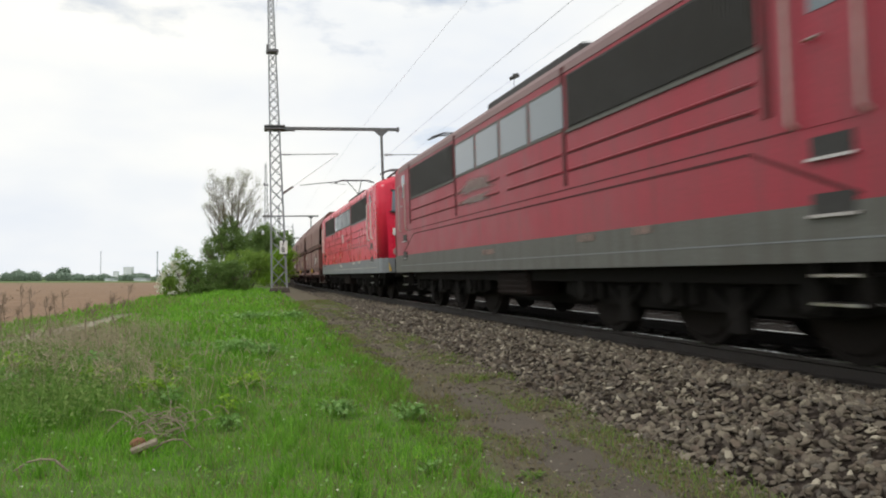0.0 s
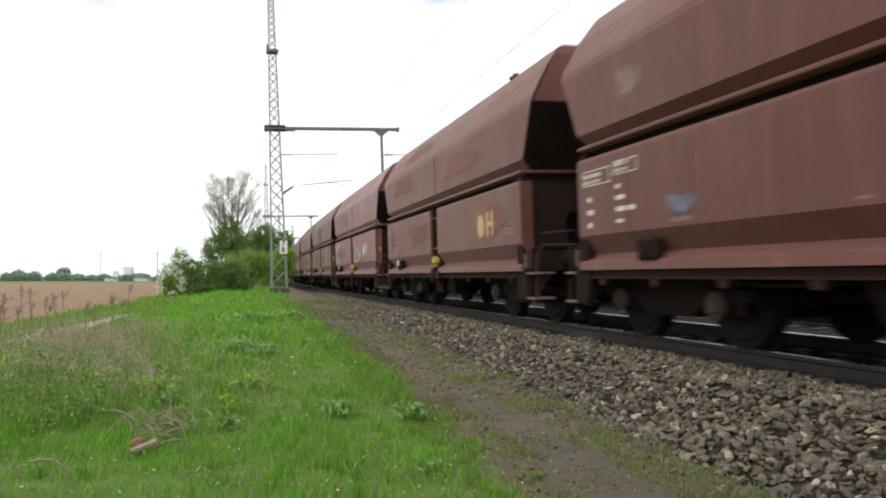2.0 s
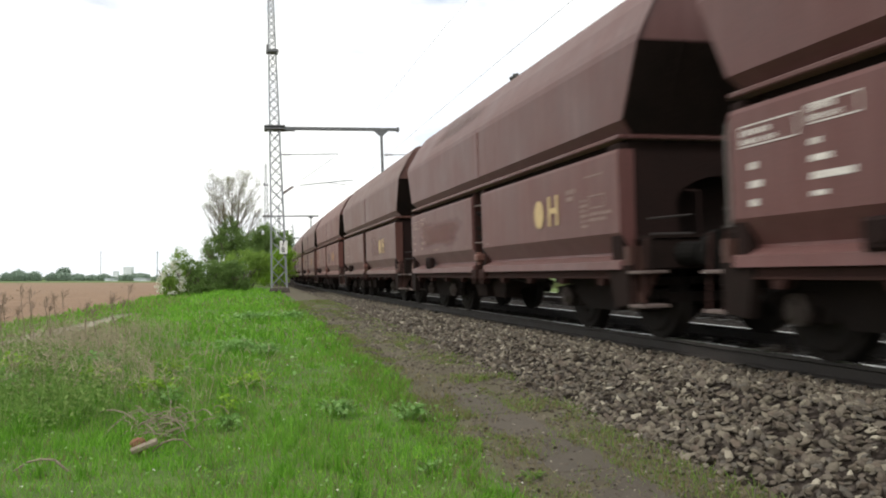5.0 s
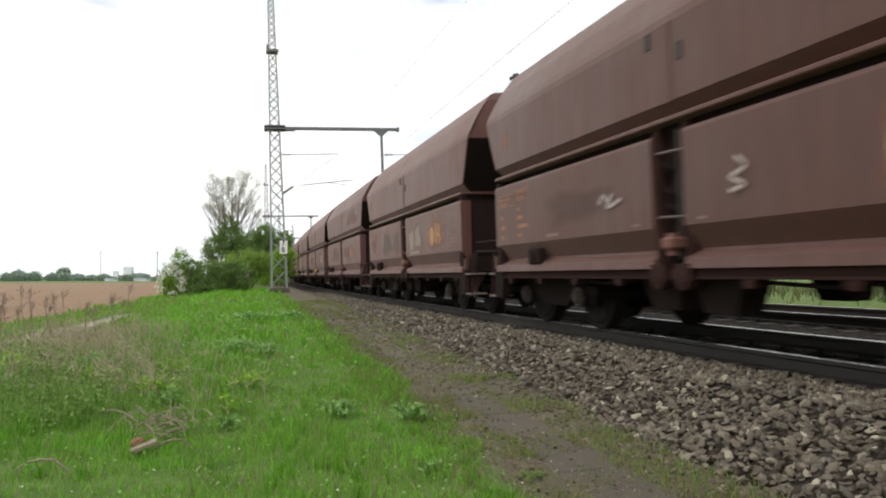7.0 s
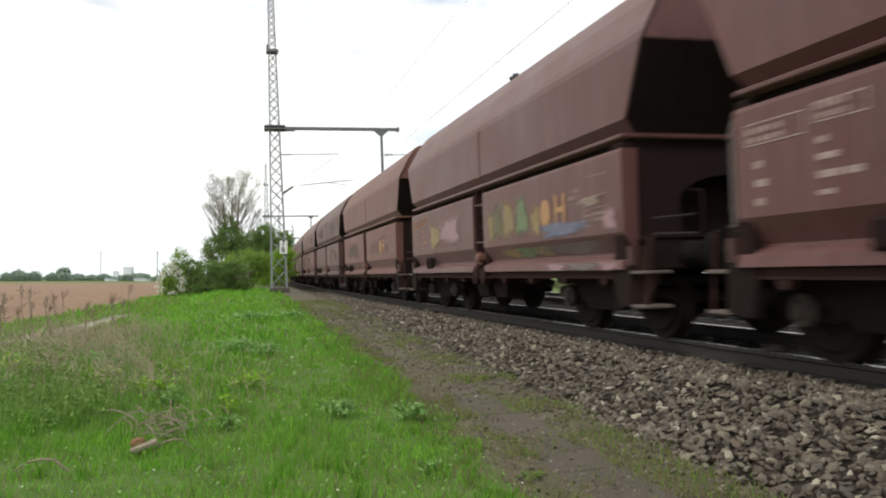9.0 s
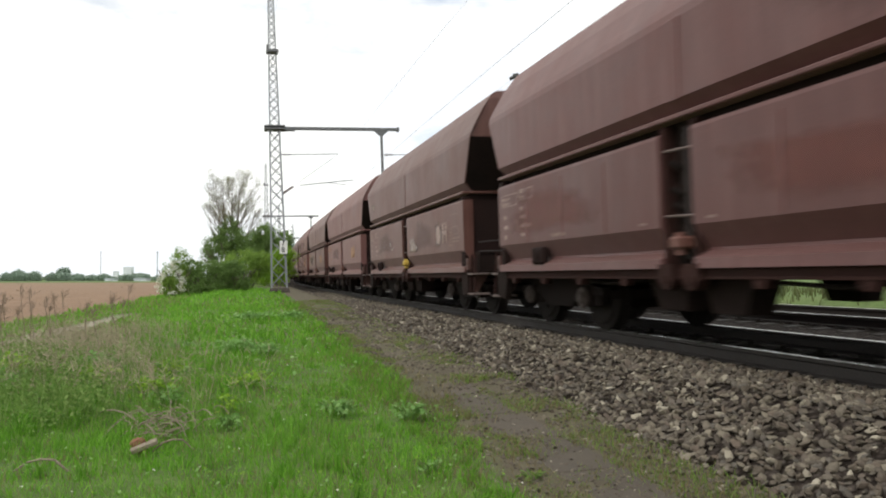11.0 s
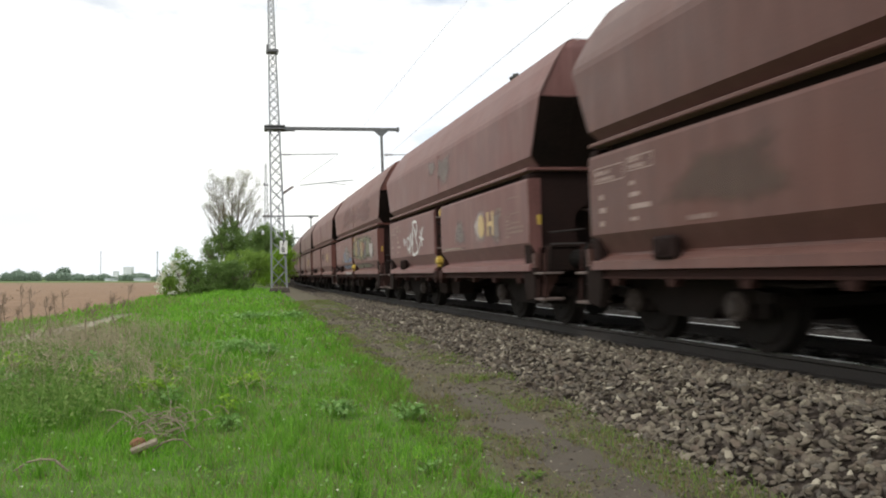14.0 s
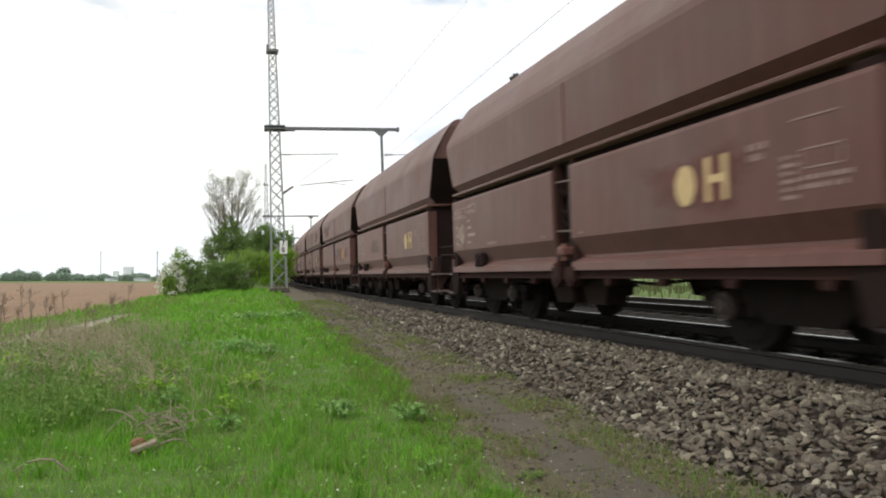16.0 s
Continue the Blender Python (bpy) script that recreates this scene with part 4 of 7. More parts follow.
# sprayed lines of each wagon: paint, width, y and height of the first point, and its course
LINES = {
    0: (("soft_blue", 0.05, -2.2, 1.62, ((0, 0), (0.05, -0.2), (0.14, -0.05), (0.2, -0.24), (0.26, 0.02), (0.3, -0.2), (0.45, -0.18))),),
    1: (("stain_rust", 0.10, 3.9, 3.12, ((0, 0.1), (0.25, 0.2), (0.3, -0.1), (0.6, 0.15), (0.7, -0.1), (1.0, 0.2), (1.2, -0.05), (1.5, 0.2), (1.8, 0.0))),),
    2: (("soft_white", 0.09, -1.1, 1.40, ((0, 0), (0.05, 0.4), (0.2, 0.45), (0.3, 0.2), (0.45, 0.45), (0.6, 0.4), (0.62, 0.1), (0.9, 0.2), (1.25, 0.15))), ("soft_pink", 0.10, -1.05, 1.36, ((0, 0), (0.4, -0.04), (0.8, 0.02), (1.3, 0.05)))),
    3: (("soft_grey", 0.07, 2.95, 1.72, ((0, 0), (0.12, -0.18), (0.4, -0.2), (0.62, 0.0), (0.55, 0.18), (0.42, 0.05), (0.6, -0.18), (0.95, -0.15), (1.15, 0.05), (1.35, 0.2), (1.5, 0.1), (1.45, -0.05))),),
    4: (("soft_grey", 0.07, 3.2, 1.80, ((0, 0), (0.4, -0.05), (0.8, 0.02), (1.2, -0.04), (1.5, 0.1), (1.7, 0.05), (1.5, -0.25), (1.9, -0.2), (1.7, -0.5))), ("soft_grey", 0.06, 3.0, 1.30, ((0, 0), (0.1, 0.35), (0.5, 0.42), (0.55, 0.05), (0.9, 0.0))),
        ("soft_grey", 0.09, -0.95, 1.35, ((0, 0.1), (0.05, 0.55), (0.25, 0.65), (0.28, 0.2), (0.1, -0.05))), ("soft_beige", 0.10, -1.45, 1.35, ((0, 0.1), (0.02, 0.5), (0.25, 0.62), (0.42, 0.3), (0.3, -0.02), (0.05, 0.05))), ("soft_grey", 0.08, -2.0, 1.60, ((0, 0.2), (0.2, 0.4), (0.3, 0.1), (0.5, 0.3), (0.55, 0.0))), ("soft_beige", 0.12, -2.3, 1.32, ((0, 0.0), (0.3, 0.1), (0.6, 0.0), (0.9, 0.12)))),
    9: (("soft_white", 0.06, 1.45, 1.55, ((0, 0.1), (0.12, 0.2), (0.22, 0.12), (0.35, 0.2), (0.2, 0.05), (0.55, 0.12))), ("soft_white", 0.055, -1.05, 1.55, ((0, 0.0), (0.2, 0.04), (0.02, 0.12), (0.22, 0.2), (0.1, 0.3)))),
    13: (("soft_beige", 0.03, -0.5, 1.50, ((0, 0.0), (0.3, 0.5), (0.5, 0.0), (0.75, 0.5), (1.1, 0.0), (1.4, 0.3), (1.9, 0.1))),),
    17: (("soft_white", 0.06, -0.75, 1.45, ((0, 0.15), (0.15, 0.25), (0.1, 0.0), (0.3, 0.05), (0.35, 0.25), (0.5, 0.02), (0.7, 0.05))), ("soft_white", 0.05, 1.9, 1.5, ((0, 0.1), (0.2, 0.2), (0.35, 0.0), (0.6, 0.1)))),
    20: (("soft_white", 0.05, 2.5, 1.55, ((0, 0.0), (0.3, 0.06), (0.6, 0.0), (0.9, 0.05))),),
    22: (("soft_grey", 0.08, -1.45, 1.45, ((0, 0.0), (0.2, 0.35), (0.4, 0.0), (0.1, 0.22), (0.5, 0.2))), ("soft_grey", 0.09, -0.1, 3.05, ((0, -0.15), (0.2, 0.2), (0.35, -0.1), (0.6, 0.2), (0.7, -0.1)))),
    23: (("soft_white", 0.035, 2.9, 1.40, ((0, 0.0), (0.1, 0.12), (0.3, 0.12), (0.35, 0.32), (0.7, 0.34), (0.9, 0.5), (1.15, 0.46), (1.2, 0.25), (1.5, 0.28), (1.75, 0.15), (2.1, 0.22), (2.4, 0.12), (2.6, 0.28))), ("soft_white", 0.04, 1.75, 1.2, ((0, 0.0), (0.1, 0.3), (0.02, 0.4))), ("soft_orange", 0.05, -0.5, 1.5, ((0, 0.3), (0.4, 0.42), (0.7, 0.1), (1.1, 0.45), (1.5, 0.15), (1.9, 0.48), (2.4, 0.2), (2.9, 0.45)))),
}
TAG = [([(0.0, 0.35), (0.1, 0.25), (0.2, 0.42)], 0.06), ([(0.0, 0.35), (0.08, 0.46), (0.12, 0.38)], 0.06),
       ([(0.62, 0.42), (0.45, 0.45), (0.38, 0.28), (0.48, 0.10), (0.66, 0.16)], 0.08),
       ([(0.66, -0.02), (0.78, 0.55), (0.92, 0.20), (1.10, 0.85), (0.98, -0.02), (1.55, 0.02)], 0.10),
       ([(1.0, 0.85), (1.35, 0.88), (1.5, 0.70), (1.38, 0.48), (1.28, 0.62)], 0.09), ([(1.20, 0.7), (1.55, 0.03)], 0.09),
       ([(1.70, 0.1), (2.05, 0.68)], 0.08), ([(1.65, 0.42), (2.12, 0.32)], 0.07), ([(1.80, 0.60), (1.98, 0.15)], 0.07)]
PATCH_LABEL = {"bright": "sprayed patch of colour", "stain": "stain in the paint", "soft": "sprayed patch of colour"}


def spray(w, i):
    """Stains, sprayed patches and lines of wagon i."""
    rng = random.Random(100 + i)
    sheets = PATCHES.get(i)
    if sheets is None:
        sheets = [(rng.choice(("low", "low", "up", "roof")), rng.choice(("stain_dark", "stain_red")), rng.choice((-1, 1)) * rng.uniform(1.8, 3.4), 0, rng.uniform(2.4, 3.6), rng.uniform(0.5, 0.65)) for _ in range(3)]
        sheets = [(a, c, y, {"low": 1.7, "up": 3.0, "roof": 0.35}[a], wd, h) for a, c, y, z, wd, h in sheets]
    for k, (where, paint, y, z, wd, h) in enumerate(sheets):
        rise = 0.0011 * k
        if paint.startswith("soft"):
            wd, h = wd * 1.28, h * 1.2
        at = on_side(y, z, SIDE - rise) if where == "low" else on_upper(y, z) if where == "up" else on_slope(y, z)
        if where == "knee":
            at = Matrix.Translation((-1.428 - rise, y, 1.148)) @ Matrix(((0, -0.558, -0.83, 0), (-1, 0, 0, 0), (0, 0.83, -0.558, 0), (0, 0, 0, 1)))
            h = min(h, 0.23)
        elif where != "low":
            at = at @ Matrix.Translation((0, 0, rise))
        elif z < 1.12:
            at = on_side(y, 0.905, -1.536)
        if where == "low" and z >= 1.12 and z - h * 0.55 < 1.285:   # keep to the flat of the flap
            top, low = z + h / 2, 1.29
            h = (top - low) * 0.86
            at = on_side(y, (top + low) / 2, SIDE - rise)
        part("paint_patch", blob(rng, wd, h), paint, w, "soft-edged " + PATCH_LABEL[paint.split("_")[0]], at=at)
    for k, (paint, wd, y, z, course) in enumerate(LINES.get(i, ())):
        at = on_upper(y, z) @ Matrix.Translation((0, 0, 0.014)) if z > 2.4 else on_side(y, z, SIDE - 0.022 - 0.003 * k)
        part("spray_line", soft_stroke(course, wd), paint, w, "sprayed line", at=at)
    if i == 22:
        for pts, wd in TAG:
            part("spray_line", stroke([(x * 1.0, y * 0.86) for x, y in pts], wd * 0.75), "spray_white", w, "white spray-paint stroke", at=on_side(3.35, 1.36, SIDE - 0.004))
    if i in (1, 2, 3, 4):
        bm = B()
        box(bm, -0.10, 0.10, -0.07, 0.07, 0, 0.006)
        part("board", bm, "white_mark", w, "small white board on the latch box", at=on_side(3.53, 1.13, -1.588))


# templates by paint and fittings, then the whole rake
WAGONS = []
TEMPLATES = {}
TINTS = {0: 4, 1: 3, 2: 2, 3: 1, 4: 3, 5: 4, 7: 3, 8: 1, 9: 1, 10: 1, 11: 1, 12: 5, 13: 1, 14: 1, 15: 0, 16: 3, 17: 6, 18: 1, 19: 1, 20: 1, 21: 3, 22: 3, 23: 3, 24: 3, 25: 3, 26: 3}
LETTER_SHIFT = {0: -0.12, 1: -0.4, 3: -0.1, 4: -0.4, 10: -0.09, 12: -0.5, 13: -0.15, 17: -0.5, 18: -0.15, 19: -0.1, 21: -0.12, 22: -0.1, 24: -0.32}
LABELS = {"oxide_plum": "plum-brown steel hopper wagon, dusty, on two bogies", "oxide_pale": "faded pinkish-brown steel hopper wagon on two bogies", "oxide_red": "warm reddish-brown steel hopper wagon on two bogies", "oxide_dim": "grimy dark brown steel hopper wagon on two bogies", "oxide": "brown oxide-red steel hopper wagon, dusty, on two bogies", "oxide_new": "fresh dark red steel hopper wagon on two bogies", "oxide_old": "faded rusty brown steel hopper wagon on two bogies"}
N_WAGONS = 40


def build_train():
    rng = random.Random(5)
    for i in range(N_WAGONS):
        paint = "oxide_new" if i == 2 else "oxide_plum" if i in (5, 6, 11, 12, 13, 16, 29) else "oxide_pale" if i in (4, 18, 22) else "oxide_red" if i in (0, 1, 8, 20, 23, 24) else ("oxide_old" if i in (14, 31) else ("oxide_dim" if i in (15, 28) else "oxide"))
        gear = 2 if i in (0, 1, 12, 17) else int(i in (2, 3, 4, 22, 23, 30))
        key = (paint, gear, i % 4 == 0, i in (3, 9, 10))
        if key not in TEMPLATES:
            TEMPLATES[key] = hopper_wagon(*key)
            w = TEMPLATES[key]
        else:
            w = copy_thing(BARE[key], Matrix())
        if key not in BARE:
            BARE[key] = copy_thing(w, Matrix())
        tagged(w, LABELS[paint], "freight wagon", "wagons of the freight train")
        WAGONS.append(w)
    for b in BARE.values():
        for o in [*b.children_recursive, b]:
            bpy.data.objects.remove(o)
    for i, w in enumerate(WAGONS):
        letter(w, rng, TINTS.get(i, rng.choice((0, 1, 3))), LETTER_SHIFT.get(i, 0.0))
        spray(w, i)


BARE = {}
build_train()

# ---------------- electric locomotives ----------------
LOCO_HALF = 8.74


def loco_section(y, inset, lift=0.0):
    """The outline of the body at y: inset narrows it towards the cab's face."""
    h = 1.50 - inset
    left = [(-h, 0.88), (-h, 3.50), (-h + 0.03, 3.62), (-h + 0.14, 3.74 - lift), (-h + 0.45, 3.86 - lift), (-0.5 * h, 3.93 - lift)]
    return [(x, y, z) for x, z in left] + [(-x, y, z) for x, z in left[::-1]]


def slats(bm, sx, y0, y1, z0, z1, pitch=0.06):
    k = int((y1 - y0) / pitch)
    for i in range(k):
        y = y0 + (i + 0.5) * pitch
        box(bm, *sorted((sx * 1.495, sx * 1.522)), y - 0.017, y + 0.017, z0, z1)
    return bm


def locomotive(red, grey, roof, shiny):
    lo = new("electric_locomotive")
    bm = B()
    ends = [(-LOCO_HALF, 0.26, 0.10), (-LOCO_HALF + 0.03, 0.16, 0.08), (-LOCO_HALF + 0.08, 0.085, 0.05), (-LOCO_HALF + 0.16, 0.03, 0.02), (-LOCO_HALF + 0.28, 0.006, 0.0), (-LOCO_HALF + 0.5, 0.0, 0.0)]
    secs = [loco_section(y, i, l2) for y, i, l2 in ends] + [loco_section(-y, i, l2) for y, i, l2 in ends[::-1]]
    secs = [[(x, y, max(z, 1.33)) for x, y, z in s] for s in secs]
    loft(bm, secs)
    body = part("body", bm, red, lo, "red painted locomotive body")
    for face in body.data.polygons:
        face.use_smooth = LOCO_HALF - 1.1 < abs(face.center.y) < LOCO_HALF - 0.01
    # rake the cab faces back above the waist
    for v in body.data.vertices:
        if abs(v.co.y) > LOCO_HALF - 0.5 and v.co.z > 2.2:
            v.co.y -= math.copysign((v.co.z - 2.2) * 0.16, v.co.y)
    bm = B()
    secs = [[(x * 1.004, y * 1.0005, min(z, 1.33)) for x, y, z in loco_section(y, i)][0:1] + [(-1.504 + i, y * 1.0005, 1.33), (1.504 - i, y * 1.0005, 1.33)] + [(1.504 - i, y * 1.0005, 0.88)] for y, i, l2 in ends + [(-y, i, l2) for y, i, l2 in ends[::-1]]]
    loft(bm, secs)
    skirt = part("skirt", bm, grey, lo, "grey lower body band")
    bm = B()
    for sx in (-1, 1):
        box(bm, *sorted((sx * 1.500, sx * 1.509)), -7.9, 7.9, 1.05, 1.062)
    part("stripe", bm, "white_mark" if shiny else "grey", skirt, "thin pale line")
    bm = B()
    secs = [[(x * 1.006, y, z + 0.010) for x, y, z in loco_section(y, i) if z > 3.45] for y, i in ((-LOCO_HALF + 0.9, 0.0), (LOCO_HALF - 0.9, 0.0))]
    loft(bm, secs)
    part("roof", bm, roof, lo, "roof of the locomotive")
    for sx in (-1, 1):
        for y0, y1 in ((-6.45, -2.68), (2.68, 6.45)):
            bm = B()
            box(bm, *sorted((sx * 1.49, sx * 1.506)), y0, y1, 2.73, 3.46)
            g = part("grille", bm, "louvre", lo, "dark ventilation grille")
            part("grille_slat", slats(B(), sx, y0, y1, 2.76, 3.43), "louvre", g)["kind"] = "stuff"
            bm = B()
            box(bm, *sorted((sx * 1.496, sx * 1.522)), y0 - 0.02, y1 + 0.02, 2.69, 2.732)
            part("grille_sill", bm, grey, g)
        for k in range(4):
            y0 = -2.62 + k * 1.295
            bm = B()
            box(bm, *sorted((sx * 1.49, sx * 1.508)), y0, y0 + 1.25, 2.73, 3.40, 0.004)
            fr = part("window_frame", bm, "grey_dull", lo, "grimy grey window frame")
            bm = B()
            box(bm, *sorted((sx * 1.49, sx * 1.513)), y0 + 0.045, y0 + 1.205, 2.775, 3.36, 0.006)
            part("pane", bm, "glass", fr, "grey reflecting window pane")
        # pressed grooves: pairs high on the side, one long pair at the waist
        for z in (2.20, 2.44):
            for y0, y1 in ((-6.4, -2.66), (-2.45, -0.35), (0.05, 2.45), (2.66, 6.4)):
                bm = B()
                prism(bm, [(sx * 1.499, z - 0.024), (sx * 1.514, z - 0.006), (sx * 1.514, z + 0.006), (sx * 1.499, z + 0.016)], y0, y1)
                part("swage", bm, red, body)
                bm = B()
                box(bm, *sorted((sx * 1.497, sx * 1.503)), y0, y1, z - 0.04, z - 0.022)
                part("seam", bm, "groove", body)
        for y0, y1, z0, z1 in ((-6.9, 6.9, 1.935, 1.95), (-6.3, 6.3, 1.82, 1.845)):
            bm = B()
            box(bm, *sorted((sx * 1.497, sx * 1.5045)), y0, y1, z0, z1)
            part("seam", bm, "groove", body)
        for e in (-1, 1):
            bm = B()
            prism(bm, [(e * 6.3, 1.845), (e * 6.3, 1.82), (e * 7.45, 1.36), (e * 7.5, 1.38)], *sorted((sx * 1.497, sx * 1.5045)), "x")
            part("seam", bm, "groove", body)
            for y in (2.57, 6.56):
                bm = B()
                box(bm, *sorted((sx * 1.497, sx * 1.512)), e * y - 0.05, e * y + 0.05, 1.99 if y < 3 else 2.1, 3.60)
                part("rain_pipe", bm, "groove" if not shiny else "red_dull", lo, "upright seam on the side")
            # cab door with window, rails and steps
            y0, y1 = sorted((e * 6.96, e * 7.50))
            bm = B()
            box(bm, *sorted((sx * 1.497, sx * 1.506)), y0, y1, 1.93, 3.50, 0.003)
            door = part("cab_door", bm, red, lo, "red cab door")
            bm = B()
            box(bm, *sorted((sx * 1.50, sx * 1.512)), y0 + 0.10, y1 - 0.10, 2.82, 3.40)
            part("door_window", bm, "glass", door, "small door window")
            bm = B()
            tube(bm, [(sx * 1.51, y1 - 0.12, 2.6), (sx * 1.56, y1 - 0.12, 2.6), (sx * 1.56, y1 - 0.24, 2.6)], 0.014, 6)
            part("door_handle", bm, "tread", door, "bright door handle")
            for y in (y0 - 0.09, y1 + 0.09):
                bm = B()
                tube(bm, [(sx * 1.50, y, 1.95), (sx * 1.57, y, 1.99), (sx * 1.57, y, 3.12), (sx * 1.50, y, 3.16)], 0.021, 8)
                part("handrail", bm, "pale_rail" if not shiny else "white_mark", lo, "pale cab handrail")
            for z in (1.72, 1.28):
                bm = B()
                box(bm, *sorted((sx * 1.47, sx * 1.511)), y0 + 0.06, y1 - 0.06, z - 0.03, z + 0.13)
                nt = part("step_recess", bm, "black", lo, "dark foothold recess")
                bm = B()
                box(bm, *sorted((sx * 1.47, sx * 1.535)), y0 + 0.03, y1 - 0.03, z - 0.055, z - 0.03)
                part("tread_plate", bm, "tread", nt, "bright step plate")
            bm = B()
            for z in (0.55, 0.77):
                box(bm, *sorted((sx * 1.30, sx * 1.53)), y0 + 0.03, y1 - 0.03, z, z + 0.022)
            part("tread_plate", bm, "tread", lo, "bright hanging steps")
            for y in (y0 + 0.04, y1 - 0.04):
                bm = B()
                box(bm, *sorted((sx * 1.36, sx * 1.50)), y - 0.012, y + 0.012, 0.55, 0.9)
                part("step_bracket", bm, "running_gear", lo)
        # numbers and labels on the skirt as bars
        rng = random.Random(3)
        for y, z, wd in ((1.0, 1.16, 0.9), (-2.9, 1.22, 0.5), (-4.3, 1.24, 0.4)):
            at = on_side(y, z, -1.512) if sx < 0 else Matrix.Translation((1.512, y, z)) @ Matrix(((0, 0, 1, 0), (1, 0, 0, 0), (0, 1, 0, 0), (0, 0, 0, 1)))
            part("lettering", bars(block_rows(rng, 1, wd, 0.09, 0.03)), "white_mark" if shiny else "faint_mark", skirt, "pale lettering on the skirt", at=at)["kind"] = "stuff"
    # cab faces
    for e in (-1, 1):
        f = lambda d: e * (LOCO_HALF + d)
        rake = lambda z: 0.16 * max(0, z - 2.2)
        bm = B()
        z0, z1 = 2.78, 3.40
        q = lambda x, z, d: (x, e * (LOCO_HALF - rake(z) + d), z)
        loft(bm, [[q(-1.08, z0, -0.05), q(1.08, z0, -0.05), q(1.02, z1, -0.05), q(-1.02, z1, -0.05)], [q(-1.08, z0, 0.015), q(1.08, z0, 0.015), q(1.02, z1, 0.015), q(-1.02, z1, 0.015)]])
        ws = part("windscreen", bm, "glass", lo, "grey windscreen")
        bm = B()
        for x0, x1, za, zb in ((-1.13, 1.13, z0 - 0.05, z0 + 0.0), (-1.07, 1.07, z1, z1 + 0.05), (-0.03, 0.03, z0, z1)):
            loft(bm, [[q(x0, za, -0.05), q(x1, za, -0.05), q(x1, zb, -0.05), q(x0, zb, -0.05)], [q(x0, za, 0.02), q(x1, za, 0.02), q(x1, zb, 0.02), q(x0, zb, 0.02)]])
        part("windscreen_frame", bm, "black", ws, "black windscreen frame")
        for x in (-0.55, 0.5):
            bm = B()
            tube(bm, [q(x, z0 - 0.06, 0.03), q(x + 0.3, z0 + 0.22, 0.04), q(x - 0.05, z0 + 0.40, 0.035)], 0.012, 5)
            part("wiper", bm, "black", ws, "black wiper")
        bm = B()
        box(bm, -1.08, 1.08, *sorted((f(-0.03), f(0.012))), 2.02, 2.24, 0.004)
        part("front_panel", bm, "sign", lo, "white panel on the cab face")
        for x in (-0.98, -0.62, 0.62, 0.98):
            bm = B()
            cyl(bm, (x, f(-0.05), 1.52), (x, f(0.06), 1.52), 0.115, 18, 0.105)
            hl = part("headlight", bm, "pale_rail", lo, "round headlight housing")
            bm = B()
            cyl(bm, (x, f(0.05), 1.52), (x, f(0.072), 1.52), 0.075, 16, 0.06)
            part("lens", bm, "lens", hl, "glass lens")
        bm = B()
        box(bm, -1.05, 1.05, *sorted((f(-0.3), f(0.006))), 0.78, 1.28)
        part("buffer_beam", bm, "running_gear", lo, "dark buffer beam")
        for sx in (-1, 1):
            buffer_head(lo, sx * 0.875, f(0.03), e, 1.03)
            wp = 1.0 if e < 0 else 0.45
            bm = B()
            prism(bm, [(-0.13 * wp, -0.17 * wp), (0.13 * wp, -0.17 * wp), (0.03 * wp, 0.17 * wp), (-0.03 * wp, 0.17 * wp)], -0.006, 0.006)
            part("warning_plate", bm, "yellow", lo, "yellow warning plate", at=Matrix.Translation((sx * 1.27, e * (LOCO_HALF - 0.03), 1.10)) @ pose(0, 0, 0, 0, 0, -sx * e * 38))
        coupling(lo, f(0.0), e)
        bm = B()
        prism(bm, [(-1.0, 0.56), (1.0, 0.56), (0.9, 0.26), (-0.9, 0.26)], *sorted((f(-0.55), f(-0.48))))
        part("rail_guard", bm, "running_gear", lo, "black rail guard plate")
    # running gear: two three-axle bogies, tanks
    for y in (-4.6, 4.6):
        bm = B()
        for sx in (-1, 1):
            prism(bm, [(-2.9, 0.72), (-2.9, 0.52), (-2.2, 0.40), (2.2, 0.40), (2.9, 0.52), (2.9, 0.72)], *sorted((sx * 1.0, sx * 1.14)), "x")
            for wy in (-2.1, 0.0, 2.1):
                box(bm, *sorted((sx * 1.05, sx * 1.26)), wy - 0.2, wy + 0.2, 0.42, 0.80, 0.03)
                cyl(bm, (sx * 1.2, wy, 0.60), (sx * 1.31, wy, 0.60), 0.16, 12, 0.13)
                for d in (-0.36, 0.36):
                    cyl(bm, (sx * 1.16, wy + d, 0.48), (sx * 1.16, wy + d, 0.78), 0.09, 10)
            for wy in (-1.05, 1.05):
                box(bm, *sorted((sx * 1.1, sx * 1.24)), wy - 0.12, wy + 0.12, 0.20, 0.66, 0.02)
                tube(bm, [(sx * 1.2, wy - 0.4, 0.66), (sx * 1.22, wy, 0.36), (sx * 1.2, wy + 0.4, 0.66)], 0.03, 6)
        box(bm, -1.0, 1.0, -2.6, 2.6, 0.5, 0.72)
        bg = part("bogie", bm, "running_gear", lo, "black three-axle bogie", at=pose(0, y, 0))
        for wy in (-2.1, 0.0, 2.1):
            wheelset(bg, pose(0, wy, 0.61), 0.61)["axle"] = {-2.1: 2, 0.0: 3, 2.1: 4}[wy]
    for sx in (-1, 1):
        bm = B()
        box(bm, *sorted((sx * 0.8, sx * 1.36)), -0.75, 0.65, 0.45, 0.86, 0.04)
        for k in range(4):
            box(bm, *sorted((sx * 1.35, sx * 1.385)), -0.7, 0.6, 0.50 + k * 0.085, 0.53 + k * 0.085)
        part("battery_box", bm, "bogie", lo, "dark ribbed equipment box")
    bm = B()
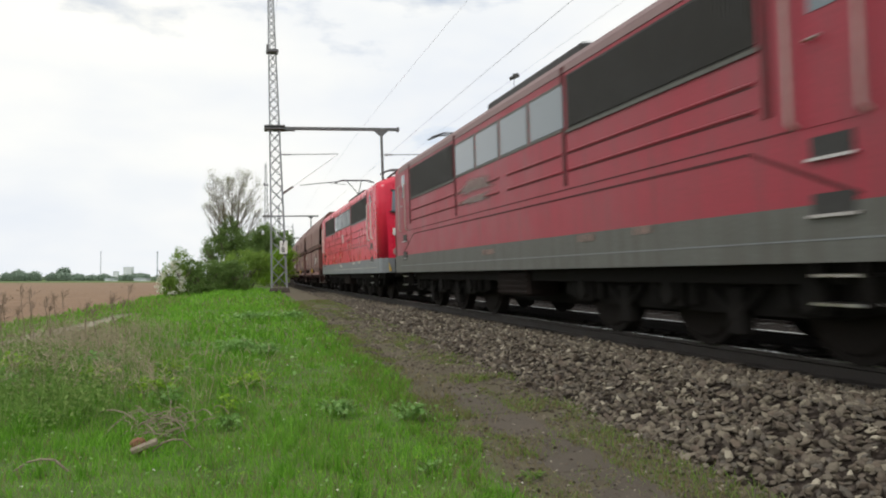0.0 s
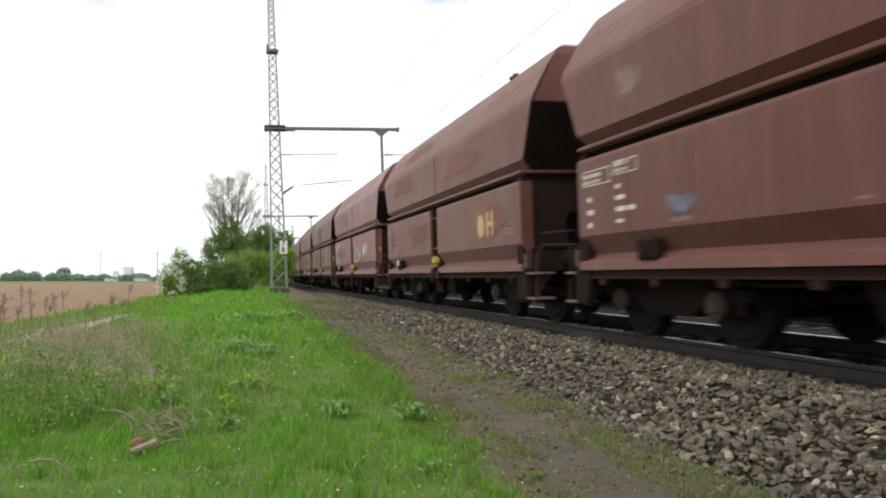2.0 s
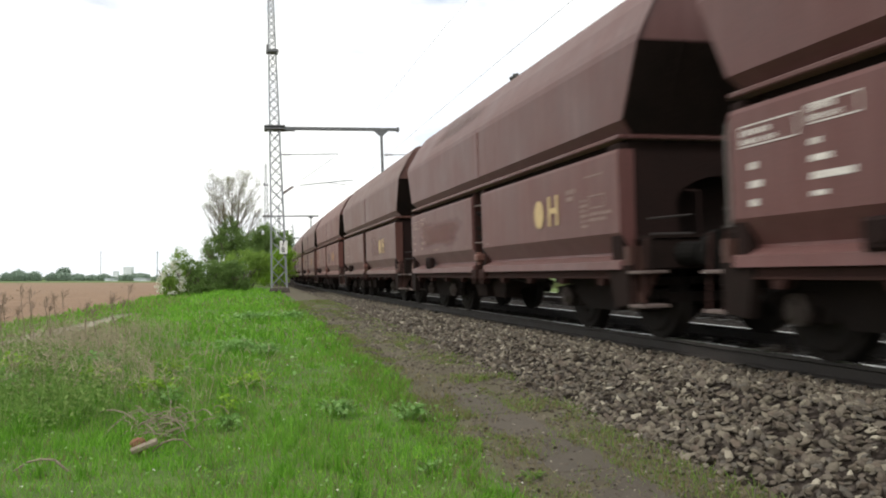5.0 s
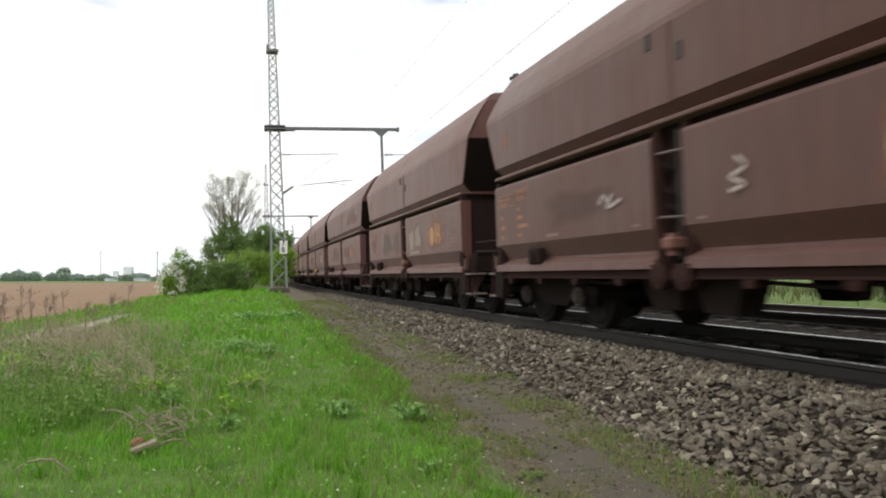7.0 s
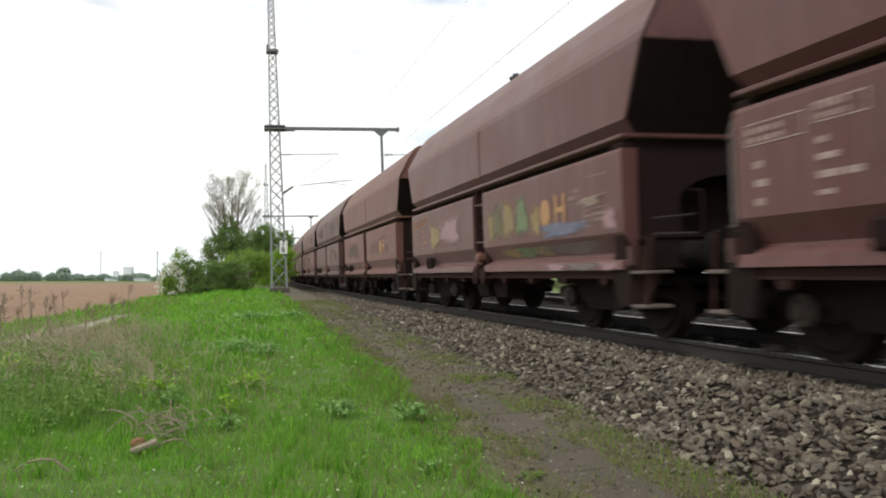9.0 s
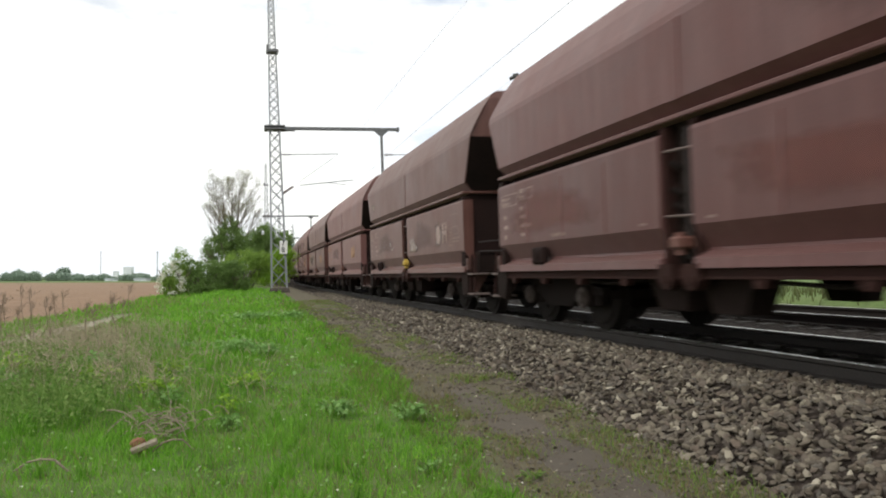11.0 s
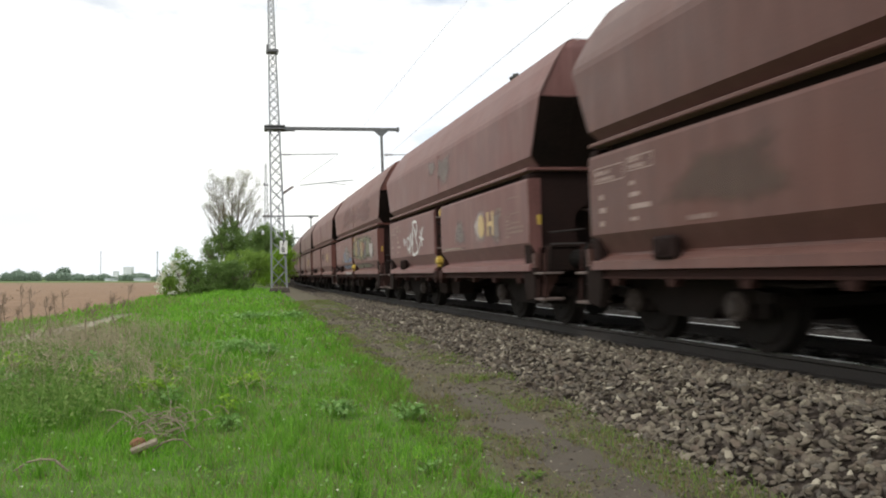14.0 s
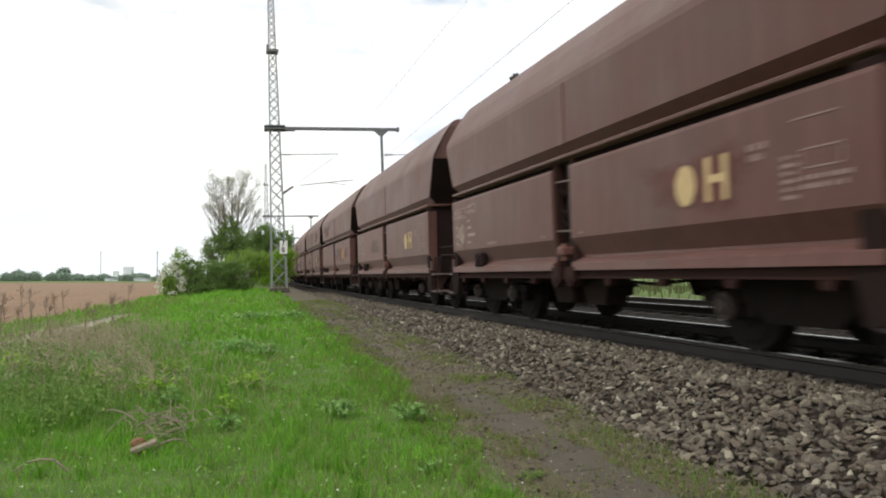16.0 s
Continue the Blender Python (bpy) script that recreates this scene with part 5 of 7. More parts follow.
    box(bm, -1.3, 1.3, -8.4, 8.4, 0.70, 0.90)
    part("underframe", bm, "running_gear", lo)
    # block added to shut out the light between the wheels
    bm = B()
    box(bm, -0.6, 0.6, -7.7, 7.7, 0.30, 0.70, 0.04)
    part("underfloor_gear", bm, "running_gear", lo, "black block added to stop light between the wheels")
    # roof gear
    bm = B()
    for sx in (-1, 1):
        box(bm, *sorted((sx * 0.40, sx * 0.92)), -2.0, 2.15, 3.86, 4.17, 0.05)
    part("roof_hood", bm, "roof_gear", lo, "dark grey roof hoods")
    for e in (-1, 1):
        bm = B()
        for x in (-0.55, 0.55):
            for y in (e * 5.6, e * 7.2):
                cyl(bm, (x, y, 3.9), (x, y, 4.22), 0.06, 8)
                for k in range(3):
                    cyl(bm, (x, y, 3.98 + k * 0.075), (x, y, 4.0 + k * 0.075), 0.095, 10)
        part("insulator", bm, "porcelain", lo, "brown roof insulators")
        bm = B()
        raised = e > 0
        yb = e * 6.4
        tube(bm, [(-0.55, e * 5.6, 4.22), (-0.55, e * 7.2, 4.22), (0.55, e * 7.2, 4.22), (0.55, e * 5.6, 4.22), (-0.55, e * 5.6, 4.22)], 0.03, 6)
        tube(bm, [(-0.55, yb, 4.22), (0.55, yb, 4.22)], 0.035, 6)
        pan = part("pantograph", bm, "roof_gear", lo, "dark single-arm pantograph")
        if raised and shiny:
            kz, ky, hz = 4.75, yb - 1.25, 5.56
        else:
            kz, ky, hz = 4.28, yb - 1.45, 4.34
        bm = B()
        tube(bm, [(0, yb, 4.24), (0, ky, kz)], 0.04, 8)
        for x in (-0.35, 0.35):
            tube(bm, [(0, ky, kz), (x, yb, hz - 0.06)], 0.022, 6)
        part("arm", bm, "roof_gear", pan)
        for d in (-0.16, 0.16):
            bm = B()
            tube(bm, [(-0.98, yb + d, hz - 0.12), (-0.66, yb + d, hz), (0.66, yb + d, hz), (0.98, yb + d, hz - 0.12)], 0.022, 6)
            part("contact_strip", bm, "roof_gear", pan)
        bm = B()
        tube(bm, [(0.3, e * 3.0, 4.2), (0.3, e * 5.5, 4.24)], 0.02, 6)
        cyl(bm, (0.3, e * 3.0, 3.9), (0.3, e * 3.0, 4.2), 0.06, 8)
        for k in range(3):
            cyl(bm, (-0.45 + 0.3 * k, e * 7.9, 3.9), (-0.45 + 0.3 * k, e * 7.9, 4.1), 0.05, 8)
        part("roof_line", bm, "roof_gear", lo, "roof cable on insulators")
    if shiny:
        bm = B()
        box(bm, -0.26, 0.26, -0.17, 0.17, 0, 0.004)
        em = part("emblem", bm, "sign", lo, "white framed emblem", at=on_side(-0.2, 2.32, -1.516))
        bm = B()
        box(bm, -0.21, 0.21, -0.12, 0.12, 0.004, 0.007)
        part("field", bm, red, em, "red field of the emblem")
        for x in (-0.1, 0.1):
            bm = B()
            box(bm, x - 0.07, x + 0.07, -0.075, 0.075, 0.007, 0.009)
            part("mark", bm, "sign", em, "white mark")
    else:
        rng = random.Random(17)
        for y, z, wd, h, paint in ((1.3, 2.45, 2.2, 0.30, "soft_grey"), (1.3, 2.20, 2.0, 0.16, "soft_grey")):
            part("dust_patch", blob(rng, wd, h), paint, lo, "film of pale dust on the side", at=on_side(y, z, -1.5155))
    return lo


LOCO_FRONT = tagged(locomotive("red_dull", "grey_dull", "cab_roof", False), "dull red electric locomotive with grimy grey skirt", "locomotive", "locomotives of the freight train")
LOCO_REAR = tagged(locomotive("red", "grey", "red", True), "bright red electric locomotive with slate grey skirt", "locomotive", "locomotives of the freight train")


# ---------------- the tracks ----------------
def sweep(profile, ss, place):
    """Verts and faces of a closed profile of (off, z) drawn along the line."""
    verts, faces, k = [], [], len(profile)
    for s in ss:
        verts += [place(s, o, z) for o, z in profile]
    for j in range(len(ss) - 1):
        for i in range(k):
            a, c = j * k + i, j * k + (i + 1) % k
            faces.append((a, c, c + k, a + k))
    faces += [tuple(range(k))[::-1], tuple((len(ss) - 1) * k + i for i in range(k))]
    return verts, faces


def steps_along(s0, s1, d):
    return [s0 + (s1 - s0) * i / int((s1 - s0) / d) for i in range(int((s1 - s0) / d) + 1)]


RAIL_P = [(-0.035, 0.0), (0.035, 0.0), (0.035, -0.035), (0.010, -0.05), (0.010, -0.14), (0.07, -0.155), (0.07, -0.168), (-0.07, -0.168), (-0.07, -0.155), (-0.010, -0.14), (-0.010, -0.05), (-0.035, -0.035)]
LONG = steps_along(-60, 60, 1.5) + steps_along(62, 420, 4)


def build_track(off, label):
    tr = tagged(new("railway_track"), label, "railway track", "tracks of the line")
    for r in (-0.7525, 0.7525):
        v, f = sweep([(off + r + o, z) for o, z in RAIL_P], LONG, line)
        rail = part("rail", raw_mesh("rail", v, f, "rail"), None, tr, "rusty steel rail")
        v, f = sweep([(off + r + o, z) for o, z in ((-0.03, 0.0005), (0.03, 0.0005), (0.03, 0.004), (-0.03, 0.004))], LONG, line)
        part("running_band", raw_mesh("running_band", v, f, "tread"), None, rail, "bright worn rail head")
    bm = B()
    loft(bm, [[(x, y, z) for x, y in ((-1.3, -0.13), (1.3, -0.13), (1.3, 0.13), (-1.3, 0.13))] if z < -0.3 else [(x, y, z) for x, y in ((-1.27, -0.10), (1.27, -0.10), (1.27, 0.10), (-1.27, 0.10))] for z in (-0.39, -0.18)])
    for r in (-0.7525, 0.7525):
        for d in (-0.11, 0.11):
            box(bm, r + d - 0.04, r + d + 0.04, -0.07, 0.07, -0.18, -0.145)
    me = mesh_of(bm, "sleeper", "sleeper")
    for i in range(130):
        s = -6 + i * 0.6
        p = line(s, off)
        part("sleeper", me, None, tr, at=pose(p.x, p.y, p.z, 0, -math.degrees(CANT), math.degrees(heading(s)) + random.uniform(-0.6, 0.6)))
    return tr


# ---------------- masts and wires ----------------
M["footing"] = surface("dark_weathered_concrete", (0.045, 0.037, 0.03), (0.09, 0.076, 0.062), 0.95, 0, 4, 50, 0.3)

def mast(s, off, zb, name_label, lean, top, base_w=0.74, arm=True):
    mt = tagged(new("catenary_mast"), name_label, "catenary mast", "masts beside the line")
    p = flat(s, off, zb)
    mt.matrix_basis = pose(p.x, p.y, p.z, 0, -lean, math.degrees(heading(s)))
    top_w = 0.20
    wid = lambda z: base_w + (top_w - base_w) * min(1, z / top)
    for sx in (-1, 1):
        for sy in (-1, 1):
            bm = B()
            w0, w1 = base_w / 2, top_w / 2
            a, c = Vector((sx * w0, sy * w0 * 0.8, 0)), Vector((sx * w1, sy * w1 * 0.8, top))
            loft(bm, [[a + Vector(d) for d in ((-0.035, -0.035, 0), (0.035, -0.035, 0), (0.035, 0.035, 0), (-0.035, 0.035, 0))], [c + Vector(d) * 0.7 for d in ((-0.035, -0.035, 0), (0.035, -0.035, 0), (0.035, 0.035, 0), (-0.035, 0.035, 0))]])
            part("leg", bm, "galvanised", mt)
    z, k = 0.25, 0
    faces = [B() for _ in range(4)]
    while z < top - 0.3:
        h = wid(z) * 1.05
        w0, w1 = wid(z) / 2, wid(z + h) / 2
        sg = 1 if k % 2 else -1
        for i, sy in enumerate((-1, 1)):
            cyl(faces[i], (-sg * w0, sy * w0 * 0.8, z), (sg * w1, sy * w1 * 0.8, z + h), 0.017, 5)
            cyl(faces[i], (sg * w0, sy * w0 * 0.8, z), (-sg * w1, sy * w1 * 0.8, z + h), 0.017, 5)
        for i, sx in enumerate((-1, 1)):
            cyl(faces[2 + i], (sx * w0, -sg * w0 * 0.8, z), (sx * w1, sg * w1 * 0.8, z + h), 0.017, 5)
        z += h
        k += 1
    for bm in faces:
        part("lattice", bm, "galvanised", mt, "galvanised diagonal bracing")
    bm = B()
    loft(bm, [[(x * f, y * f, z) for x, y in ((-0.46, -0.40), (0.46, -0.40), (0.46, 0.40), (-0.46, 0.40))] for z, f in ((-0.5, 1.1), (0.02, 1.05), (0.14, 0.96))])
    part("footing", bm, "footing", mt, "stained concrete footing")
    if arm:
        bz = 8.18 - zb
        bm = B()
        box(bm, -0.45, 6.30, -0.09, 0.09, bz - 0.075, bz + 0.075, 0.01)
        box(bm, 6.26, 6.36, -0.13, 0.13, bz - 0.11, bz + 0.11)
        box(bm, 0.15, 1.0, -0.13, 0.13, bz - 0.13, bz - 0.08)
        part("cross_arm", bm, "steel_dark", mt, "dark steel cross arm")
        bm = B()
        box(bm, -0.5, 0.5, -0.4, 0.4, bz - 0.10, bz - 0.04)
        box(bm, -0.5, 0.5, -0.4, 0.4, bz + 0.04, bz + 0.10)
        part("clamp", bm, "steel_dark", mt)
        bm = B()
        cyl(bm, (5.43, 0, bz - 0.06), (5.43, 0, bz - 2.9), 0.07, 8)
        prism(bm, [(5.06, bz - 0.07), (5.80, bz - 0.07), (5.53, bz - 0.32), (5.33, bz - 0.32)], -0.08, 0.08)
        part("drop_post", bm, "steel_dark", mt, "dark hanging drop post")
        for x0, sgn in ((0.3, 1), (5.49, 1)):
            bm = B()
            cw = 5.75 - zb
            tube(bm, [(x0, 0, bz - 1.33), (x0 + 2.85, 0, bz - 1.29)], 0.022, 6)
            tube(bm, [(x0 + 0.85, 0, cw - 0.46), (x0 + 3.6, 0, cw - 0.20)], 0.022, 6)
            tube(bm, [(x0 + 2.3, 0, cw - 0.34), (x0 + 3.2, 0, cw - 0.44)], 0.014, 6)
            cant = part("cantilever", bm, "steel_dark", mt, "steel tube cantilever")
            bm = B()
            tube(bm, [(x0, 0, cw - 0.88), (x0 + 2.82, 0, bz - 1.31)], 0.028, 6)
            part("bracket_tube", bm, "bright_tube", cant, "bright aluminium bracket tube")
            bm = B()
            for z in (bz - 1.33,):
                for k2 in range(6):
                    cyl(bm, (x0 + 0.08 + k2 * 0.07, 0, z), (x0 + 0.10 + k2 * 0.07, 0, z), 0.06, 8)
            part("insulator", bm, "porcelain", mt, "brown rod insulator")
            bm = B()
            cyl(bm, (x0, 0, cw - 0.88), (x0 + 0.52, 0, cw - 0.52), 0.055, 8)
            part("insulator", bm, "porcelain", mt, "brown rod insulator")
    bm = B()
    box(bm, -0.30, 0.30, -0.30, 0.30, 12.0 - zb, 12.12 - zb)
    cyl(bm, (-0.22, -0.25, 12.05 - zb), (-0.22, -0.25, 12.35 - zb), 0.07, 8)
    part("bracket", bm, "steel_dark", mt, "dark bracket high on the mast")
    return mt


def sign_plate(parent_pose):
    """A white enamel kilometre sign: its digits and a pale rim."""
    sg = new("kilometre_sign")
    tagged(sg, "white enamel kilometre sign on the mast", "railway sign")
    sg.matrix_basis = parent_pose @ Matrix.Diagonal((0.86, 1, 0.86, 1))
    bm = B()
    box(bm, -0.22, 0.22, -0.02, 0.0, -0.38, 0.38, 0.008)
    plate = part("plate", bm, "sign", sg, "white enamel plate")
    for body, x, z in (("7", -0.13, 0.02), ("8", -0.13, -0.36)):
        me = text_mesh(body, 0.42, 0.002, 0.004)
        me.materials.append(M["black"])
        part("digit", me, None, sg, "black digit", at=Matrix.Translation((x, -0.024, z)) @ pose(0, 0, 0, 90))
    bm = B()
    box(bm, -0.03, 0.03, 0.0, 0.10, -0.3, 0.3)
    part("bracket", bm, "steel_dark", sg)
    return sg


MAST_S = (40.2, 97.5, 153.0, 208.0)
for s, zb, off, lean in zip(MAST_S, (0.02, 0.12, 0.15, 0.15), (-3.83, -4.2, -4.0, -4.0), (2.0, 1.2, 1.0, 1.0)):
    high = 16.6 if s < 60 else 14.8
    mast(s, off, zb, "tall galvanised lattice mast with a dark cross arm", lean, high)
SIGN_P = flat(39.7, -3.66, 0)
sign_plate(pose(SIGN_P.x, SIGN_P.y, 2.17, 0, 0, math.degrees(heading(40)) - 4))


def wire(label, off_a, off_b, z, sag, r, spans):
    """One wire from mast to mast; off swings from side to side and z sags between."""
    bm = B()
    for (s0, s1), k in zip(zip(spans, spans[1:]), range(9)):
        a, c = (off_a, off_b) if k % 2 else (off_b, off_a)
        prev = None
        for i in range(9):
            u = i / 8
            p = flat(s0 + (s1 - s0) * u, a + (c - a) * u, z - sag * 4 * u * (1 - u))
            if prev:
                cyl(bm, prev, p, r, 4)
            prev = p
    return tagged(part("overhead_wire", bm, "wire"), label, "overhead wire", "overhead line wires")


SPANS = (-74.0, -17.0, 40.2, 97.5, 153.0, 208.0)
for o in (0.0, 4.0):
    wire("grey copper contact wire over the track", o - 0.25, o + 0.25, 5.75, 0.02, 0.006, SPANS)
    wire("thin messenger wire over the contact wire", o - 0.1, o + 0.1, 8.15, 0.17, 0.0045, SPANS)
wire("thin feeder wire on the mast tops", -3.9, -3.9, 16.3, 0.7, 0.0045, SPANS)
bm = B()
P0 = flat(27.5, 4.0, 8.03)
cyl(bm, P0 + Vector((-0.16, 0, -0.07)), P0 + Vector((0.16, 0, 0.09)), 0.06, 8, 0.09)
box(bm, P0.x - 0.05, P0.x + 0.16, P0.y - 0.05, P0.y + 0.05, P0.z, P0.z + 0.13, 0.02)
cyl(bm, P0 + Vector((0, 0, -0.9)), P0, 0.012, 5)
tagged(part("wire_clamp", bm, "black"), "dark clamp on the far overhead wire", "wire clamp")

# ---------------- ground ----------------
def bank(s):
    """The height of the ground beside the line: low by the camera, level with the rails further on."""
    pts = ((-40, -0.75), (4, -0.74), (8, -0.64), (12, -0.50), (18, -0.37), (26, -0.22), (40, -0.07), (70, 0.02), (300, 0.05))
    if s <= pts[0][0]:
        return pts[0][1]
    for (a, za), (c, zc) in zip(pts, pts[1:]):
        if s <= c:
            u = (s - a) / (c - a)
            return za + (zc - za) * u
    return pts[-1][1]


def ramp01(v, a, c):
    u = max(0.0, min(1.0, (v - a) / (c - a)))
    return u * u * (3 - 2 * u)


def lumps(x, y, f):
    return noise.noise(Vector((x * f, y * f, 3.7)))


def ground_z(x, y):
    s, off = to_line(x, y)
    far = math.hypot(x, y)
    z = bank(s)
    left = ramp01(-off, 5.5, 11.0)
    z = z * (1 - left) + (-0.52 + 0.12 * ramp01(far, 20, 60)) * left
    if -2.7 < off < 8.5:
        z -= 0.5 * ramp01(off, -2.45, -1.9) * (1 - ramp01(off, 7.6, 8.5))
    if -4.3 < off < -2.5 and far < 40:
        z += 0.016 * lumps(x, y, 1.7) + 0.012 * lumps(x, y, 4.1)
    if off > 8.0:
        z = 0.10 * ramp01(off, 8, 9) + z * (1 - ramp01(off, 8, 9))
    if off < -4.2 and far < 60:
        z += 0.045 * lumps(x, y, 0.9) + 0.03 * lumps(x, y, 2.7)
    return z


def zones(x, y):
    """How much of bare dirt, ploughed field and pale cart track lies at a point."""
    s, off = to_line(x, y)
    wob = 0.28 * lumps(x, y, 0.8) + 0.16 * lumps(x, y, 2.6)
    dirt = ramp01(off + wob, -4.25, -3.85) * (1 - ramp01(off, 8.0, 8.4))
    d_track = (x + 8.75 + (y - 18.0) * 0.17) / 1.014
    track = (1 - ramp01(abs(d_track + wob * 0.5), 0.28, 0.52)) * (1 - ramp01(y, 19, 26))
    d_field = x + 12.6 + (y - 25.0) * 0.21
    field = 1 - ramp01(d_field + wob, -0.5, 0.3)
    if y > 145 + 0.02 * x:
        field = 0.0
    return dirt, field, track


def coords(stops):
    out = []
    for (a, c, d) in stops:
        k = max(1, round((c - a) / d))
        out += [a + (c - a) * i / k for i in range(k)]
    return out + [stops[-1][1]]


m, n, l, b = nodes_of("grass_and_soil")
co = n.new("ShaderNodeTexCoord").outputs["Object"]


def weight(name):
    a = n.new("ShaderNodeAttribute")
    a.attribute_name = name
    return a.outputs["Fac"]


big = noise_tex(n, l, 0.35, 5, 0.6, co)
mid = noise_tex(n, l, 3.0, 6, 0.65, co)
fine = noise_tex(n, l, 45.0, 4, 0.7, co)
grass_c = ramp(n, l, mid, [(0.28, (0.075, 0.115, 0.025)), (0.5, (0.105, 0.18, 0.034)), (0.72, (0.16, 0.235, 0.055))])
grass_c = mix(n, l, ramp(n, l, big, [(0.5, (0, 0, 0)), (0.72, (0.5, 0.5, 0.5))]), grass_c, (0.16, 0.14, 0.065))
dirt_c = ramp(n, l, mid, [(0.3, (0.075, 0.064, 0.040)), (0.55, (0.14, 0.120, 0.078)), (0.75, (0.21, 0.18, 0.12))])
litter = noise_tex(n, l, 14.0, 8, 0.75, co)
dirt_c = mix(n, l, 0.55, dirt_c, ramp(n, l, litter, [(0.3, (0.04, 0.03, 0.02)), (0.5, (0.13, 0.105, 0.07)), (0.62, (0.12, 0.14, 0.05)), (0.78, (0.34, 0.29, 0.21))]))
furrow = noise_tex(n, l, 1.2, 6, 0.7, co, stretch_by=(1.6, 0.12, 1))
field_c = ramp(n, l, furrow, [(0.3, (0.21, 0.125, 0.072)), (0.6, (0.29, 0.185, 0.112)), (0.8, (0.34, 0.235, 0.15))])
track_c = ramp(n, l, mid, [(0.3, (0.33, 0.29, 0.23)), (0.7, (0.48, 0.44, 0.37))])
col = mix(n, l, weight("field"), grass_c, field_c)
col = mix(n, l, weight("dirt"), col, dirt_c)
col = mix(n, l, weight("cart"), col, track_c)
col = mix(n, l, 0.25, col, ramp(n, l, fine, [(0.3, (0.02, 0.02, 0.015)), (0.7, (0.3, 0.28, 0.22))]), "OVERLAY")
l.new(col, b.inputs["Base Color"])
b.inputs["Roughness"].default_value = 0.95
bump(n, l, b, fine, 0.5, 0.03)
M["ground"] = m

xs = coords([(-2500, -700, 450), (-700, -200, 60), (-200, -60, 10), (-60, -20, 1.6), (-20, -9, 0.5), (-9, 6, 0.22), (6, 30, 1.5), (30, 200, 12), (200, 700, 70), (700, 2500, 450)])
ys = coords([(-600, -100, 100), (-100, -8, 8), (-8, 2, 1.0), (2, 24, 0.22), (24, 60, 0.8), (60, 180, 4), (180, 600, 30), (600, 3500, 360)])
gv = [(x, y, ground_z(x, y)) for y in ys for x in xs]
nx = len(xs)
gf = [(j * nx + i, j * nx + i + 1, (j + 1) * nx + i + 1, (j + 1) * nx + i) for j in range(len(ys) - 1) for i in range(nx - 1)]
gme = raw_mesh("ground", gv, gf, "ground", True)
zz = [zones(x, y) for x, y, _ in gv]
for k, nm in enumerate(("dirt", "field", "cart")):
    at = gme.attributes.new(nm, "FLOAT", "POINT")
    at.data.foreach_set("value", [q[k] for q in zz])
tagged(part("ground", gme, None), "flat ground with grass verge, bare dirt strip and ploughed field", "ground", kind="structure")

# ballast bed of both tracks
m, n, l, b = nodes_of("crushed_stone")
vor = n.new("ShaderNodeTexVoronoi")
vor.inputs["Scale"].default_value = 17
l.new(n.new("ShaderNodeTexCoord").outputs["Object"], vor.inputs["Vector"])
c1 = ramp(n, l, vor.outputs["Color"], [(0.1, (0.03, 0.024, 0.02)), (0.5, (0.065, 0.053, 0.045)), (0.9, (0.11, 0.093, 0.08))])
# shade in the gaps between stones is multiplied into the colour
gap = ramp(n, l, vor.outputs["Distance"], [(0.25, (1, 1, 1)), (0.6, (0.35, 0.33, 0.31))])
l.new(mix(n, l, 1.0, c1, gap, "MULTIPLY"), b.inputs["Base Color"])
b.inputs["Roughness"].default_value = 0.95
b.inputs["Specular IOR Level"].default_value = 0.1
bump(n, l, b, vor.outputs["Distance"], 0.9, 0.05)
M["ballast"] = m
STONE_TONES = [(0.0, (0.035, 0.028, 0.019)), (0.16, (0.101, 0.081, 0.052)), (0.30, (0.078, 0.074, 0.060)), (0.44, (0.110, 0.081, 0.055)), (0.58, (0.055, 0.045, 0.030)), (0.74, (0.138, 0.119, 0.084)), (0.93, (0.220, 0.194, 0.139)), (1.0, (0.459, 0.423, 0.325))]
m, n, l, b = nodes_of("ballast_stone")
g = n.new("ShaderNodeNewGeometry")
c1 = ramp(n, l, g.outputs["Random Per Island"], STONE_TONES)
c1 = mix(n, l, 0.3, c1, ramp(n, l, noise_tex(n, l, 30, 5), [(0.3, (0.04, 0.032, 0.027)), (0.7, (0.20, 0.165, 0.14))]))
l.new(c1, b.inputs["Base Color"])
b.inputs["Roughness"].default_value = 0.85
M["stone"] = m
m, n, l, b = nodes_of("loose_ballast_stone")
g = n.new("ShaderNodeObjectInfo")
c1 = ramp(n, l, g.outputs["Random"], STONE_TONES)
c1 = mix(n, l, 0.3, c1, ramp(n, l, noise_tex(n, l, 30, 5), [(0.3, (0.04, 0.032, 0.027)), (0.7, (0.20, 0.165, 0.14))]))
l.new(c1, b.inputs["Base Color"])
b.inputs["Roughness"].default_value = 0.85
M["stone_one"] = m


def toe(s):
    return bank(s) - 0.04


SHOULDER, TOE = -1.72, -2.62


def bed_place(s, o, z):
    if o == TOE:
        return flat(s, o - 0.08 * noise.noise(Vector((s * 0.7, 0, 0))), toe(s))
    if z == -9:
        return flat(s, o, -1.4)
    return line(s, o, z)


BED_P = [(TOE, 0), (SHOULDER, -0.19), (-1.3, -0.165), (-0.9, -0.175), (-0.6, -0.205), (0.6, -0.205), (1.4, -0.20), (2.0, -0.22), (2.6, -0.195), (5.4, -0.195), (5.9, -0.24), (7.9, -0.45), (7.9, -9), (TOE, -9)]
v, f = sweep(BED_P, steps_along(-50, 60, 0.5) + steps_along(62, 420, 5), bed_place)
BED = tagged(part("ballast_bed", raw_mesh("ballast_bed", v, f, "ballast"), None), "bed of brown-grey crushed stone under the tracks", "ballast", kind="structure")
build_track(0.0, "near railway track with rusty rails on concrete sleepers")
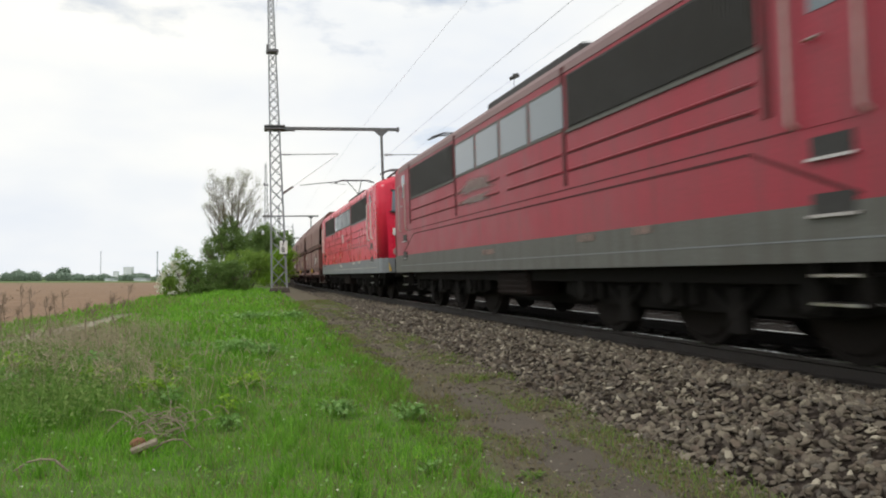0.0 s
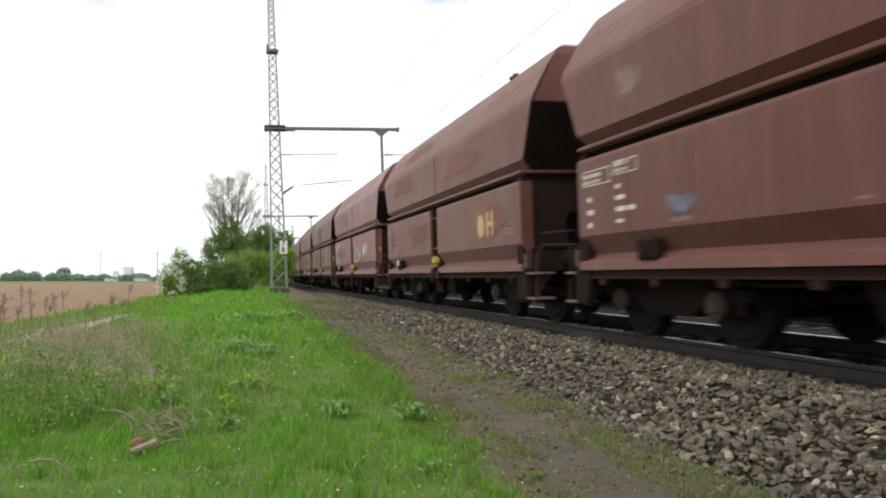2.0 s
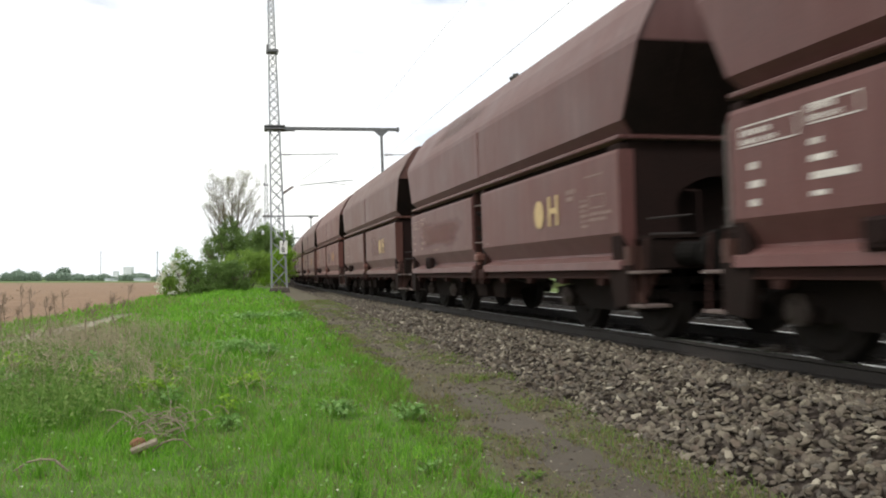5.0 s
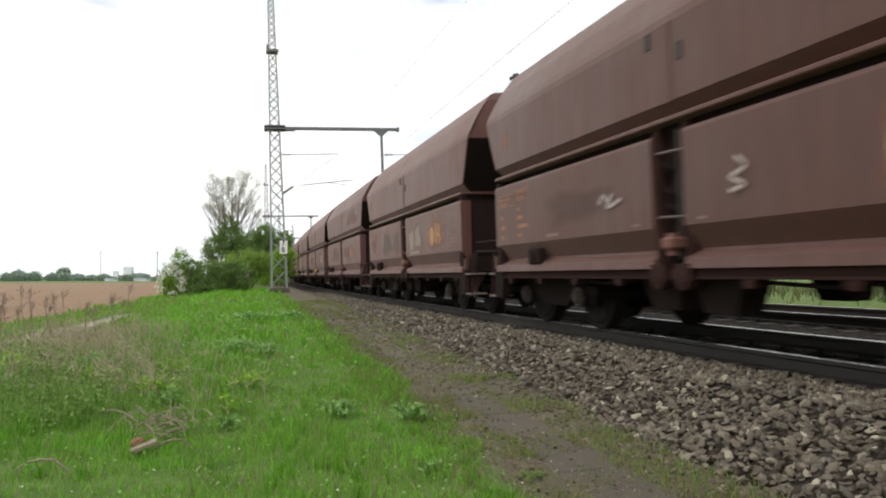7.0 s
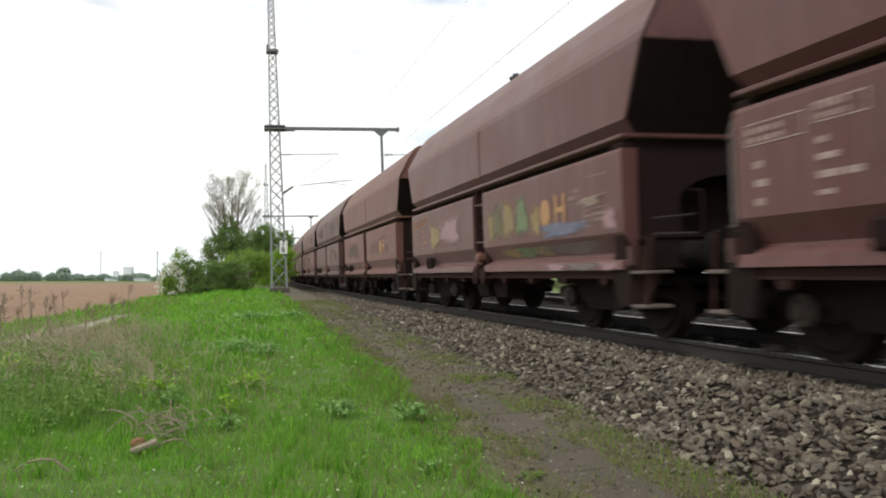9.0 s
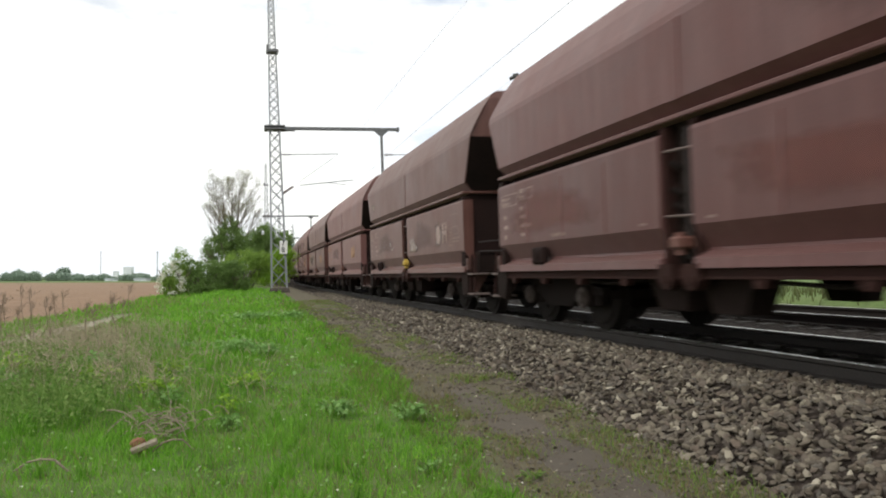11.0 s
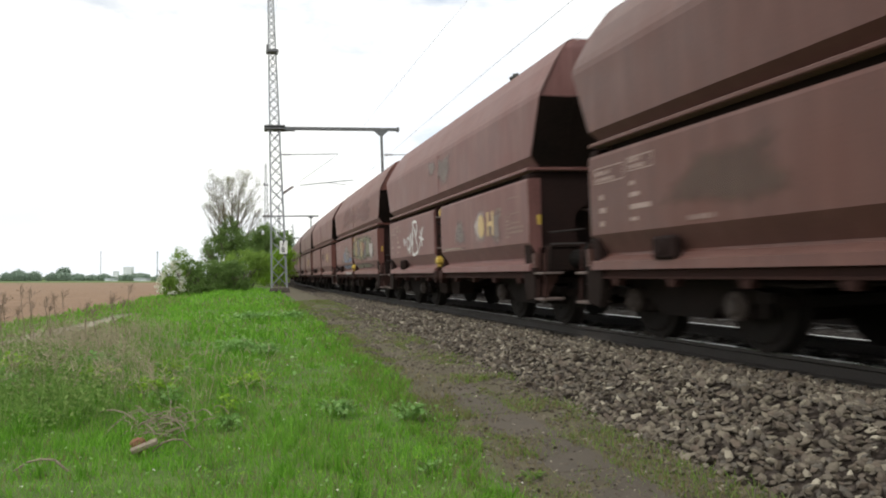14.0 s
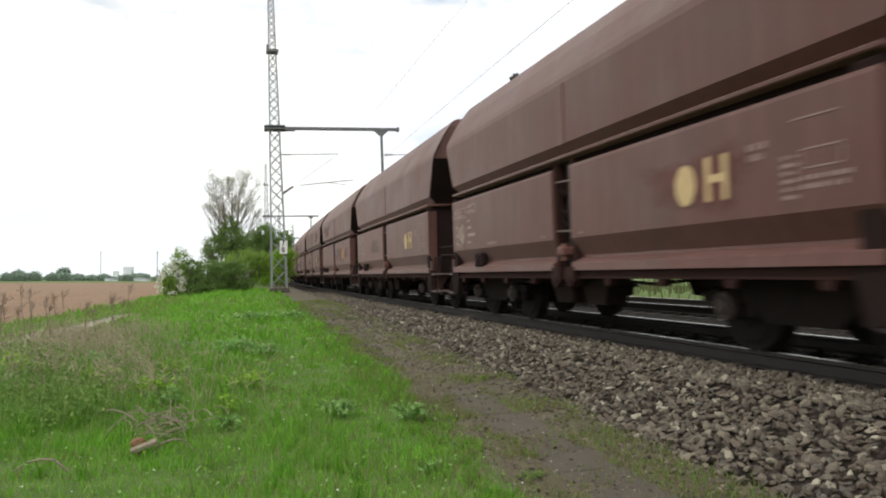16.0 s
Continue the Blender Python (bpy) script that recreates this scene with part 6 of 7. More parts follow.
build_track(4.0, "far railway track with rusty rails on concrete sleepers")


def bed_z(s, off):
    """The top of the ballast."""
    if off >= SHOULDER:
        return line(s, off, -0.165 if off < -1.2 else -0.18).z
    a, c = line(s, SHOULDER, -0.19).z, toe(s)
    return a + (c - a) * (SHOULDER - off) / (SHOULDER - TOE)


def stone_shape(seed):
    bm = B()
    bmesh.ops.create_icosphere(bm, subdivisions=1, radius=1.0)
    rg = random.Random(seed)
    for v in bm.verts:
        v.co *= rg.uniform(0.55, 1.2)
        v.co.x *= 1.3
        v.co.z *= 0.55
    bm.faces.ensure_lookup_table()
    vs = np.array([v.co[:] for v in bm.verts])
    fs = [tuple(v.index for v in f.verts) for f in bm.faces]
    bm.free()
    return vs, fs


SHAPES = [stone_shape(k) for k in range(8)]


def scatter_stones():
    rg = np.random.default_rng(4)
    verts, faces, base = [], [], 0
    count = 0
    for s0, s1, dens, size in ((2.5, 9, 400, 0.034), (9, 16, 300, 0.035), (16, 28, 170, 0.040), (28, 45, 70, 0.048)):
        k = int((s1 - s0) * 1.97 * dens)
        for _ in range(k):
            s, off = rg.uniform(s0, s1), rg.uniform(TOE - 0.12, -0.88)
            if off < TOE and rg.random() < 0.6:
                continue
            p = flat(s, off, 0)
            z = bed_z(s, max(off, TOE)) + rg.uniform(-0.01, 0.022)
            sc = size * rg.uniform(0.6, 1.35)
            vs, fs = SHAPES[rg.integers(8)]
            e = Euler((rg.normal() * 0.5, rg.normal() * 0.5, rg.uniform(-3.1, 3.1))).to_matrix()
            q = vs * sc @ np.array(e).T + np.array((p.x, p.y, z))
            verts.append(q)
            faces += [tuple(base + i for i in f) for f in fs]
            base += len(vs)
    me = raw_mesh("ballast_stones", np.concatenate(verts).tolist(), faces, "stone")
    ob = part("loose_ballast", me, None, BED, "loose crushed stones")
    ob["kind"] = "stuff"


scatter_stones()

# cable trough lids along the line, part buried
def trough():
    tr = tagged(new("cable_trough"), "grey-brown concrete cable trough lids sunk in dirt", "cable trough")
    for i in range(10):
        s = 1.2 + i * 1.0
        bm = B()
        wdt, ln = 0.27, 0.49
        loft(bm, [[(x, y, z) for x, y in ((-wdt, -ln), (wdt, -ln), (wdt, ln), (-wdt, ln))] for z in (-0.10, 0.0)] + [[(x, y, 0.012) for x, y in ((-wdt + 0.015, -ln + 0.012), (wdt - 0.015, -ln + 0.012), (wdt - 0.015, ln - 0.012), (-wdt + 0.015, ln - 0.012))]])
        p = flat(s, -3.40, 0)
        slope = math.degrees(math.atan((bank(s + 0.5) - bank(s - 0.5))))
        part("lid", bm, "trough", tr, at=pose(p.x, p.y, bank(s) + 0.001 - 0.0010 * i + random.uniform(-0.004, 0.004), slope, random.uniform(-1, 1), math.degrees(heading(s)) + random.uniform(-0.7, 0.7)))


M["trough"] = surface("dirty_concrete_lid", (0.068, 0.056, 0.042), (0.108, 0.09, 0.068), 0.95, 0, 3.0, 60, 0.3, spread=0.08)
trough()


# ---------------- plants ----------------
def leaf_material(name, a, c, d, rough=0.6, shine=0.25, patch_col=None):
    m, n, l, b = nodes_of(name)
    g = n.new("ShaderNodeNewGeometry")
    col = ramp(n, l, g.outputs["Random Per Island"], [(0.0, a), (0.5, c), (1.0, d)])
    patch = noise_tex(n, l, 0.9, 4)
    col = mix(n, l, ramp(n, l, patch, [(0.35, (0, 0, 0)), (0.7, (0.55, 0.55, 0.55))]), col, patch_col or c)
    l.new(col, b.inputs["Base Color"])
    b.inputs["Roughness"].default_value = rough
    b.inputs["Specular IOR Level"].default_value = shine
    tr = n.new("ShaderNodeBsdfTranslucent")
    l.new(col, tr.inputs["Color"])
    ms = n.new("ShaderNodeMixShader")
    ms.inputs[0].default_value = 0.42
    out = n["Material Output"]
    l.new(b.outputs[0], ms.inputs[1])
    l.new(tr.outputs[0], ms.inputs[2])
    l.new(ms.outputs[0], out.inputs["Surface"])
    M[name] = m
    return m


leaf_material("grass_blades", (0.092, 0.25, 0.017), (0.16, 0.40, 0.028), (0.245, 0.49, 0.055), patch_col=(0.15, 0.31, 0.04))
leaf_material("dry_grass", (0.14, 0.13, 0.055), (0.22, 0.19, 0.095), (0.34, 0.30, 0.17), 0.8)
leaf_material("tuft_blades", (0.065, 0.19, 0.014), (0.12, 0.31, 0.024), (0.21, 0.42, 0.05))
leaf_material("strip_grass", (0.11, 0.17, 0.04), (0.16, 0.26, 0.05), (0.25, 0.36, 0.09))
leaf_material("far_verge", (0.07, 0.085, 0.03), (0.105, 0.125, 0.045), (0.16, 0.17, 0.075))
leaf_material("weed_leaves", (0.14, 0.29, 0.065), (0.22, 0.40, 0.115), (0.34, 0.50, 0.20))
leaf_material("bright_leaves", (0.16, 0.32, 0.02), (0.24, 0.42, 0.035), (0.36, 0.52, 0.08))
leaf_material("hedge_leaves", (0.095, 0.165, 0.042), (0.155, 0.25, 0.068), (0.24, 0.35, 0.115))
leaf_material("light_leaves", (0.13, 0.23, 0.035), (0.21, 0.34, 0.06), (0.32, 0.44, 0.11))
leaf_material("spring_leaves", (0.17, 0.19, 0.075), (0.25, 0.27, 0.12), (0.35, 0.36, 0.18))
leaf_material("pale_weeds", (0.10, 0.20, 0.04), (0.17, 0.29, 0.065), (0.29, 0.39, 0.13), 0.8)
# distance haze is put into these paler, bluer greens
leaf_material("haze_pale_leaves", (0.20, 0.275, 0.22), (0.265, 0.345, 0.27), (0.33, 0.41, 0.32))
leaf_material("blossom", (0.70, 0.70, 0.60), (0.78, 0.78, 0.68), (0.85, 0.85, 0.78))
M["bark"] = surface("grey_bark", (0.10, 0.085, 0.065), (0.19, 0.165, 0.13), 0.9, 0, 5, 40, 0.3)
M["dry_stem"] = surface("dry_brown_stem", (0.27, 0.225, 0.145), (0.46, 0.39, 0.275), 0.9, 0, 5, 40, 0.2)
M["dry_tall"] = surface("dark_dry_stalk", (0.15, 0.105, 0.078), (0.25, 0.19, 0.14), 0.9, 0, 5, 40, 0.2)
M["dead_wood"] = surface("bleached_dead_wood", (0.13, 0.10, 0.07), (0.33, 0.28, 0.21), 0.9, 0, 8, 60, 0.3)
M["brick_lump"] = surface("broken_red_brick", (0.17, 0.075, 0.04), (0.27, 0.125, 0.075), 0.9, 0, 12, 60, 0.4)

RG = np.random.default_rng(11)


def blades(name, xy, height, width, material, label, lean=0.5, category="grass"):
    """Bent blades of grass standing on the ground at xy, as one mesh."""
    k = len(xy)
    z = np.array([ground_z(x, y) for x, y in xy])
    base = np.c_[xy, z - 0.01]
    a = RG.uniform(0, 2 * math.pi, k)
    h = height * RG.uniform(0.4, 1.25, k) * np.array([0.85 + 0.75 * lumps(x, y, 1.1) + 0.4 * lumps(x, y, 3.3) for x, y in xy]).clip(0.3, 1.6)
    w = width * RG.uniform(0.7, 1.3, k)
    side = np.c_[np.cos(a), np.sin(a), np.zeros(k)] * (w / 2)[:, None]
    b2 = RG.uniform(0, 2 * math.pi, k)
    bend = np.c_[np.cos(b2), np.sin(b2), np.zeros(k)] * (h * lean * RG.uniform(0.1, 1.0, k))[:, None]
    up = np.c_[np.zeros(k), np.zeros(k), h]
    mid = base + up * 0.55 + bend * 0.35
    tip = base + up * RG.uniform(0.85, 1.0, k)[:, None] + bend
    v = np.stack([base - side, base + side, mid + side * 0.75, mid - side * 0.75, tip], 1).reshape(-1, 3)
    i = np.arange(k)[:, None] * 5
    quads = (i + np.array([[0, 1, 2, 3]])).tolist()
    tris = (i + np.array([[3, 2, 4]])).tolist()
    me = raw_mesh(name, v.tolist(), quads + tris, material)
    return tagged(part(name, me, None), label, category, kind="stuff")


def verge_points(y0, y1, per_m2, off_max, off_min=-60.0, xlim=None, clump=0.0):
    """Random ground points on the verge between two distances."""
    out = []
    area_w = 0.66 * y1 + 1.0
    k = int((y1 - y0) * (area_w + 3.0) * per_m2)
    X = RG.uniform(-area_w, 3.0, k)
    Y = RG.uniform(y0, y1, k)
    for x, y in zip(X, Y):
        if x < -0.62 * y - 0.6:
            continue
        s, off = to_line(x, y)
        edge = off + 0.30 * lumps(x, y, 0.8) + 0.18 * lumps(x, y, 2.6)
        if edge > off_max or off < off_min:
            continue
        d, f, t = zones(x, y)
        if f > 0.3 or t > 0.4:
            continue
        if clump and lumps(x, y, 1.9) + lumps(x, y, 5.0) * 0.6 < clump - RG.uniform(0, 0.5):
            continue
        out.append((x, y))
    return np.array(out)


blades("grass", verge_points(3.2, 7.5, 1250, -3.95), 0.115, 0.0065, "grass_blades", "lush green spring grass on the verge", 1.0)
blades("grass", verge_points(7.5, 13, 560, -3.95), 0.12, 0.010, "grass_blades", "lush green spring grass on the verge", 1.0)
blades("grass", verge_points(13, 24, 150, -3.9), 0.17, 0.024, "grass_blades", "lush green spring grass on the verge", 1.0)
blades("grass", verge_points(24, 46, 32, -3.9), 0.19, 0.05, "grass_blades", "lush green spring grass on the verge", 1.0)
blades("dry_grass", verge_points(3.2, 12, 300, -3.6, clump=0.12), 0.13, 0.006, "dry_grass", "dry yellowed grass stalks in the verge", 0.9)
blades("dry_grass", verge_points(14, 38, 26, -8.0), 0.2, 0.026, "dry_grass", "dry yellowed grass along the field edge", 0.9)
blades("dry_grass", verge_points(12, 30, 22, -4.2, clump=0.2), 0.18, 0.02, "dry_grass", "dry yellowed grass stalks in the verge", 0.9)
tufts = []
for x, y in verge_points(3.4, 16, 4.2, -4.2):
    k = int(RG.integers(12, 26))
    tufts += [(x + RG.normal() * 0.035, y + RG.normal() * 0.035) for _ in range(k)]
blades("grass_tufts", np.array(tufts), 0.21, 0.008, "tuft_blades", "taller dark tufts of grass on the verge", 0.7)


def ground_leaves(points, size, material, label):
    """Small broad leaves of low weeds among the blades."""
    k = len(points)
    c = np.array([(x, y, ground_z(x, y)) for x, y in points])
    c[:, 2] += RG.uniform(0.03, 0.13, k)
    a = RG.uniform(0, 6.28, k)
    sz = size * RG.uniform(0.5, 1.4, k)
    u = np.c_[np.cos(a), np.sin(a), RG.normal(size=k) * 0.35] * sz[:, None] * 0.6
    w = np.c_[-np.sin(a), np.cos(a), RG.normal(size=k) * 0.35] * sz[:, None] * 0.4
    v = np.stack([c - u, c + w - u * 0.2, c + u, c - w - u * 0.2], 1).reshape(-1, 3)
    f = (np.arange(k)[:, None] * 4 + np.array([[0, 1, 2, 3]])).tolist()
    tagged(part("low_weeds", raw_mesh("low_weeds", v.tolist(), f, material), None), label, "weeds", kind="stuff")


ground_leaves(verge_points(3.2, 9, 90, -4.0, clump=0.25), 0.021, "weed_leaves", "low broad-leaved weeds in the grass")
ground_leaves(verge_points(3.2, 9, 55, -4.0, clump=0.35), 0.019, "bright_leaves", "low yellow-green weeds in the grass")
ground_leaves(verge_points(9, 20, 30, -4.1, clump=0.25), 0.055, "weed_leaves", "low broad-leaved weeds in the grass")
ground_leaves(verge_points(3.4, 12, 3.0, -3.9), 0.022, "blossom", "tiny white flowers in the grass")
# thin growth on the bare strip beside the ballast
strip = []
for _ in range(120000):
    s, off = RG.uniform(2.5, 30), RG.choice((RG.uniform(-3.2, -2.3), RG.uniform(-4.35, -3.6), RG.uniform(-3.7, -3.1) if RG.random() < 0.25 else RG.uniform(-4.4, -3.65)))
    p = flat(s, off, 0)
    if lumps(p.x, p.y, 1.3) + 0.5 * lumps(p.x, p.y, 4) > (-0.22 if off < -3.5 else -0.15):
        strip.append((p.x, p.y))
strip = np.array(strip)
blades("sparse_grass", strip[::2], 0.06, 0.008, "strip_grass", "sparse short grass on bare dirt", 0.9)
blades("straw", strip[::3], 0.03, 0.0045, "dry_grass", "dead straw lying on bare dirt", 4.5)
blades("sparse_grass", strip[1::2], 0.055, 0.007, "dry_grass", "sparse dry grass on bare dirt", 1.0)
far_side = []
for _ in range(3500):
    p = flat(RG.uniform(3, 60), RG.uniform(8.3, 15), 0)
    far_side.append((p.x, p.y))
blades("grass", np.array(far_side), 0.55, 0.05, "far_verge", "tall pale grass beyond the far track", 0.6)


def leaf_cloud(name, blobs, count, size, material, parent, label="", flat_leaf=0.0, shell=0.35):
    """Leaves scattered through ellipsoids (x, y, z, rx, ry, rz), denser to the rim, with gaps where the noise is low."""
    w = np.array([b2[3] * b2[4] + b2[5] * b2[3] for b2 in blobs])
    pick = RG.choice(len(blobs), int(count * 1.6), p=w / w.sum())
    bl = np.array(blobs)[pick]
    d = RG.normal(size=(len(pick), 3))
    d /= np.linalg.norm(d, axis=1)[:, None]
    r = RG.uniform(shell, 1.0, len(pick)) ** 0.6
    wob = np.array([1 + 0.42 * noise.noise(Vector(q * 2.2 + p0[:3])) + 0.3 * noise.noise(Vector(q * 6.5 + p0[:3])) for q, p0 in zip(d, bl)])
    c = bl[:, :3] + d * bl[:, 3:] * (r * wob)[:, None]
    fr = 1.6 / max(0.2, float(bl[:, 3].mean()))
    keep = np.array([noise.noise(Vector(q) * fr * 1.5) > -0.18 + RG.uniform(-0.25, 0.25) for q in c])
    c = c[keep][:count]
    k = len(c)
    sz = size * RG.uniform(0.55, 1.4, k)
    t1 = RG.normal(size=(k, 3))
    t1[:, 2] *= 1 - flat_leaf
    t1 /= np.linalg.norm(t1, axis=1)[:, None]
    t2 = np.cross(t1, RG.normal(size=(k, 3)) * np.array([1 - flat_leaf, 1 - flat_leaf, 1]) + 1e-6)
    t2 /= np.linalg.norm(t2, axis=1)[:, None]
    a, b2 = t1 * sz[:, None] * 0.62, t2 * sz[:, None] * 0.36
    v = np.stack([c - a, c + b2, c + a, c - b2], 1).reshape(-1, 3)
    f = (np.arange(k)[:, None] * 4 + np.array([[0, 1, 2, 3]])).tolist()
    me = raw_mesh(name, v.tolist(), f, material)
    return part(name, me, None, parent, label)


def limb(bm, a, c, r0, r1, seg=6):
    return cyl(bm, a, c, r0, seg, r1)


def branching(bm, rg, p, d, length, r, depth, spread, tips):
    """A tapered limb that forks until depth runs out."""
    q = p + d * length
    limb(bm, p, q, r, r * 0.72, 6 if depth > 2 else 4)
    tips.append(q)
    if depth == 0:
        return
    for _ in range(3 if depth > 1 else 4):
        nd = (d + Vector((rg.uniform(-1, 1), rg.uniform(-1, 1), rg.uniform(-0.25, 0.8))) * spread).normalized()
        branching(bm, rg, q - d * length * rg.uniform(0, 0.3), nd, length * rg.uniform(0.62, 0.86), r * 0.62, depth - 1, spread, tips)


def tall_tree(x, y, height):
    tr = tagged(new("tree"), "tall sparse tree with fine upright twigs, barely in leaf", "tree")
    z = ground_z(x, y) - 0.05
    tr.matrix_basis = pose(x, y, z)
    rg = random.Random(8)
    bm, tips = B(), []
    for sx, lean in ((-0.25, -0.05), (0.2, 0.04), (0.0, 0.0)):
        a = Vector((sx, 0, 0))
        c = Vector((sx + lean * height, rg.uniform(-0.2, 0.2), height * 0.86))
        limb(bm, a, c, 0.15, 0.02, 8)
        for i in range(15):
            u = 0.30 + 0.66 * i / 15
            p = a + (c - a) * u
            an = i * 2.4 + sx * 9
            d = Vector((0.62 * math.cos(an), 0.62 * math.sin(an), rg.uniform(0.7, 1.0))).normalized()
            branching(bm, rg, p, d, height * 0.20 * (1.15 - 0.75 * u) * rg.uniform(0.8, 1.25), 0.032 * (1.3 - u), 3, 0.36, tips)
    part("trunk", bm, "bark", tr, "grey-brown trunks and fine twigs")
    blobs = [(t.x, t.y, t.z, 0.30, 0.30, 0.34) for t in tips if t.z > height * 0.25]
    leaf_cloud("crown", blobs, 6500, 0.06, "spring_leaves", tr, "thin olive spring foliage", shell=0.0)
    return tr


def shrub(x, y, blobs, count, size, material, label, blossoms=0, blossom_blobs=(), category="shrub"):
    sh = tagged(new("shrub"), label, category, "shrubs beside the line")
    sh.matrix_basis = pose(x, y, ground_z(x, y))
    rg = random.Random(int(x * 7 + y))
    bm, tips = B(), []
    for i in range(5):
        a = i * 1.3
        branching(bm, rg, Vector((0.2 * math.cos(a), 0.2 * math.sin(a), -0.1)), Vector((0.5 * math.cos(a), 0.5 * math.sin(a), 1)).normalized(), 0.3 * max(b2[2] + b2[5] for b2 in blobs), 0.05, 2, 0.5, tips)
    part("stem", bm, "bark", sh, "woody stems")
    leaf_cloud("foliage", blobs, int(count * 1.8), size * 0.72, material, sh)
    if blossoms:
        leaf_cloud("blossom", blossom_blobs, blossoms, size * 0.65, "blossom", sh, "white spring blossom", flat_leaf=0.6, shell=0.6)
    return sh


# hedge group by the field edge
shrub(-14.0, 40.0, [(0, 0, 0.9, 0.9, 0.9, 0.95), (0.1, 0, 1.8, 0.5, 0.5, 0.8), (-0.5, 0.1, 0.5, 0.6, 0.6, 0.5)], 5200, 0.09, "light_leaves",
      "light green shrub with white blossom at the field edge", 2000, [((0.66 * math.sin(i * 2.4) - 0.12) * (1.15 - 0.6 * ((i * 7) % 31) / 31), -0.95 + 0.45 * ((i * 7) % 31) / 31, 0.2 + 1.7 * ((i * 7) % 31) / 31, 0.17, 0.2, 0.09) for i in range(31)])
shrub(-12.6, 40.2, [(0, 0, 0.8, 1.1, 1.0, 0.95), (-0.6, 0, 1.35, 0.6, 0.6, 0.55), (0.7, 0, 1.15, 0.7, 0.7, 0.6), (0.1, -0.3, 0.35, 1.2, 0.8, 0.5)], 9600, 0.09, "hedge_leaves", "dense dark green shrub on the verge")
shrub(-11.3, 40.6, [(0, 0, 0.7, 0.75, 0.8, 0.8), (0.1, 0, 1.15, 0.5, 0.5, 0.55), (0.45, -0.2, 0.3, 0.5, 0.5, 0.4)], 5600, 0.09, "hedge_leaves", "dense dark green shrub on the verge")
shrub(-12.2, 47.0, [(0, 0, 1.3, 1.3, 1.0, 1.2), (0.8, 0, 1.7, 0.8, 0.8, 0.7), (-1.0, 0, 1.2, 0.8, 0.8, 0.8)], 8000, 0.105, "light_leaves", "light green bushy shrub behind the hedge")
shrub(-12.1, 56.0, [(0, 0, 1.4, 1.2, 1.2, 1.4), (0.3, 0, 2.3, 0.8, 0.8, 0.7), (-1.1, 0, 0.9, 0.8, 0.8, 0.9)], 7600, 0.11, "bright_leaves", "fresh light green bush behind the hedge")
tall_tree(-16.25, 58.0, 8.9)
shrub(-16.4, 57.0, [(0, 0, 2.2, 1.7, 1.4, 1.9), (0.4, 0, 3.7, 1.2, 1.1, 1.1), (-0.9, 0, 3.0, 0.9, 0.9, 1.0), (1.2, 0, 2.6, 1.0, 1.0, 1.3), (0.3, 0, 4.6, 0.6, 0.6, 0.9), (-0.6, 0, 4.0, 0.5, 0.5, 0.8)], 13000, 0.12, "hedge_leaves", "tall dark green bush round the tree's foot")
shrub(-16.0, 66.0, [(0, 0, 2.4, 1.4, 1.3, 2.2), (0.5, 0, 4.2, 0.9, 0.9, 1.3), (-0.6, 0, 3.6, 0.9, 0.9, 1.2)], 10000, 0.14, "hedge_leaves", "tall dark green bush behind the tree")
shrub(-17.4, 78.0, [(0, 0, 2.6, 1.5, 1.4, 2.6), (1.0, 0, 4.4, 1.0, 1.0, 1.1), (-0.6, 0, 4.0, 1.1, 1.0, 1.4)], 9000, 0.16, "hedge_leaves", "tall green bush near the line")
shrub(-22.0, 104.0, [(0, 0, 2.6, 1.8, 1.4, 2.6), (1.2, 0, 4.2, 1.1, 1.0, 1.1), (2.1, 0, 2.6, 1.0, 1.0, 1.9)], 5200, 0.24, "haze_pale_leaves", "distant green bush beside the line")
shrub(-30.5, 150.0, [(0, 0, 3.2, 2.4, 1.8, 3.2), (2.2, 0, 3.6, 1.6, 1.4, 2.6), (-2.0, 0, 3.2, 1.6, 1.4, 2.4)], 5200, 0.32, "haze_pale_leaves", "distant trees beside the line")


# low leafy plants in the grass
def leafy_plant(x, y, r, h, count, size, material, label):
    pl = tagged(new("leafy_plant"), label, "plant", "leafy plants in the grass")
    pl.matrix_basis = pose(x, y, ground_z(x, y))
    rg = random.Random(int(1000 * x + y))
    bm = B()
    for i in range(7):
        a = i * 0.9 + rg.uniform(-0.2, 0.2)
        tube(bm, [(0.1 * r * math.cos(a), 0.1 * r * math.sin(a), -0.02), (0.5 * r * math.cos(a), 0.5 * r * math.sin(a), h * 0.7), (0.8 * r * math.cos(a), 0.8 * r * math.sin(a), h * 0.9)], 0.006, 4)
    part("stalk", bm, "hedge_leaves", pl, "thin green stalks")
    leaf_cloud("leaves", [(0, 0, h * 0.55, r, r, h * 0.5), (r * 0.4, -0.1 * r, h * 0.7, r * 0.6, r * 0.6, h * 0.4)], count, size, material, pl, flat_leaf=0.55, shell=0.1)
    return pl


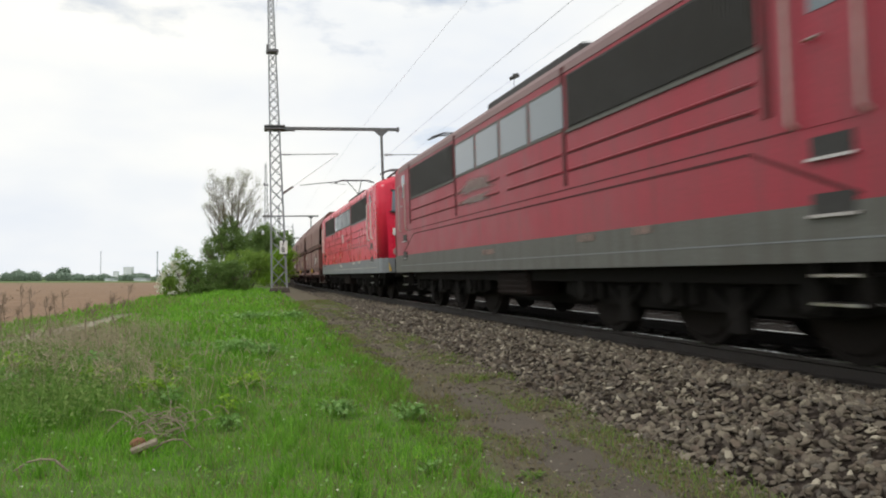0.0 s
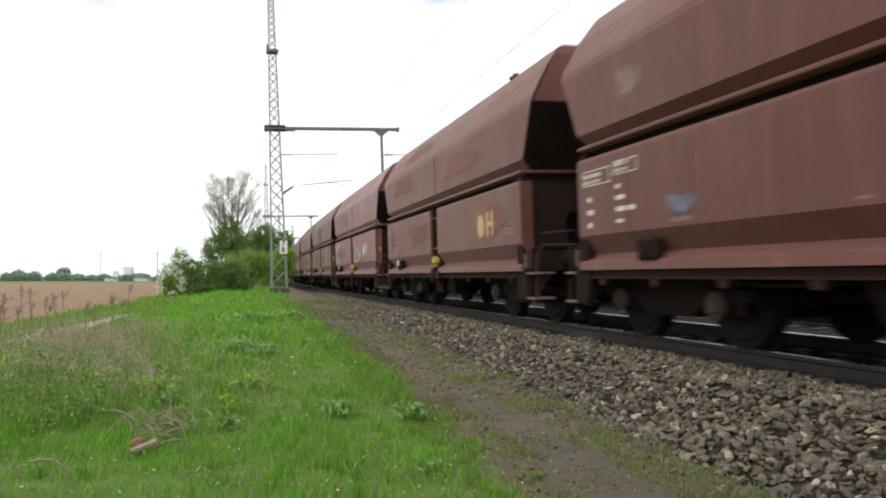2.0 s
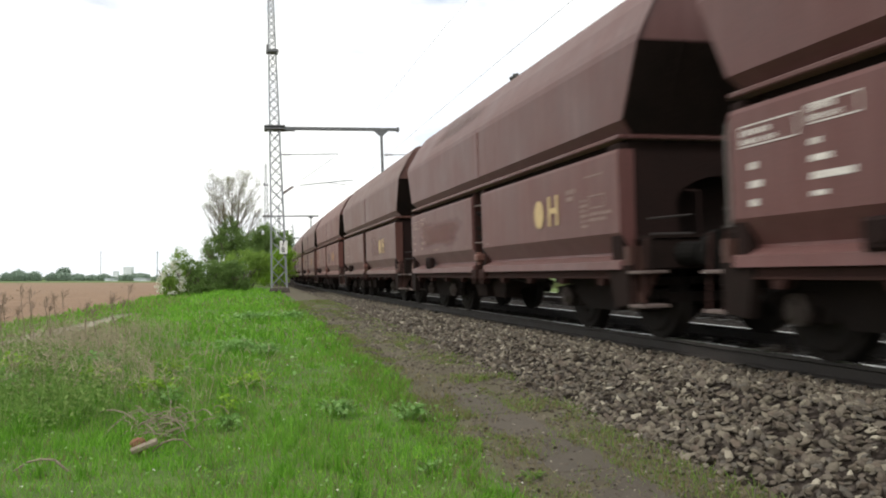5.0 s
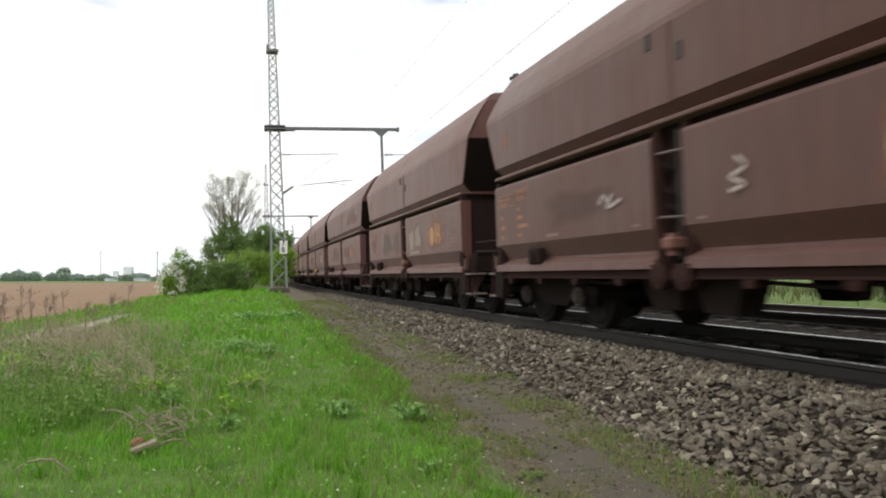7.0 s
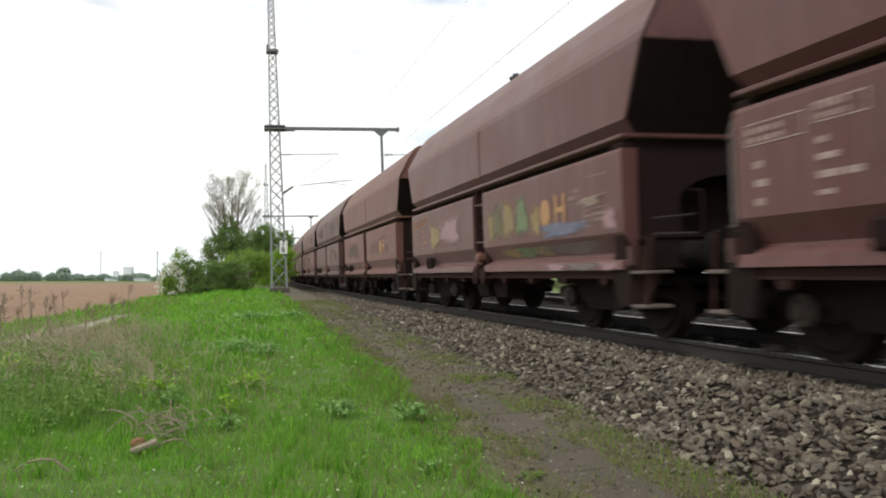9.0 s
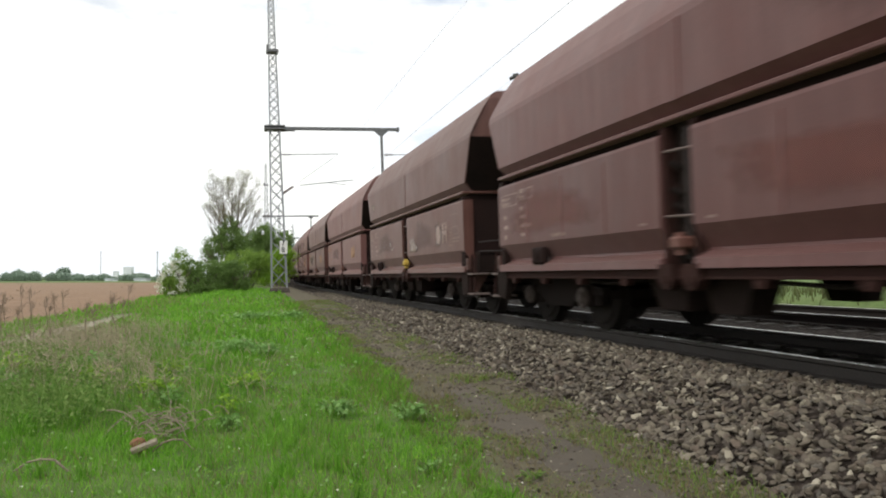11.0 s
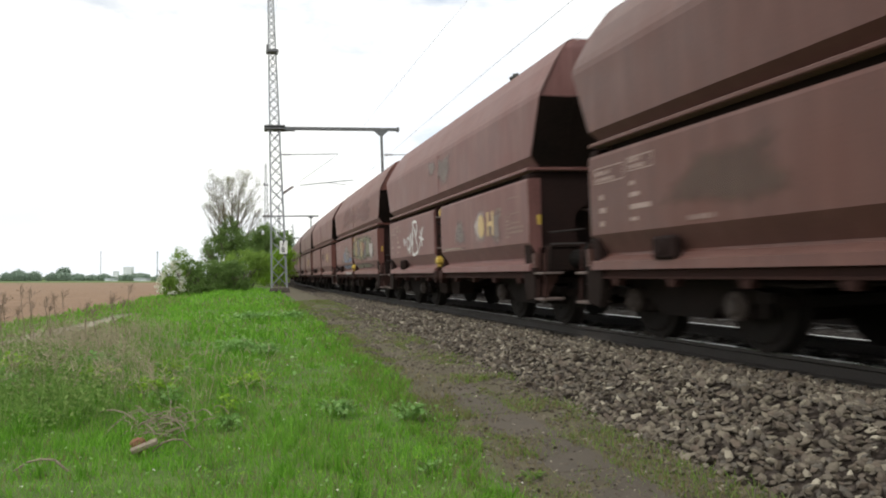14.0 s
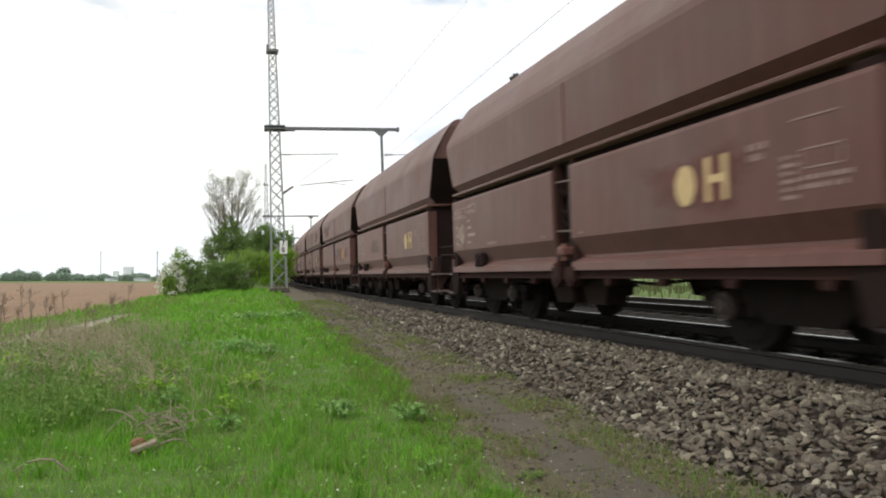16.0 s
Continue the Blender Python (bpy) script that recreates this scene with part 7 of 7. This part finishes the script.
BLUE_G = "blue-green broad-leaved weed clump in the grass"
YELL_G = "fresh yellow-green leafy weed in the grass"
for x, y, r, h, k, sz, mt, lb in (
        (-4.55, 18.1, 0.45, 0.22, 420, 0.09, "weed_leaves", BLUE_G), (-3.75, 18.4, 0.35, 0.22, 300, 0.09, "weed_leaves", BLUE_G),
        (-3.20, 11.7, 0.34, 0.26, 420, 0.075, "weed_leaves", BLUE_G), (-2.75, 11.6, 0.26, 0.22, 260, 0.07, "weed_leaves", BLUE_G),
        (-4.35, 12.6, 0.30, 0.14, 150, 0.06, "weed_leaves", BLUE_G),
        (-1.02, 7.2, 0.20, 0.20, 200, 0.055, "weed_leaves", BLUE_G), (-0.32, 7.1, 0.20, 0.18, 200, 0.05, "weed_leaves", BLUE_G), (-1.9, 6.7, 0.10, 0.16, 90, 0.045, "weed_leaves", BLUE_G),
        (-2.25, 8.7, 0.28, 0.24, 240, 0.05, "bright_leaves", YELL_G), (-3.2, 8.2, 0.32, 0.24, 260, 0.05, "bright_leaves", YELL_G), (-3.9, 8.4, 0.24, 0.30, 180, 0.05, "bright_leaves", YELL_G),
        (-2.75, 7.6, 0.18, 0.22, 160, 0.045, "weed_leaves", BLUE_G), (-2.05, 7.2, 0.14, 0.24, 120, 0.045, "bright_leaves", YELL_G),
        (-4.6, 9.9, 0.38, 0.28, 320, 0.06, "weed_leaves", BLUE_G), (-5.0, 8.6, 0.36, 0.40, 420, 0.06, "bright_leaves", YELL_G), (-4.7, 8.0, 0.30, 0.32, 260, 0.055, "weed_leaves", BLUE_G),
        (0.62, 5.3, 0.11, 0.06, 60, 0.03, "strip_grass", BLUE_G), (-0.1, 5.4, 0.10, 0.10, 80, 0.035, "weed_leaves", BLUE_G), (1.22, 8.55, 0.07, 0.07, 50, 0.03, "strip_grass", YELL_G),
        (-3.8, 5.9, 0.20, 0.22, 160, 0.045, "bright_leaves", YELL_G), (-3.5, 9.6, 0.22, 0.2, 160, 0.05, "bright_leaves", YELL_G)):
    leafy_plant(x, y, r * 1.1, h * 0.9, int(k * 0.75), sz * 0.82, mt, lb)


# dry thicket of last year's stems by the cart track
def dry_thicket():
    rg = random.Random(21)
    bm_v, bm_f = [], []

    def stick(a, c, r):
        d = (c - a)
        sx = d.orthogonal().normalized() * r
        sy = d.cross(sx).normalized() * r
        i = len(bm_v)
        bm_v.extend([a + sx, a - sx * 0.5 + sy, a - sx * 0.5 - sy, c])
        bm_f.extend([(i, i + 1, i + 3), (i + 1, i + 2, i + 3), (i + 2, i, i + 3)])
    for _ in range(1350):
        y = rg.uniform(7.6, 15)
        x = -0.485 * y + rg.gauss(0, 0.85) - 0.2 + (0.15 * (y - 12) if y > 12 else 0)
        if zones(x, y)[2] > 0.2 or zones(x, y)[1] > 0.2:
            continue
        p = Vector((x, y, ground_z(x, y) - 0.02))
        h = rg.uniform(0.15, 0.58)
        t = p + Vector((rg.uniform(-0.35, 0.35) * h, rg.uniform(-0.35, 0.35) * h, h))
        stick(p, t, 0.005)
        for _k in range(rg.randint(2, 5)):
            u = rg.uniform(0.35, 0.95)
            q = p + (t - p) * u
            stick(q, q + Vector((rg.uniform(-0.16, 0.16), rg.uniform(-0.16, 0.16), rg.uniform(0.0, 0.18))), 0.0035)
    me = raw_mesh("dry_thicket", [tuple(v) for v in bm_v], bm_f, "dry_stem")
    tagged(part("dry_thicket", me, None), "thicket of dry brown weed stems by the cart track", "dry weeds", kind="stuff")


dry_thicket()
weedy = []
for _ in range(7600):
    y = RG.uniform(6.5, 17)
    x = -0.50 * y + RG.normal() * 0.9 - 0.2
    if zones(x, y)[1] < 0.2 and zones(x, y)[2] < 0.2 and lumps(x, y, 0.9) + RG.uniform(-0.3, 0.3) > -0.05:
        weedy.append((x, y))
blades("tall_weeds", np.array(weedy), 0.32, 0.011, "pale_weeds", "tall pale green weeds among dry stems", 0.5, "weeds")


cushions = []
for _ in range(70):
    y = RG.uniform(6.3, 11.5)
    x = -0.545 * y + RG.normal() * 0.36
    if zones(x, y)[1] < 0.2 and zones(x, y)[2] < 0.2:
        r = RG.uniform(0.18, 0.38)
        cushions.append((x, y, ground_z(x, y) + 0.16, r, r, RG.uniform(0.14, 0.24)))
tagged(leaf_cloud("weed_cushions", cushions, 11000, 0.032, "pale_weeds", None, shell=0.1), "pale grey-green bushy weeds by the cart track", "weeds", kind="stuff")


def tall_stalk(x, y, h, seed):
    st = tagged(new("dry_weed"), "tall dry brown weed stalk with seed heads", "dry weed", "tall dry weeds")
    st.matrix_basis = pose(x, y, ground_z(x, y) - 0.02)
    rg = random.Random(seed)
    bm = B()
    lean = Vector((rg.uniform(-0.16, 0.16), rg.uniform(-0.1, 0.1), 1))
    pts = [lean * (h * u) + Vector((0.03 * math.sin(5 * u), 0, 0)) for u in (0, 0.35, 0.7, 1.0)]
    tube(bm, pts, 0.0055, 5)
    part("stem", bm, "dry_tall", st)
    bm = B()
    for i in range(26):
        u = rg.uniform(0.45, 1.0) if i % 2 else rg.uniform(0.86, 1.0)
        q = lean * (h * u)
        wide = 0.03 + 0.07 * (1.15 - u)
        e = q + Vector((rg.gauss(0, wide), rg.gauss(0, wide), rg.uniform(0.02, 0.09)))
        cyl(bm, q, e, 0.0022, 3)
        cyl(bm, e, e + Vector((rg.uniform(-0.01, 0.01), 0.0, 0.022)), 0.006, 4, 0.002)
    part("seed_head", bm, "dry_tall", st)


for i, (px, y) in enumerate(((-0.478, 11.8), (-0.50, 12.0), (-0.58, 10.5), (-0.565, 11.0), (-0.45, 13.0), (-0.425, 13.6), (-0.535, 11.6), (-0.49, 12.8), (-0.555, 12.4), (-0.44, 12.2), (-0.515, 13.4), (-0.57, 12.8), (-0.56, 10.2), (-0.585, 11.4), (-0.472, 11.2), (-0.46, 12.6), (-0.54, 12.0), (-0.50, 11.3))):
    tall_stalk(px * y + 0.25 * math.sin(i * 5.1), y, 0.72 + 0.36 * ((i * 37) % 11) / 10 + (0.1 if i == 0 else 0), i)


# heap of dead sticks, and rubble in the grass
def stick_heap():
    rg = random.Random(4)
    for i in range(60):
        x, y = rg.gauss(-2.42, 0.17), rg.uniform(6.2, 6.85)
        z = ground_z(x, y) + rg.uniform(0.05, 0.15)
        a, ln = rg.uniform(-0.9, 0.9) + (math.pi / 2 if rg.random() < 0.25 else 0), rg.uniform(0.12, 0.36)
        bm = B()
        d = Vector((math.cos(a), math.sin(a), rg.uniform(-0.7, 0.7)))
        k = Vector((rg.uniform(-0.03, 0.03), rg.uniform(-0.03, 0.03), rg.uniform(0, 0.05)))
        tube(bm, [-d * ln / 2, -d * ln / 5 + k * 0.8, d * ln / 6 + k, d * ln / 2], rg.uniform(0.002, 0.0055), 5)
        st = part("stick", bm, "dead_wood")
        st.matrix_basis = pose(x, y, z)
        tagged(st, "bleached dead stick on a heap in the grass", "stick", "dead sticks in the grass")
    for x, y, a, ln in ((-2.95, 6.8, 2.9, 0.45), (-2.08, 5.85, 0.5, 0.30), (-2.75, 5.2, 0.2, 0.35)):
        bm = B()
        d = Vector((math.cos(a), math.sin(a), 0.05))
        u = Vector((0, 0, 1))
        tube(bm, [-d * ln / 2 - u * 0.02, -d * ln / 4 + u * 0.035, u * 0.05, d * ln / 4 + u * 0.035, d * ln / 2 - u * 0.05], 0.008, 6)
        st = part("stick", bm, "dead_wood")
        st.matrix_basis = pose(x, y, ground_z(x, y) + 0.07)
        tagged(st, "curved bleached dead stick in the grass", "stick", "dead sticks in the grass")
    bm = B()
    bmesh.ops.create_icosphere(bm, subdivisions=2, radius=0.07)
    for v in bm.verts:
        v.co = Vector((v.co.x * 0.95, v.co.y * 0.8, v.co.z * 0.9)) * (1 + 0.25 * noise.noise(v.co * 18))
    ob = part("brick_fragment", bm, "brick_lump")
    ob.matrix_basis = pose(-2.36, 5.9, ground_z(-2.36, 5.9) + 0.07, 20, 10, 30)
    tagged(ob, "broken red brick fragment lying in grass", "rubble")
    bm = B()
    box(bm, -0.10, 0.10, -0.03, 0.03, -0.02, 0.02, 0.008)
    ob = part("wood_chip", bm, "dead_wood")
    ob.matrix_basis = pose(-2.26, 5.75, ground_z(-2.26, 5.75) + 0.09, 10, -20, 20)
    tagged(ob, "short split piece of bleached wood", "wood piece")


stick_heap()


# pale loose stones lying about
def single_stones():
    rg = random.Random(9)
    me = []
    for k in range(5):
        vs, fs = SHAPES[k]
        me.append(raw_mesh("stone", vs.tolist(), fs, "stone_one"))
    for i in range(280):
        s, off = rg.uniform(3.2, 8.5), rg.uniform(TOE - 0.25, SHOULDER)
        p = flat(s, off, 0)
        sc = 0.036 * rg.uniform(0.7, 1.3)
        ob = part("stone", me[i % 5], None, BED)
        z = bed_z(s, max(off, TOE)) + 0.022
        ob.matrix_basis = pose(p.x, p.y, z, rg.uniform(-35, 35), rg.uniform(-35, 35), rg.uniform(0, 360)) @ Matrix.Diagonal((sc, sc, sc, 1))


single_stones()


def dirt_litter():
    """Pebbles and crumbs strewn over the bare strip."""
    verts, faces, base = [], [], 0
    for _ in range(6500):
        s, off = 2.5 + 22 * RG.random() ** 1.5, RG.uniform(-4.2, -2.5)
        p = flat(s, off, 0)
        vs, fs = SHAPES[RG.integers(8)]
        sc = RG.uniform(0.006, 0.016) * (1 + 0.04 * s) * (1.5 if off > -2.9 else 1.0)
        e = Euler((RG.normal() * 0.5, RG.normal() * 0.5, RG.uniform(-3.1, 3.1))).to_matrix()
        verts.append(vs * sc @ np.array(e).T + np.array((p.x, p.y, ground_z(p.x, p.y) + sc * 0.25)))
        faces += [tuple(base + i for i in f) for f in fs]
        base += len(vs)
    ob = part("pebbles", raw_mesh("pebbles", np.concatenate(verts).tolist(), faces, "stone"), None)
    tagged(ob, "small brown pebbles strewn over bare dirt", "pebbles", kind="stuff")


dirt_litter()


# ---------------- the distance ----------------
# walls, windows and steel carry the haze as a pale bluish colour
M["render_wall"] = surface("haze_pale_rendered_wall", (0.66, 0.69, 0.72), (0.76, 0.79, 0.82), 0.8, 0, 0.2, 3, 0.0)
M["far_glass"] = surface("haze_pale_far_window", (0.42, 0.46, 0.50), (0.50, 0.54, 0.58), 0.4, 0, 0.5, 3, 0.0)
M["far_steel"] = surface("haze_pale_grey_steel", (0.34, 0.38, 0.42), (0.44, 0.48, 0.52), 0.6, 0.0, 0.5, 3, 0.0)


def far_x(px, y):
    """World x at distance y for a bearing given as a share of the view's half width."""
    return px * y


def treeline():
    blobs = []
    rg = random.Random(13)
    y = 205.0
    x = -0.66 * y
    while x < -0.36 * y:
        h = 1.45 + 0.7 * noise.noise(Vector((x * 0.08, 1.3, 0))) + rg.uniform(-0.2, 0.3)
        h = max(0.95, h)
        yy = y + rg.uniform(-6, 6)
        blobs.append((x, yy, -0.6 + h * 0.62, 1.9, 1.6, h * 0.75))
        x += rg.uniform(0.8, 1.7)
    ob = leaf_cloud("far_treeline", blobs, 30000, 0.42, "haze_pale_leaves", None, shell=0.2)
    tagged(ob, "distant green hedge and tree line beyond the field, paled for haze", "tree line", kind="stuff")


treeline()


def far_tree(px, y, h, w):
    tr = tagged(new("tree"), "distant round-crowned green tree on the skyline", "tree", "distant trees")
    x = px * y
    tr.matrix_basis = pose(x, y, -0.5)
    bm = B()
    limb(bm, Vector((0, 0, 0)), Vector((0, 0, h * 0.6)), 0.25, 0.12, 8)
    for i in range(5):
        limb(bm, Vector((0, 0, h * 0.4)), Vector((w * 0.4 * math.cos(i * 1.3), w * 0.4 * math.sin(i * 1.3), h * 0.8)), 0.10, 0.03, 5)
    part("trunk", bm, "bark", tr)
    leaf_cloud("crown", [(0, 0, h * 0.66, w * 0.5, w * 0.5, h * 0.34), (w * 0.25, 0, h * 0.55, w * 0.35, w * 0.3, h * 0.25), (-w * 0.28, 0, h * 0.56, w * 0.32, w * 0.3, h * 0.25)], 1300, 0.4, "haze_pale_leaves", tr, shell=0.2)


far_tree(-0.503, 215, 4.0, 3.4)
far_tree(-0.563, 300, 4.2, 4.6)
far_tree(-0.449, 215, 2.0, 3.0)
far_tree(-0.40, 210, 2.2, 4.0)


def chimney(px, y, h, r):
    p = tagged(new("mast_pole"), "thin grey pole on the skyline", "pole", "poles on the skyline")
    p.matrix_basis = pose(px * y, y, -0.6)
    bm = B()
    cyl(bm, (0, 0, 0), (0, 0, h), r, 8, r * 0.8)
    part("shaft", bm, "far_steel", p)
    bm = B()
    cyl(bm, (0, 0, h * 0.94), (0, 0, h), r * 1.4, 8)
    part("head", bm, "far_steel", p)


chimney(-0.4535, 330, 12.4, 0.19)
chimney(-0.3785, 225, 8.8, 0.2)


def far_block(px, y, w, d, h, storeys, bays, label):
    hs = tagged(new("building"), label, "building", "buildings on the skyline")
    hs.matrix_basis = pose(px * y, y, -0.6)
    bm = B()
    box(bm, -w / 2, w / 2, -d / 2, d / 2, 0, h)
    part("wall", bm, "render_wall", hs)
    bm = B()
    box(bm, -w / 2 - 0.1, w / 2 + 0.1, -d / 2 - 0.1, d / 2 + 0.1, h, h + 0.35)
    part("roof", bm, "far_steel", hs)
    for j in range(storeys):
        for i in range(bays):
            bm = B()
            cx, cz = -w / 2 + w * (i + 0.5) / bays, h * (j + 0.55) / storeys
            box(bm, cx - w / bays * 0.28, cx + w / bays * 0.28, -d / 2 - 0.06, -d / 2 + 0.1, cz - h / storeys * 0.25, cz + h / storeys * 0.25)
            part("window", bm, "far_glass", hs)


far_block(-0.4165, 1150, 11.5, 11, 15.5, 6, 4, "pale high-rise block on the skyline")
far_block(-0.433, 1000, 5.5, 6, 8.0, 3, 2, "pale distant block on the skyline")
far_block(-0.439, 190, 2.0, 3, 0.55, 1, 3, "low white shed beyond the field")
far_block(-0.398, 190, 3.0, 3, 0.6, 1, 3, "low white shed beyond the field")

# ---------------- what moves ----------------
S_START, SPEED, EASE = 11.024, 21.8325, 0.009276


def train_s(t):
    """Where the front of the first wagon's body stands at t."""
    return S_START - SPEED * (t - 1.5) - 0.5 * EASE * (t - 1.5) * (t - 16)


def spin(ob, r):
    """Turns a wheelset with the train's way; one row a film frame, at less than a quarter turn each."""
    home = ob.matrix_basis.translation.copy()
    s0 = train_s(0)
    walk(ob, [(i / 30, pose(*home, -math.degrees((train_s(i / 30) - s0) / r))) for i in range(481)])


def motions():
    times = [i * 0.5 for i in range(33)]
    for i, w in enumerate(WAGONS):
        walk(w, [(t, ride(train_s(t) + i * WL + HB)) for t in times])
    walk(LOCO_REAR, [(t, ride(train_s(t) - 10.62)) for t in times])
    walk(LOCO_FRONT, [(t, ride(train_s(t) - 10.62 - 19.49)) for t in times])
    leaders = {}
    for vehicle in (*WAGONS, LOCO_REAR, LOCO_FRONT):
        for ob in vehicle.children_recursive:
            if "axle" in ob:
                k = ob["axle"]
                if k not in leaders:
                    spin(ob, WHEEL_R if k < 2 else 0.61)
                    leaders[k] = ob
                else:
                    lead = leaders[k].animation_data
                    ob.rotation_mode = "QUATERNION"
                    keys = ob.animation_data_create()
                    keys.action = lead.action
                    keys.action_slot = lead.action_slot


motions()
